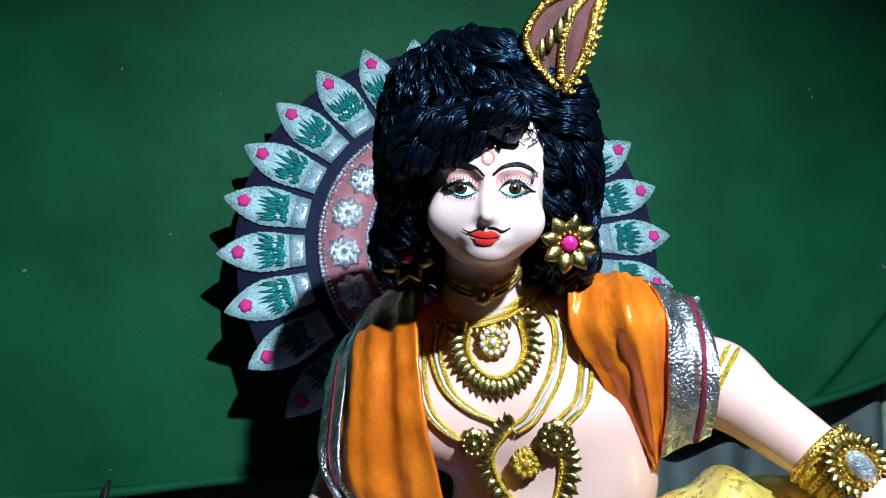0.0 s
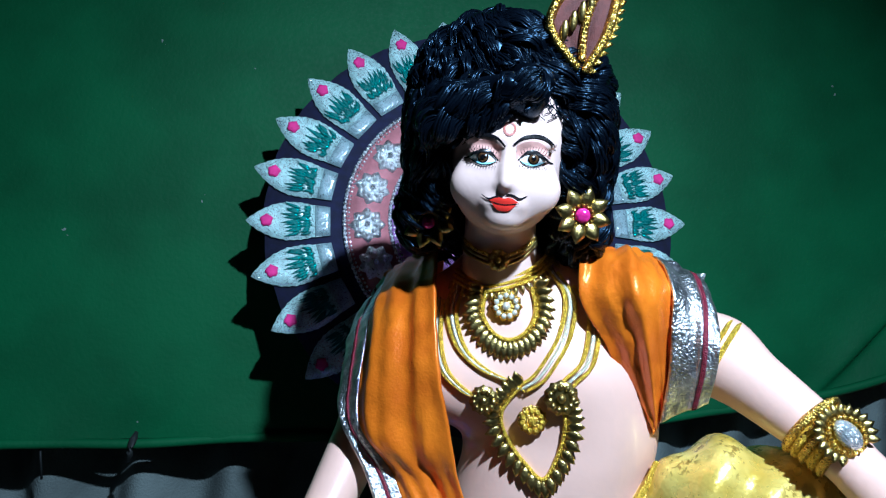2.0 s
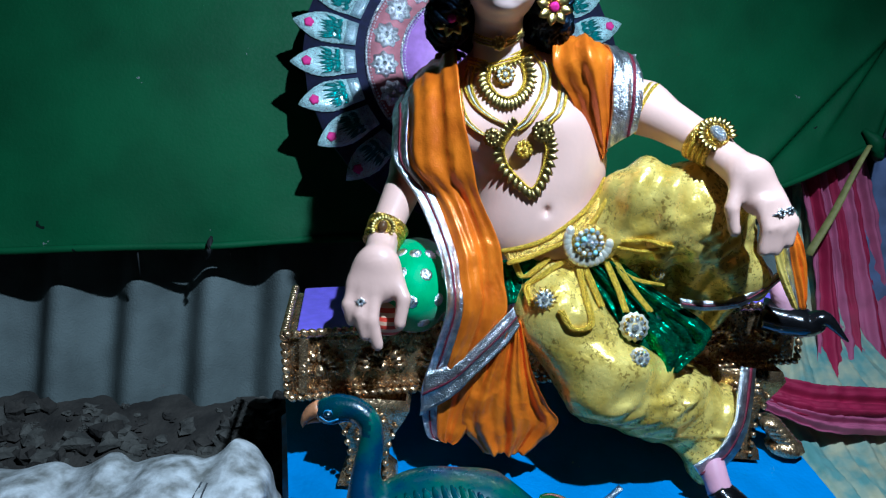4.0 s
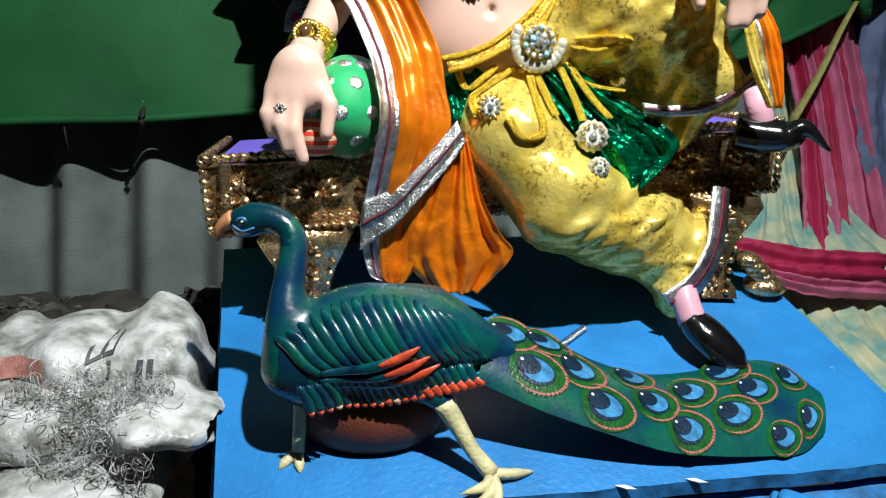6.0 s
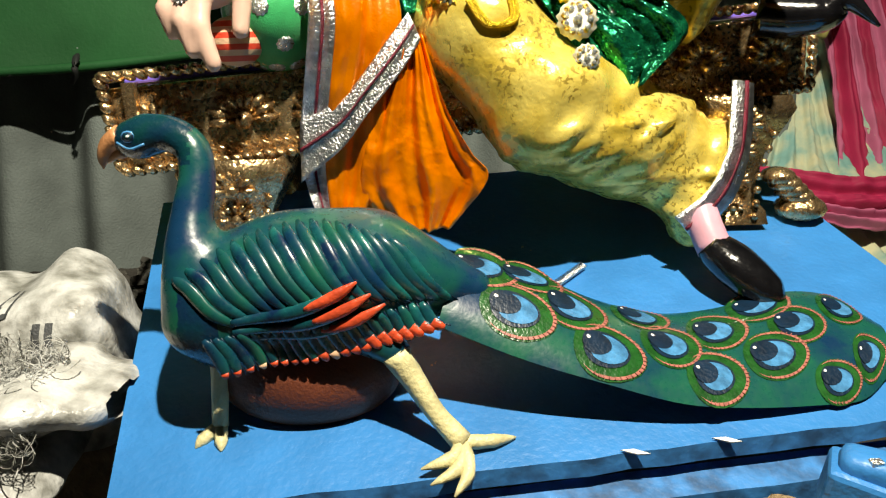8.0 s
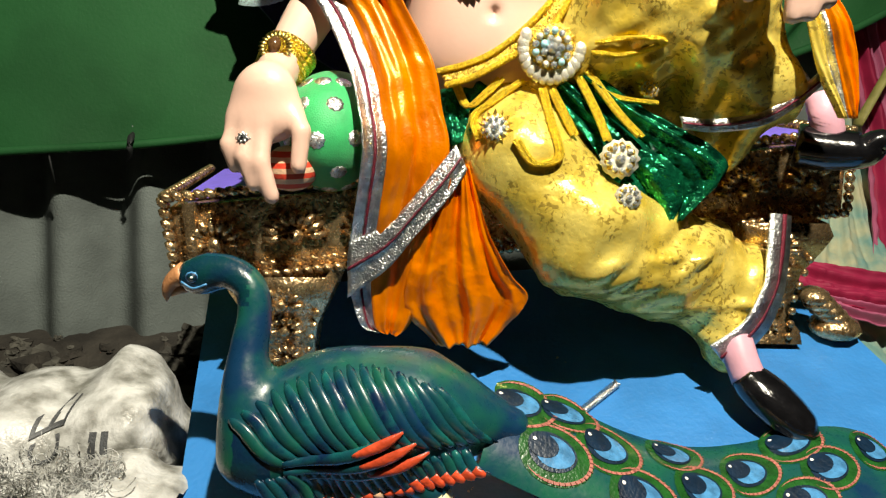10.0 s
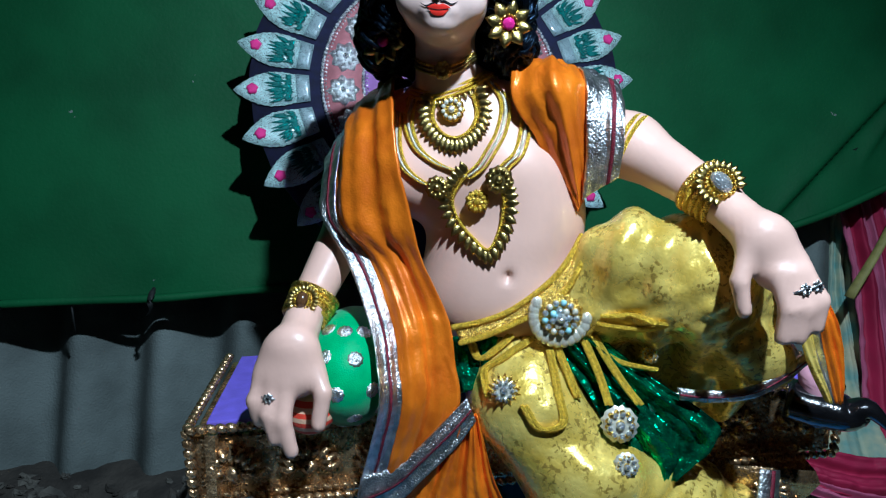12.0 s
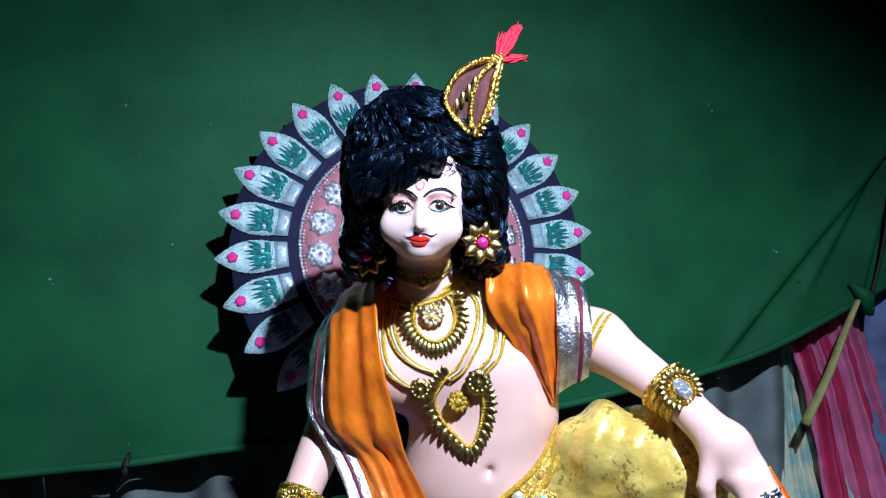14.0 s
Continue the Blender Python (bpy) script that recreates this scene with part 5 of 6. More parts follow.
    flap = banded(rows, "cloth", "shawl_end", "loose orange satin end of the shawl hanging over the throne", "shawl end", [(0, 1, ORANGE, "cloth", "")], 80, 0.0042, 2.6, 5, (0.09, 0.48, 0.4))
    bd = [((0.0969, 0.5200, 0.5721), (0.1052, 0.5190, 0.5537)), ((0.0764, 0.5170, 0.5471), (0.0847, 0.5150, 0.5243)), ((0.0431, 0.5140, 0.5081), (0.0501, 0.5120, 0.4848)), ((0.0210, 0.5130, 0.4872), (0.0233, 0.5110, 0.4541)), ((-0.0177, 0.5120, 0.4684), (-0.0210, 0.5120, 0.4226))]
    bb = part("border", cloth(bd, -0.12, 1.25, 12, 40, 0.0012, 1, 0.002), SILVER, flap, "silver zari border")
    part("border_stripe", cloth(bd, 0.48, 0.58, 3, 40, 0.0012, 1, 0.001, 0.002), MAROON, bb, "maroon stripe")
    inner = [(0.1120, 0.6600, 0.9250), (0.1231, 0.6020, 0.9278), (0.1279, 0.5755, 0.8877), (0.1559, 0.5741, 0.8484), (0.1837, 0.5818, 0.7920), (0.2047, 0.5865, 0.7672)]
    seam = [(0.1850, 0.6800, 0.9000), (0.1990, 0.6277, 0.9273), (0.2029, 0.5721, 0.9115), (0.2051, 0.5649, 0.8791), (0.2086, 0.5664, 0.8377), (0.2096, 0.5756, 0.7886)]
    outer = [(0.2250, 0.6800, 0.8600), (0.2424, 0.6280, 0.9116), (0.2443, 0.5878, 0.8977), (0.2418, 0.5568, 0.8765), (0.2421, 0.5498, 0.8493), (0.2412, 0.5569, 0.8154)]
    bow = [0.0, 0.014, 0.022, 0.018, 0.010, 0.004]
    rows = [(a, tuple((a[k] + s[k]) / 2 + (-w if k == 1 else 0.4 * w if k == 2 else 0) for k in range(3)), s) for a, s, w in zip(inner, seam, bow)]
    t = banded(rows, "cloth", "shawl", "orange satin shawl with wide silver border over the upper arm", "shawl", [(0, 1, ORANGE, "cloth", "")], 90, 0.0034, 1.6, 9, (0.2, 0.58, 0.8))
    rows = [(tuple(s[k] - (0.004 if k == 1 else 0.002 if k == 0 else 0) for k in range(3)), o) for s, o in zip(seam, outer)]
    for u0, u1, m, nm, lb in ((0.0, 0.66, SILVER, "border", "silver zari border"), (0.66, 0.76, MAROON, "border_stripe", "maroon border stripe"), (0.76, 1.0, SILVER, "border", "silver zari border")):
        part(nm, cloth(rows, u0, u1, 12, 70, 0.0016, 1.3, 0.0025, 0.0006 if m is MAROON else 0, 4), m, t, lb)
    # orange and gold sash behind the hand on the knee
    rows = [((0.4053, 0.5252, 0.7351), (0.4355, 0.5243, 0.7293)), ((0.4194, 0.5147, 0.6916), (0.4604, 0.5134, 0.6858)), ((0.4358, 0.5140, 0.6462), (0.4746, 0.5127, 0.6404)), ((0.4637, 0.5128, 0.5994), (0.4801, 0.5122, 0.5995))]
    banded(rows, "cloth", "sash", "orange and gold sash hanging from the knee", "sash", [(0, 0.35, YELLOW, "edge", "gold edge"), (0.35, 0.5, SILVER, "edge", "silver edge"), (0.5, 1, ORANGE, "cloth", "")], 40, 0.003, 2, 2, (0.42, 0.47, 0.6))
    # green foil cloths at the waist
    g = thing("waist_cloth", (0.2, 0.55, 0.58), "shiny green foil cloth tucked under the belt", "cloth")
    rows = [((0.1869, 0.5533, 0.6254), (0.2342, 0.5495, 0.6442)), ((0.2229, 0.5392, 0.5856), (0.2939, 0.5384, 0.6039)), ((0.2524, 0.5242, 0.5400), (0.3486, 0.5255, 0.5738)), ((0.2713, 0.5182, 0.5037), (0.3692, 0.5266, 0.5458)), ((0.2994, 0.5169, 0.4849), (0.3265, 0.5205, 0.4998))]
    part("fold", cloth(rows, 0, 1, 26, 40, 0.006, 2.5, 0.002, 0, 4), GREEN_FOIL, g)
    rows = [((0.0720, 0.5648, 0.6263), (0.1316, 0.5599, 0.6366)), ((0.0753, 0.5546, 0.5996), (0.1374, 0.5447, 0.6113)), ((0.0848, 0.5444, 0.5664), (0.1191, 0.5396, 0.5839))]
    part("fold", cloth(rows, 0, 1, 20, 20, 0.004, 2, 0.002, 0, 6), GREEN_FOIL, g)
    b = Build()
    hm = [((0.2891, 0.5382, 0.5814), (0.2955, 0.5348, 0.5633)), ((0.3065, 0.5379, 0.5890), (0.3162, 0.5365, 0.5743)), ((0.3349, 0.5423, 0.5866), (0.3410, 0.5399, 0.5757))]
    part("hem", cloth(hm, 0, 1, 6, 14, 0.0005, 1, 0.002), SILVER, g, "silver zari hem")


build_clothes()


# ---- shoes ----
def build_shoes():
    def shoe(name, pts, rs, sock, sr, label):
        t = thing(name, pts[0], label, "shoe", "shoes")
        part("upper", tube(spline(pts, 22), [r for r in np.interp(np.linspace(0, 1, 22), np.linspace(0, 1, len(rs)), rs)], 16, flat=0.8), SHOE, t)
        part("foot", tube(spline(sock, 8), sr, 14), SOCK, t, "pink painted ankle")
    shoe("shoe", [(0.398, 0.500, 0.338), (0.406, 0.494, 0.330), (0.418, 0.483, 0.320), (0.432, 0.472, 0.308), (0.445, 0.462, 0.298), (0.454, 0.455, 0.290)], [0.0195, 0.024, 0.027, 0.026, 0.021, 0.009], [(0.392, 0.530, 0.376), (0.396, 0.510, 0.352), (0.402, 0.496, 0.332)], 0.0175, "black glossy painted shoe resting on the platform")
    shoe("shoe", [(0.4655, 0.6031, 0.5642), (0.4955, 0.5912, 0.5607), (0.5240, 0.5741, 0.5623), (0.5376, 0.5631, 0.5733), (0.5669, 0.5503, 0.5465)], [0.030, 0.030, 0.024, 0.013, 0.002], [(0.4877, 0.6028, 0.6148), (0.4881, 0.5922, 0.5972), (0.4939, 0.5915, 0.5741)], 0.017, "black glossy shoe with a pointed curled toe")


build_shoes()


# ---- bolster ----
def build_bolster():
    t = thing("bolster", (-0.045, 0.57, 0.52), "round green bolster cushion dotted with mirror sequins", "bolster")
    c, r = (-0.040, 0.575, 0.582), (0.058, 0.085, 0.066)
    part("cushion", ball(c, r, 26, 40), GREEN_CLOTH, t)
    for i in range(5):
        for j in range(7):
            a, e = radians(-84 + 28 * j + (14 if i % 2 else 0)), radians(-52 + 26 * i)
            d = V((math.sin(a) * math.cos(e), -math.cos(a) * math.cos(e), math.sin(e)))
            if d.y > -0.12:
                continue
            k = 1 / math.sqrt((d.x / r[0]) ** 2 + (d.y / r[1]) ** 2 + (d.z / r[2]) ** 2)
            p = V(c) + d * k
            n = V((d.x * k / r[0] ** 2, d.y * k / r[1] ** 2, d.z * k / r[2] ** 2)).normalized()
            m = Matrix.Translation(p - n * 0.0005) @ n.to_track_quat("-Y", "Z").to_matrix().to_4x4()
            s = part("sequin", plate(circle(0.0085, 20, 0.0006, 10), 0.001, m, 0.0012), MIRROR, t, "round mirror sequin")
    k = part("knob", ball((-0.072, 0.508, 0.552), (0.025, 0.022, 0.022), 10, 16), STRIPE_PALE, t, "round end knob with red and pale stripes")
    for s in range(9):
        v, f = [], []
        z0, z1 = -1 + 2 * s / 9, -1 + 2 * (s + 1) / 9
        for z in (z0, (z0 + z1) / 2, z1):
            q = math.sqrt(max(0, 1 - z * z))
            for j in range(20):
                a = 2 * math.pi * j / 20
                v.append((-0.072 + 0.027 * q * math.cos(a), 0.508 + 0.024 * q * math.sin(a), 0.552 + 0.024 * z))
        part("stripe", (v, grid_faces(3, 20, True)), STRIPE_RED if s % 2 else STRIPE_PALE, k)


build_bolster()


# ---- jewellery ----
def chest_f(X):
    return smin(0.008, body_f(X), head_f(X))


def cord(b, pts, r, m, n=60, lift=0.003, f=None, twist=True):
    """A beaded cord along (x, z) points laid on the statue's front."""
    p = on_front(f or body_f, flat_spline(pts, n), lift)
    b.add(*tube(p, r, 6, flat=0.7), m)
    if twist:
        for q in p[::1]:
            b.add(*ball(q + V((0, -r * 0.6, 0)), r * 0.62, 4, 5), m)
    return p


def flower(b, c, r, m, petals, core, lobes=8, dome=0.3, face=None):
    """A flower of plates round a stone, looking along -y (or along face)."""
    m0 = Matrix.Translation(c)
    if face is not None:
        m0 = m0 @ V(face).normalized().to_track_quat("-Y", "Z").to_matrix().to_4x4()
    for k in range(lobes):
        e = m0 @ pose(0, 0, 0, 0, 360 * k / lobes, 0) @ pose(0, 0, 0, 12, 0, 0)
        b.add(*plate(leaf_outline(r, r * 2.6 * math.sin(math.pi / lobes) * 0.62, 5, 0.8), 0.0012, e, r * 0.08), petals)
    b.add(*move(ball((0, -0.0025, 0), (r * 0.3, r * 0.2, r * 0.3), 6, 10), m0), core)


def bead_flower(b, c, r, m, core, n=10, face=(0, -1, 0.1)):
    m0 = Matrix.Translation(c) @ V(face).normalized().to_track_quat("-Y", "Z").to_matrix().to_4x4()
    b.add(*plate(circle(r, 30, r * 0.08, n), 0.002, m0, 0.001), m)
    for k in range(n):
        a = 2 * math.pi * k / n
        b.add(*move(ball((r * 0.68 * math.cos(a), -0.002, r * 0.68 * math.sin(a)), (r * 0.19, r * 0.14, r * 0.19), 5, 7), m0), core)
    b.add(*move(ball((0, -0.003, 0), (r * 0.28, r * 0.22, r * 0.28), 5, 8), m0), core)


def fringe(b, pts, n, length, width, m, centre, lift=0.004, f=None):
    """Leaves that stand out from a curve of (x, z), away from a centre."""
    p = on_front(f or body_f, flat_spline(pts, n), lift)
    for q in p:
        d = V((q.x - centre[0], 0, q.z - centre[1])).normalized()
        a = math.degrees(math.atan2(d.x, d.z))
        e = Matrix.Translation(q) @ pose(0, 0, 0, 0, a, 0) @ pose(0, 0, 0, 14, 0, 0)
        b.add(*plate(leaf_outline(length, width, 5, 0.8), 0.001, e, 0.0014), m)


def build_necklace():
    t = thing("necklace", (0.09, 0.54, 0.8), "tiered gold foil necklace with leaf fringes on the bare chest", "necklace")
    b = Build()
    col = [(0.0148, 0.8898), (0.0370, 0.8858), (0.0590, 0.8909), (0.0846, 0.9017), (0.1061, 0.9195), (0.1149, 0.9394)]
    for dz in (0.0, 0.0045, 0.009):
        cord(b, [(x, z + dz) for x, z in col], 0.0026, GOLD_YELLOW, 70, 0.003)
    part("collar", b, None, t, "gold cord collar")
    b = Build()
    fringe(b, col, 26, 0.010, 0.005, GOLD_DARK, (0.05, 0.95), 0.003)
    part("collar_leaves", b, None, t, "dull gold leaf row")
    arc = [(0.0445, 0.8867), (0.0437, 0.8674), (0.0548, 0.8528), (0.0695, 0.8486), (0.0833, 0.8567), (0.0904, 0.8743), (0.0854, 0.8934)]
    b = Build()
    cord(b, arc, 0.0024, GOLD_YELLOW, 50)
    part("crescent_cord", b, None, t, "gold crescent cord")
    b = Build()
    fringe(b, arc, 25, 0.018, 0.0100, GOLD_DARK, (0.0668, 0.8808))
    part("crescent_leaves", b, None, t, "dull gold leaf fringe")
    for name, pts in (("strand", [(0.0193, 0.8867), (0.0159, 0.8628), (0.0285, 0.8366), (0.0511, 0.8208), (0.0723, 0.8135), (0.0814, 0.8085)]), ("strand", [(0.0018, 0.8721), (0.0042, 0.8425), (0.0155, 0.8167), (0.0388, 0.7996), (0.0523, 0.7980)]), ("strand", [(0.1033, 0.9079), (0.1197, 0.8879), (0.1175, 0.8588), (0.1056, 0.8339), (0.0964, 0.8193), (0.0840, 0.8085)]), ("strand", [(0.1277, 0.8958), (0.1424, 0.8723), (0.1379, 0.8392), (0.1244, 0.8226), (0.1159, 0.8106)])):
        b = Build()
        for k in (-1, 0, 1):
            q = [(x + 0.0046 * k, z - 0.001 * k) for x, z in pts]
            cord(b, q, 0.0021, PEARL if k == 0 else GOLD_YELLOW, 64)
        part(name, b, None, t, "gold and pearl corded strand")
    pen = [(0.0827, 0.8098), (0.0741, 0.7965), (0.0687, 0.7792), (0.0776, 0.7583), (0.0942, 0.7420), (0.1106, 0.7323), (0.1208, 0.7559), (0.1239, 0.7805), (0.1202, 0.7963), (0.1122, 0.8066)]
    b = Build()
    cord(b, pen, 0.0024, GOLD_YELLOW, 64)
    part("pendant_cord", b, None, t, "gold pendant cord")
    b = Build()
    fringe(b, pen, 30, 0.017, 0.0100, GOLD_DARK, (0.0963, 0.7805))
    part("pendant_leaves", b, None, t, "dull gold leaf fringe")
    for c, r, m, k in (((0.0637, 0.8775), 0.0135, GOLD, PEARL), ((0.0956, 0.7832), 0.0125, GOLD, GOLD_YELLOW), ((0.0523, 0.7960), 0.0125, GOLD_DARK, GOLD_DARK), ((0.1172, 0.8080), 0.0145, GOLD_DARK, GOLD_DARK)):
        b = Build()
        p = on_front(body_f, [c], 0.007)[0]
        bead_flower(b, p, r, m, k, 11)
        part("rosette", b, None, t)
    ch = thing("choker", (0.055, 0.565, 0.92), "gold bead choker with a round medallion round the neck", "choker")
    b = Build()
    for dz in (-0.003, 0.001, 0.005):
        cord(b, [(x, z + dz) for x, z in ((0.0166, 0.9274), (0.0262, 0.9207), (0.0394, 0.9166), (0.0552, 0.9150), (0.0745, 0.9238), (0.0928, 0.9420))], 0.0022, GOLD_DARK if dz < 0.003 else GOLD, 50, 0.002, chest_f)
    part("band", b, None, ch)
    b = Build()
    bead_flower(b, on_front(chest_f, [(0.0527, 0.9169)], 0.006)[0], 0.0095, GOLD_DARK, GOLD_DARK, 9)
    part("medallion", b, None, ch)


build_necklace()


def build_earrings():
    for c, f in (((0.1180, 0.557, 0.963), (0.15, -1, 0.1)), ((-0.011, 0.575, 0.944), (-0.2, -1, 0.1))):
        t = thing("earring", c, "gold foil flower earring with a magenta stone", "earring", "earrings")
        for k in range(8):
            m0 = Matrix.Translation(c) @ V(f).normalized().to_track_quat("-Y", "Z").to_matrix().to_4x4() @ pose(0, 0, 0, 0, 45 * k + 10, 0) @ pose(0, 0, 0, 10, 0, 0)
            part("petal", plate([(x, z + 0.004) for x, z in leaf_outline(0.021, 0.0135, 6, 0.9)], 0.001, m0, 0.0022), GOLD_DARK, t)
        b = Build()
        b.add(*ball(V(c) + V((0, -0.004, 0)), (0.0065, 0.004, 0.0065), 7, 12), GEM_PINK)
        part("stone", b, None, t, "magenta faceted stone")
        b = Build()
        for k in range(12):
            a = 2 * math.pi * k / 12
            b.add(*ball(V(c) + V((0.0085 * math.cos(a), -0.0035, 0.0085 * math.sin(a))), 0.0016, 4, 6), GOLD)
        part("bead_ring", b, None, t, "gold bead ring")


build_earrings()


def build_tiara():
    t = thing("feather_ornament", (0.10, 0.56, 1.08), "gold rimmed feather ornament with red plume stuck in the wig", "head ornament")
    L = [(0.0989, 0.5530, 1.0820), (0.0797, 0.5530, 1.1028), (0.0743, 0.5530, 1.1191), (0.0848, 0.5560, 1.1415), (0.1043, 0.5580, 1.1557), (0.1308, 0.5600, 1.1640)]
    R = [(0.1063, 0.5530, 1.0803), (0.1168, 0.5530, 1.1008), (0.1224, 0.5530, 1.1191), (0.1257, 0.5560, 1.1378), (0.1292, 0.5580, 1.1503), (0.1327, 0.5600, 1.1629)]
    rows = list(zip(L, R))
    part("inlay", cloth(rows, 0, 1, 12, 30, 0.001, 3, 0.003), BROWN_VELVET, t, "brown maroon velvet inlay")
    for e in (L, R):
        b = Build()
        p = spline(e, 34)
        b.add(*tube(p, 0.0042, 7), GOLD)
        for q in p:
            b.add(*ball(q + V((0, -0.003, 0)), 0.0034, 4, 6), GOLD)
        part("rim", b, None, t, "gold beaded rim")
    b = Build()
    for k in range(16):
        q = spline(R, 16)[k]
        b.add(*plate(leaf_outline(0.010, 0.006, 4), 0.001, Matrix.Translation(q) @ pose(0, 0, 0, 0, 95 - 4 * k, 0), 0.001), GOLD)
    part("leaf_edge", b, None, t, "gold leaf edge")
    b = Build()
    mid = spline([(V(a) * 0.4 + V(c) * 0.6) for a, c in rows], 26)
    for q in mid[2:]:
        b.add(*ball(q + V((0, -0.003, 0)), 0.0034, 5, 6), GOLD)
    part("centre_braid", b, None, t, "gold braid")
    for k in range(4):
        b = Build()
        u = 0.25 + 0.13 * k
        q = V(L[2]) * (1 - u) + V(R[2]) * u + V((0, -0.003, -0.01 + 0.008 * k))
        b.add(*ball(q, (0.0034, 0.002, 0.0085), 5, 8), GOLD_DARK)
        part("stone", b, None, t, "drop shaped dull gold stone")
    b = Build()
    rnd = random.Random(3)
    a = V((0.1291, 0.5600, 1.1591))
    tips = [V((0.1543, 0.5700, 1.1988)), V((0.1463, 0.5700, 1.1968)), V((0.1594, 0.5700, 1.1654)), V((0.1341, 0.5700, 1.1879)), V((0.1515, 0.5700, 1.1896))]
    for k in range(70):
        tip = tips[k % 5].lerp(tips[(k * 3 + 1) % 5], rnd.uniform(0, 0.35)) + V((rnd.uniform(-1, 1), rnd.uniform(-1, 1), rnd.uniform(-1, 1))) * 0.004
        m = a.lerp(tip, 0.5) + V((rnd.uniform(-1, 1), rnd.uniform(-1, 1), rnd.uniform(-1, 1))) * 0.004
        b.add(*tube(spline([a, m, tip], 6), [0.0016, 0.0016, 0.0015, 0.0012, 0.0009, 0.0004], 4, False), RED_PLUME)
    part("plume", b, None, t, "red fibre plume")


build_tiara()


def build_cuff(c, axis, r, face, label, stone, big):
    t = thing("bracelet", c, label, "bracelet", "bracelets")
    c, axis = V(c), V(axis).normalized()
    m0 = Matrix.Translation(c) @ axis.to_track_quat("Z", "Y").to_matrix().to_4x4()
    for k in range(5):
        z = -0.014 + 0.007 * k
        b = Build()
        n = 40
        ring = [m0 @ V(((r - z * 0.12) * math.cos(2 * math.pi * i / n), (r - z * 0.12) * math.sin(2 * math.pi * i / n), z)) for i in range(n + 1)]
        b.add(*tube(ring, 0.0042, 6), GOLD_YELLOW if k % 2 else GOLD)
        for q in ring[:-1]:
            b.add(*ball(c + (q - c) * 1.06, 0.003, 4, 5), GOLD)
        part("band", b, None, t)
    f = V(face).normalized()
    m1 = Matrix.Translation(c + f * (r + 0.005)) @ f.to_track_quat("-Y", "Z").to_matrix().to_4x4() @ pose(0, 0, 0, 0, big[1], 0)
    s = big[0]
    b = Build()
    for k in range(17):
        a = -130 + 260 * k / 16
        b.add(*plate([(x, z + 0.0165 * s) for x, z in leaf_outline(0.0125 * s, 0.0085 * s, 5, 0.7)], 0.001, m1 @ pose(0, 0, 0, 0, a, 0) @ pose(0, 0, 0, 8, 0, 0), 0.001), GOLD_DARK)
    part("leaf_fan", b, None, t, "dull gold leaf fan")
    b = Build()
    b.add(*plate(circle(0.019 * s, 24), 0.003, m1, 0.003), GOLD_YELLOW)
    for k in range(20):
        a = 2 * math.pi * k / 20
        b.add(*move(ball((0.0155 * s * math.cos(a), -0.004, 0.0155 * s * math.sin(a)), 0.0024 * s, 4, 6), m1), GOLD)
    part("plaque", b, None, t, "gold plaque")
    b = Build()
    b.add(*move(ball((0, -0.005, 0), (0.0105 * s, 0.006, 0.0145 * s), 8, 12), m1), stone)
    part("stone", b, None, t)


build_cuff((0.328, 0.533, 0.805), (0.070, -0.080, -0.054), 0.0245, (-0.05, -0.9, 0.45), "gold foil bracelet with leaf fan and white stone on the wrist", GEM, (0.85, -40))
build_cuff((-0.085, 0.552, 0.656), (-0.03, -0.07, -0.077), 0.0235, (0.0, -0.85, 0.5), "gold foil bracelet with a dark eye stone on the wrist", IRIS, (0.62, 10))


def build_armlet():
    t = thing("armlet", (0.262, 0.57, 0.85), "gold cord armlet showing below the shawl's border", "armlet")
    m0 = Matrix.Translation((0.264, 0.601, 0.844)) @ V((0.074, -0.04, -0.026)).to_track_quat("Z", "Y").to_matrix().to_4x4()
    for k in range(2):
        ring = [m0 @ V((0.0345 * math.cos(2 * math.pi * i / 36), 0.0345 * math.sin(2 * math.pi * i / 36), -0.008 + 0.007 * k)) for i in range(37)]
        part("band", tube(ring, 0.0026, 6), GOLD_YELLOW, t)
    b = Build()
    bead_flower(b, V((0.285, 0.556, 0.824)), 0.0085, GOLD_DARK, GOLD_DARK, 8, (0.6, -1, -0.2))
    part("rosette", b, None, t)


build_armlet()


def build_rings():
    for c, ax, f in (((0.398, 0.4515, 0.735), (0.013, -0.009, -0.023), (0.2, -1, 0.4)), ((0.387, 0.4495, 0.732), (0.012, -0.009, -0.027), (0.2, -1, 0.4)), ((-0.1015, 0.469, 0.584), (-0.003, -0.013, -0.03), (0, -1, 0.4))):
        t = thing("finger_ring", c, "small silver ring with a dark stone on a finger", "ring", "finger rings")
        m0 = Matrix.Translation(c) @ V(ax).to_track_quat("Z", "Y").to_matrix().to_4x4()
        part("band", tube([m0 @ V((0.0102 * math.cos(2 * math.pi * i / 20), 0.0102 * math.sin(2 * math.pi * i / 20), 0)) for i in range(21)], 0.0014, 5), SILVER, t)
        b = Build()
        flower(b, V(c) + V(f).normalized() * 0.0105, 0.0058, None, SILVER, BLACK, 7, face=f)
        part("stone", b, None, t, "silver flower with a dark stone")


build_rings()


def proud(p, lift=0.004):
    """The point, brought forward where it would lie inside the dhoti."""
    p = V(p)
    return V((p.x, min(p.y, float(front(dhoti_f, [p.x], [p.z], y0=0.40, y1=0.72)[0]) - lift), p.z))


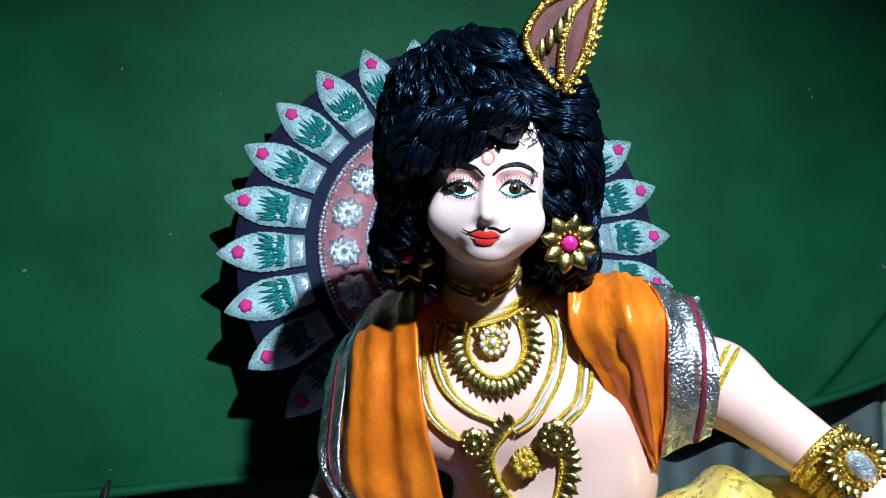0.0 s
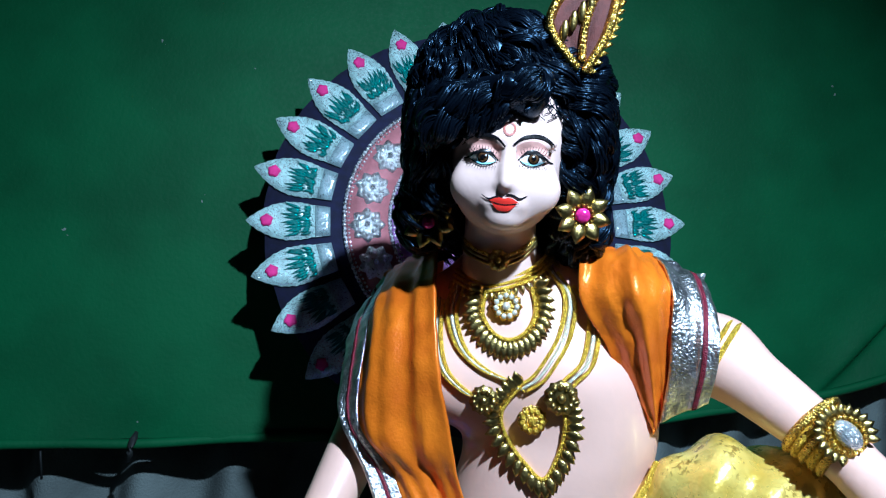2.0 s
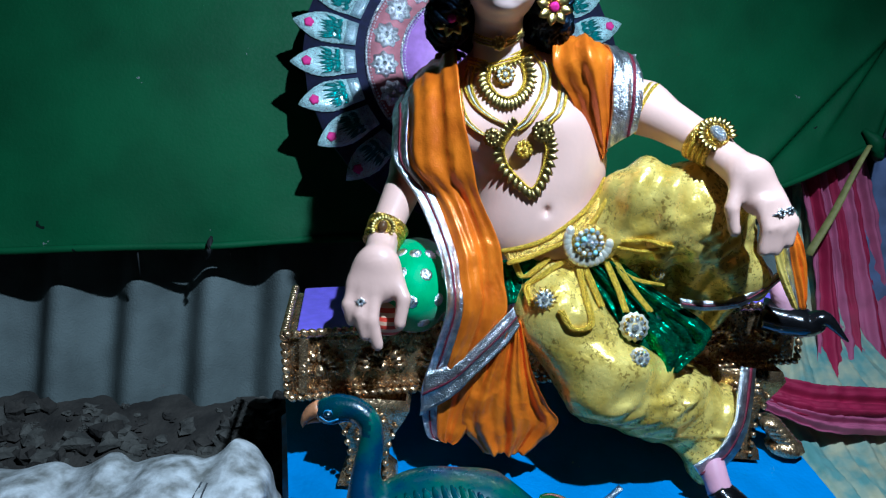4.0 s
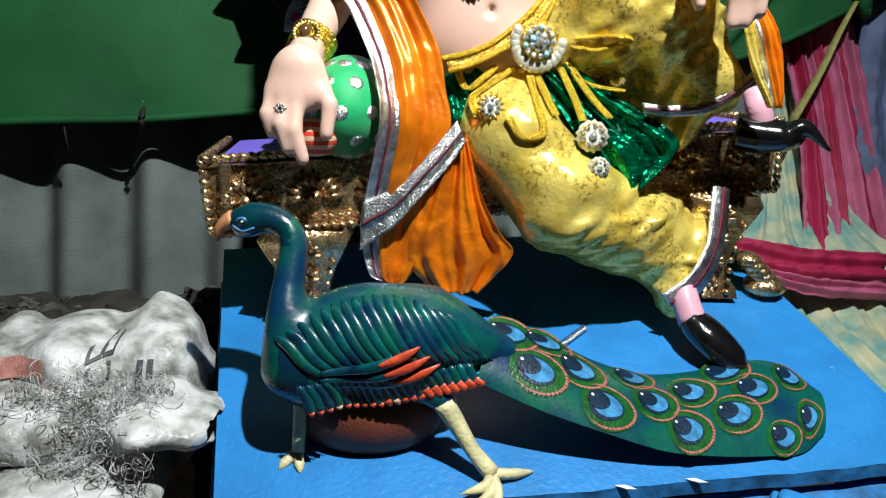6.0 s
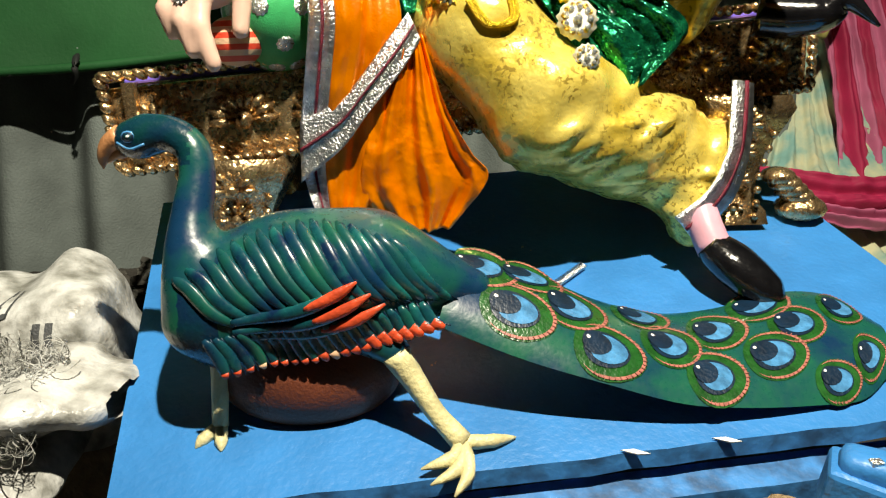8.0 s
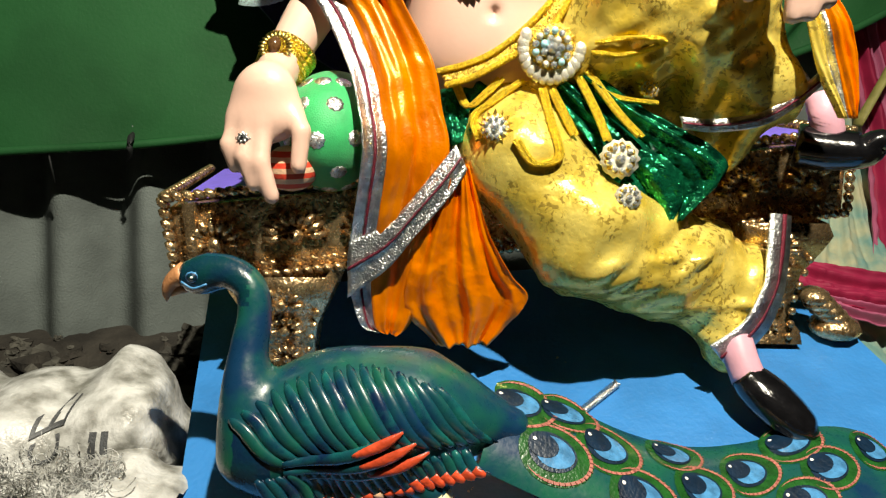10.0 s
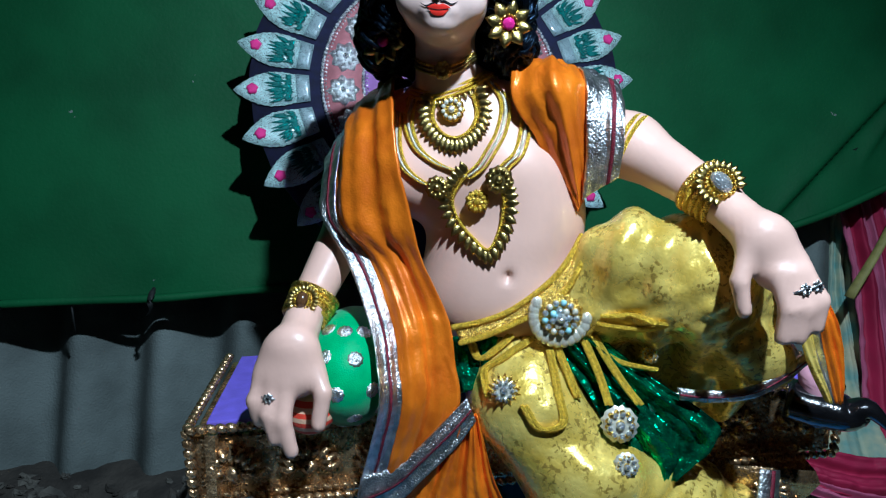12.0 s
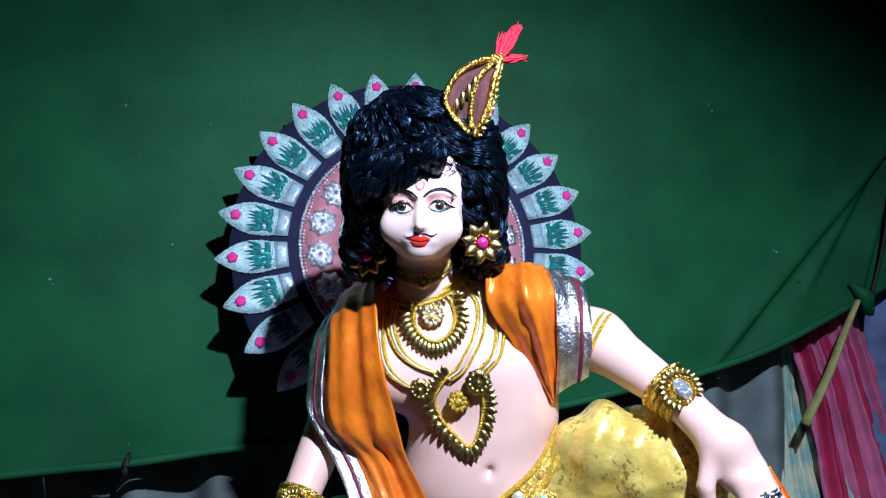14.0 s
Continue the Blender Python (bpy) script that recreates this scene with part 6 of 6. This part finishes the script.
def build_belt():
    t = thing("belt", (0.18, 0.56, 0.64), "gold foil belt with jewelled buckle, pearl flowers and hanging cords", "belt")
    low = [(0.0862, 0.5350, 0.6325), (0.1133, 0.5400, 0.6407), (0.1404, 0.5420, 0.6542), (0.1732, 0.5450, 0.6729), (0.1968, 0.5500, 0.6960), (0.2119, 0.5600, 0.7246), (0.2225, 0.5750, 0.7416)]
    up = [(0.0768, 0.5450, 0.6461), (0.1073, 0.5480, 0.6535), (0.1346, 0.5500, 0.6653), (0.1616, 0.5530, 0.6853), (0.1854, 0.5580, 0.7085), (0.2009, 0.5680, 0.7303), (0.2109, 0.5800, 0.7476)]
    part("band", cloth(list(zip(up, low)), 0, 1, 8, 40, 0.0008, 4, 0.004), GOLD, t, "gold foil band")
    for e in (up, low):
        b = Build()
        for q in spline(e, 56):
            b.add(*ball(q + V((0, -0.003, 0)), 0.0036, 4, 6), GOLD_YELLOW)
        part("bead_edge", b, None, t, "gold bead edge")
    c = V((0.1900, 0.5370, 0.6675))
    b = Build()
    b.add(*plate(circle(0.024, 30, 0.0015, 15), 0.003, Matrix.Translation(c), 0.004), GOLD)
    buckle = part("buckle", b, None, t, "round gold buckle set with clear and coloured stones")
    for r, n, s in ((0.0085, 7, 0.0042), (0.0165, 13, 0.0038)):
        for k in range(n):
            a = 2 * math.pi * k / n
            part("stone", ball(c + V((r * math.cos(a), -0.006, r * math.sin(a))), s, 4, 6), (GEM, PEARL, GEM, CYAN)[k % 4], buckle)
    part("stone", ball(c + V((0, -0.008, 0)), 0.006, 5, 8), GEM, buckle, "large clear centre stone")
    for k in range(15):
        a = radians(-115 + 200 * k / 14)
        b = Build()
        p = c + V((0.028 * math.sin(a), 0.001, -0.028 * math.cos(a)))
        b.add(*ball(p, (0.0066, 0.004, 0.0085), 5, 8), PEARL)
        part("pearl_petal", b, None, t, "cream pearl petal")
    for px, r, ln in (((0.1346, 0.5456, 0.5924), 0.0185, GOLD), ((0.2577, 0.5106, 0.5613), 0.024, PEARL), ((0.2638, 0.5021, 0.5267), 0.016, PEARL), ((0.2900, 0.5584, 0.6268), 0.012, GOLD)):
        px = proud(px, 0.006)
        b = Build()
        if ln is GOLD:
            flower(b, V(px), r, None, ln, GEM, 14, face=(0, -1, 0.25))
        else:
            bead_flower(b, V(px), r * 0.8, PEARL, GOLD, 13, (0, -1, 0.25))
        bead_flower(b, V(px) + V((0, -0.003, 0)), r * 0.72, PEARL, GEM if r > 0.015 else GOLD, 9, (0, -1, 0.25))
        part("hanging_flower", b, None, t, "pearl and gold foil flower")
    cords = [[(0.0945, 0.5509, 0.6318), (0.1068, 0.5445, 0.6111), (0.1251, 0.5433, 0.6240), (0.1405, 0.5498, 0.6384)],
             [(0.1191, 0.5325, 0.5793), (0.1129, 0.5370, 0.6003), (0.1311, 0.5388, 0.6157), (0.1616, 0.5468, 0.6360)],
             [(0.2188, 0.5469, 0.6393), (0.2361, 0.5331, 0.6052), (0.2466, 0.5186, 0.5781)],
             [(0.2277, 0.5476, 0.6454), (0.2561, 0.5297, 0.6061), (0.2780, 0.5161, 0.5821)],
             [(0.2308, 0.5530, 0.6628), (0.2612, 0.5404, 0.6600), (0.2933, 0.5429, 0.6704), (0.2674, 0.5459, 0.6759), (0.2335, 0.5532, 0.6719)],
             [(0.2292, 0.5527, 0.6321), (0.2576, 0.5399, 0.6193), (0.2959, 0.5378, 0.6137)],
             [(0.1551, 0.5258, 0.5815), (0.1730, 0.5172, 0.5590), (0.1970, 0.5194, 0.5649), (0.1906, 0.5241, 0.5947), (0.1821, 0.5386, 0.6284)],
             [(0.1886, 0.5442, 0.6335), (0.2028, 0.5303, 0.6056), (0.2143, 0.5210, 0.5833)]]
    for q in cords:
        b = Build()
        line = [proud(p) for p in spline(q, 26)]
        for off in (-0.0022, 0.0022):
            b.add(*tube([p + V((off, 0, 0)) for p in line], 0.0026, 6), GOLD_YELLOW)
        part("cord", b, None, t, "yellow gold cord")


build_belt()


# ---- peacock ----
def pk_f(X):
    body = smin(0.03, ell(X, (0.012, 0.352, 0.348), (0.092, 0.056, 0.058), -6), cap(X, (0.06, 0.362, 0.352), (0.138, 0.366, 0.330), 0.044, 0.018))
    belly = ell(X, (-0.005, 0.356, 0.262), (0.082, 0.050, 0.050))
    breast = ell(X, (-0.064, 0.328, 0.325), (0.034, 0.036, 0.045))
    d = smin(0.012, smin(0.03, body, breast), belly)
    neck = [(-0.084, 0.322, 0.325), (-0.086, 0.328, 0.370), (-0.086, 0.346, 0.405), (-0.083, 0.360, 0.434), (-0.087, 0.368, 0.456), (-0.104, 0.373, 0.468), (-0.124, 0.375, 0.469)]
    rr = [0.027, 0.0205, 0.0165, 0.0145, 0.0140, 0.0145, 0.0165]
    p = spline(neck, 25)
    rs = np.interp(np.linspace(0, 1, 25), np.linspace(0, 1, 7), rr)
    n = None
    for i in range(24):
        c = cap(X, tuple(p[i]), tuple(p[i + 1]), rs[i], rs[i + 1])
        n = c if n is None else np.minimum(n, c)
    n = smin(0.006, n, ell(X, (-0.134, 0.374, 0.465), (0.020, 0.0155, 0.0165)))
    return smin(0.016, d, n)


def tail_edges():
    top = [(0.1247, 0.3950, 0.3524), (0.1908, 0.4050, 0.3307), (0.2527, 0.4100, 0.3008), (0.3131, 0.4250, 0.2788), (0.3750, 0.4400, 0.2757), (0.4468, 0.4600, 0.2837), (0.4993, 0.4600, 0.2788), (0.5268, 0.4250, 0.2627)]
    bot = [(0.1099, 0.3250, 0.3134), (0.1787, 0.3150, 0.2871), (0.2424, 0.3100, 0.2673), (0.3077, 0.3100, 0.2473), (0.3641, 0.3150, 0.2396), (0.4237, 0.3250, 0.2349), (0.4679, 0.3350, 0.2339), (0.5035, 0.3600, 0.2439)]
    return top, bot


T_TOP, T_BOT = tail_edges()
NT = 60
T_A, T_B = spline(T_TOP, NT), spline(T_BOT, NT)


def tail_p(u, v, lift=0.0):
    """A point of the tail's upper face: u along it, v from its back edge to its front edge."""
    s = min(max(u, 0), 1) * (NT - 1)
    i = min(int(s), NT - 2)
    a, b = T_A[i].lerp(T_A[i + 1], s - i), T_B[i].lerp(T_B[i + 1], s - i)
    w = b - a
    al = (T_A[i + 1] - T_A[i]) + (T_B[i + 1] - T_B[i])
    n = w.cross(al).normalized()
    n = n if n.z > 0 else -n
    return a + w * v + n * (0.012 * math.sin(math.pi * min(max(v, 0), 1)) ** 0.7 + lift)


def rib(pts, rs, depth, sides=10):
    """A low rounded ridge lying on a front face."""
    pts = [V(p) for p in pts]
    vs = []
    for i, p in enumerate(pts):
        d = pts[min(i + 1, len(pts) - 1)] - pts[max(i - 1, 0)]
        lat = V((-d.z, 0, d.x))
        lat = lat.normalized() if lat.length > 1e-9 else V((1, 0, 0))
        out = d.cross(lat)
        out = out.normalized() * (1 if out.y < 0 else -1)
        for k in range(sides):
            a = 2 * math.pi * k / sides
            vs.append(p + lat * rs[i] * math.cos(a) + out * rs[i] * depth * math.sin(a))
    return vs, grid_faces(len(pts), sides, True) + [tuple(range(sides))[::-1], tuple((len(pts) - 1) * sides + k for k in range(sides))]


def rest_z(y):
    """Height under the claws, before the bird is set on the platform."""
    return 0.208 + 0.29 * (y - 0.28)


def build_peacock():
    b = Build()
    v, f = skin_grid(pk_f, (-0.17, 0.26, 0.21), (0.20, 0.44, 0.52), 0.0034)
    groups = {PK_GREEN: [], PK_BLUE: [], PK_BROWN: []}
    for q in f:
        x, y, z = (sum(v[i][k] for i in q) / 4 for k in range(3))
        if z < 0.290 and x > -0.10:
            m = PK_BROWN
        elif (x < -0.055 and 0.29 < z < 0.37 + 0.01 * math.sin(90 * x) and y > 0.0 and x > -0.088) or (x < -0.085 and z > 0.445 and y < 0.371):
            m = PK_BLUE
        else:
            m = PK_GREEN
        groups[m].append(q)
    o = len(b.v)
    b.v += v
    for m, fs in groups.items():
        s = b.slot(m)
        b.f += [tuple(i + o for i in q) for q in fs]
        b.i += [s] * len(fs)
    fr = pk_f

    def lay(pts, n, lift=0.001):
        return on_front(fr, flat_spline(pts, n), lift, y0=0.25, y1=0.46)
    # ridged feathers over the back, then long red ones, then the fringe
    for k in range(17):
        u = k / 16
        x = -0.072 + 0.165 * u
        zt = 0.345 + 0.058 * math.sin(math.pi * (0.12 + 0.62 * u))
        zb = 0.330 + 0.014 * math.sin(math.pi * u)
        pts = [(x - 0.018, zt), (x - 0.004, (zt * 2 + zb) / 3 + 0.004), (x + 0.012, (zt + 2 * zb) / 3), (x + 0.030, zb)]
        b.add(*rib(lay(pts, 14), [0.002, 0.0042, 0.0052, 0.0058, 0.006, 0.0062, 0.0062, 0.006, 0.0058, 0.0055, 0.005, 0.0044, 0.0034, 0.001], 0.55), PK_TEAL if k % 3 == 1 else PK_GREEN)
        pts2 = [(a + 0.0048, c - 0.001) for a, c in pts]
        b.add(*tube(lay(pts2, 14, 0.0012), 0.0008, 4), PK_DARK)
    for k, (pts, m) in enumerate((([(-0.045, 0.333), (-0.005, 0.338), (0.03, 0.350), (0.052, 0.362)], PK_GREEN), ([(-0.045, 0.325), (0.0, 0.328), (0.035, 0.338), (0.062, 0.352)], PK_GREEN), ([(-0.04, 0.318), (0.005, 0.320), (0.042, 0.328), (0.072, 0.342)], PK_GREEN))):
        p = lay(pts, 26, 0.003)
        b.add(*rib(p, [0.0052 * math.sin(math.pi * (0.15 + 0.8 * i / 25)) + 0.0006 for i in range(26)], 0.6), PK_TEAL)
        b.add(*rib([q + V((0, -0.0022, 0.0006)) for q in p[12:]], [0.0042 * math.sin(math.pi * (0.12 + 0.85 * i / 13)) + 0.0006 for i in range(14)], 0.6), PK_RED)
    for k in range(21):
        u = k / 20
        x = -0.062 + 0.165 * u
        z = 0.322 + 0.018 * u * u + 0.004 * math.sin(math.pi * u)
        L = 0.026 + 0.013 * math.sin(math.pi * (0.15 + 0.75 * u))
        pts = [(x - 0.004, z), (x + 0.004, z - L * 0.5), (x + 0.010 + 0.004 * u, z - L + 0.012 * u)]
        yb = front(fr, [q[0] for q in pts], [max(q[1], 0.306) for q in pts], y0=0.25, y1=0.46)
        p = spline([V((q[0], min(yy, 0.315) - 0.004 - 0.003 * i, q[1])) for i, (q, yy) in enumerate(zip(pts, yb))], 9)
        b.add(*rib(p, [0.002, 0.004, 0.0048, 0.0052, 0.0054, 0.0054, 0.0051, 0.0042, 0.0016], 0.55), PK_TEAL if k % 3 else PK_GREEN)
        first = 7 if k < 9 else 6 if k < 14 else 4
        b.add(*rib([q + V((0, -0.0012, -0.0004)) for q in p[first:]], [0.0048, 0.0046, 0.0044, 0.0038, 0.0018][first - 4:], 0.55), STRIPE_PALE if k in (3, 10) else PK_RED)
        b.add(*tube([q + V((0.0045, 0.001, 0)) for q in p], 0.0007, 4), PK_DARK)
    # head
    e = V((-0.134, 0.3588, 0.4685))
    for r, m, k in ((0.0052, PK_SKY, 0.0), (0.0042, PK_DARK, 0.0008), (0.0028, PK_BLUE, 0.0016), (0.0012, WHITE, 0.0026)):
        b.add(*ball(e + V((0.0006 if m is WHITE else 0, -k, 0.0006 if m is WHITE else 0)), (r * 1.25, 0.0016, r), 5, 10), m)
    b.add(*tube(spline([e + V((-0.010, -0.0004, -0.004)), e + V((0.0, -0.0012, -0.0095)), e + V((0.012, 0.0002, -0.006))], 9), 0.0011, 5), PK_SKY)
    b.add(*tube(spline([(-0.146, 0.373, 0.468), (-0.158, 0.373, 0.461), (-0.165, 0.373, 0.450), (-0.1665, 0.373, 0.441)], 10), [0.0105, 0.0098, 0.009, 0.008, 0.007, 0.006, 0.0048, 0.0035, 0.002, 0.0005], 9), BEAK)
    b.add(*tube(spline([(-0.146, 0.373, 0.456), (-0.155, 0.373, 0.452), (-0.1615, 0.373, 0.446)], 6), [0.006, 0.0055, 0.0045, 0.0035, 0.002, 0.0005], 7), BEAK)
    # tail
    nv = 14
    vs = []
    for i in range(NT):
        for j in range(nv):
            vs.append(tail_p(i / (NT - 1), j / (nv - 1)))
    low = []
    for i in range(NT):
        u = i / (NT - 1)
        for j in range(nv):
            q = tail_p(u, 0.12 + 0.72 * j / (nv - 1))
            g = rest_z(q.y) + 0.0005
            low.append(V((q.x, q.y, max(g, q.z - 0.016 - 0.012 * math.sin(math.pi * j / (nv - 1)) - 0.03 * max(0, u - 0.55)))))
    N = NT * nv
    b.add(vs, [q[::-1] for q in grid_faces(NT, nv)], PK_GREEN)
    rim = [j for j in range(nv)] + [i * nv + nv - 1 for i in range(1, NT)] + [(NT - 1) * nv + j for j in range(nv - 2, -1, -1)] + [i * nv for i in range(NT - 2, 0, -1)]
    b.add(vs + low, [tuple(N + k for k in q) for q in grid_faces(NT, nv)] + [(rim[k], N + rim[k], N + rim[(k + 1) % len(rim)], rim[(k + 1) % len(rim)]) for k in range(len(rim))], PK_BLUE)
    spots = [(0.040, 0.164), (0.130, 0.125), (0.110, 0.609), (0.214, 0.364), (0.367, 0.182), (0.280, 0.729), (0.414, 0.514), (0.534, 0.350), (0.646, 0.130), (0.709, 0.396), (0.639, 0.639), (0.499, 0.790), (0.847, 0.213), (0.900, 0.713), (0.774, 0.865)]
    for n, (u, w) in enumerate(spots):
        su, sv = 0.056, 0.250
        wid = (tail_p(u, 1) - tail_p(u, 0)).length
        sv = min(0.34, 0.0215 / wid)
        if n == len(spots) - 1 or n == 1 or n == 4:
            sv *= 0.8

        def oval(au, av, du, dv, lift, m, n2=22, ring=0.0):
            pts = []
            steps = 4
            for i in range(steps + 1):
                r = ring + (1 - ring) * i / steps
                for q in range(n2):
                    a = 2 * math.pi * q / n2
                    egg = 1 + 0.15 * math.cos(a)
                    pts.append(tail_p(u + du + au * r * math.cos(a) * egg, w + dv + av * r * math.sin(a), lift))
            b.add(pts, [f4[::-1] for f4 in grid_faces(steps + 1, n2, True)], m)
        oval(su * 1.25, sv * 1.3, 0.004, 0, 0.0006, PK_LEAF)
        arc = []
        for r in (0.91, 0.95, 1.0):
            for q in range(25):
                a = -2.35 + 4.7 * q / 24
                thin = 1 - (1 - r) * min(1.0, 3.0 * (1 - abs(a) / 2.36))
                arc.append(tail_p(u + 0.006 + su * 1.18 * thin * math.cos(a) * (1 + 0.15 * math.cos(a)), w + sv * 1.22 * thin * math.sin(a), 0.0011))
        b.add(arc, [f4[::-1] for f4 in grid_faces(3, 25)], PK_SALMON)
        oval(su * 0.80, sv * 0.82, 0.0, 0, 0.0014, PK_DARK)
        oval(su * 0.66, sv * 0.66, 0.004, 0, 0.0019, PK_SKY)
        oval(su * 0.50, sv * 0.55, -0.0165, -0.03, 0.0024, PK_DARK)
        # small highlight on the eye spot, put in as white colour
        oval(su * 0.07, sv * 0.09, -0.030, -0.06, 0.003, WHITE, 8)
        for k in range(26):
            a = -1.9 + 3.8 * k / 25
            p0 = tail_p(u + 0.006 + su * 1.08 * math.cos(a) * (1 + 0.15 * math.cos(a)), w + sv * 1.12 * math.sin(a), 0.0016)
            p1 = tail_p(u + 0.006 + su * 1.20 * math.cos(a) * (1 + 0.15 * math.cos(a)), w + sv * 1.24 * math.sin(a), 0.0016)
            b.add(*tube([p0, p1], 0.0005, 3), PK_SALMON)
    # legs and claws
    def leg(pts, rs, claw, n_t):
        b.add(*tube(spline(pts, 14), list(np.interp(np.linspace(0, 1, 14), np.linspace(0, 1, len(rs)), rs)), 9), PK_CLAW)
        for q in claw:
            b.add(*tube(spline(q, 8), [0.0065, 0.006, 0.0062, 0.0055, 0.0058, 0.0045, 0.003, 0.0008], 7), PK_CLAW)
    zc = rest_z(0.29) + 0.008
    foot = V((0.128, 0.292, zc + 0.008))
    b.add(*tube(spline([(0.052, 0.325, 0.310), (0.068, 0.318, 0.302), (0.080, 0.312, 0.293)], 6), [0.020, 0.019, 0.017, 0.015, 0.013, 0.012], 10), PK_GREEN)
    leg([(0.076, 0.313, 0.296), (0.092, 0.307, 0.272), (0.108, 0.300, 0.248), foot], [0.0125, 0.0095, 0.008, 0.0095],
        [[foot, (0.150, 0.296, zc + 0.006), (0.172, 0.304, zc + 0.004)], [foot, (0.120, 0.276, zc + 0.004), (0.096, 0.268, zc)], [foot, (0.126, 0.270, zc), (0.104, 0.254, zc - 0.004)], [foot, (0.133, 0.268, zc - 0.002), (0.122, 0.248, zc - 0.010)]], 4)
    f2 = V((-0.076, 0.318, rest_z(0.318) + 0.010))
    leg([(-0.073, 0.335, 0.300), (-0.074, 0.328, 0.272), (-0.075, 0.322, 0.25), f2], [0.010, 0.008, 0.007, 0.007], [[f2, (-0.072, 0.306, f2.z - 0.006), (-0.069, 0.296, f2.z - 0.010)], [f2, (-0.087, 0.308, f2.z - 0.006), (-0.092, 0.300, f2.z - 0.010)]], 2)
    ob = b.link("peacock_statue")
    ob.location = (0.011, 0.012, 0.010)
    tagged(ob, "painted clay peacock with eyed blue green tail on the platform", "peacock statue")


build_peacock()
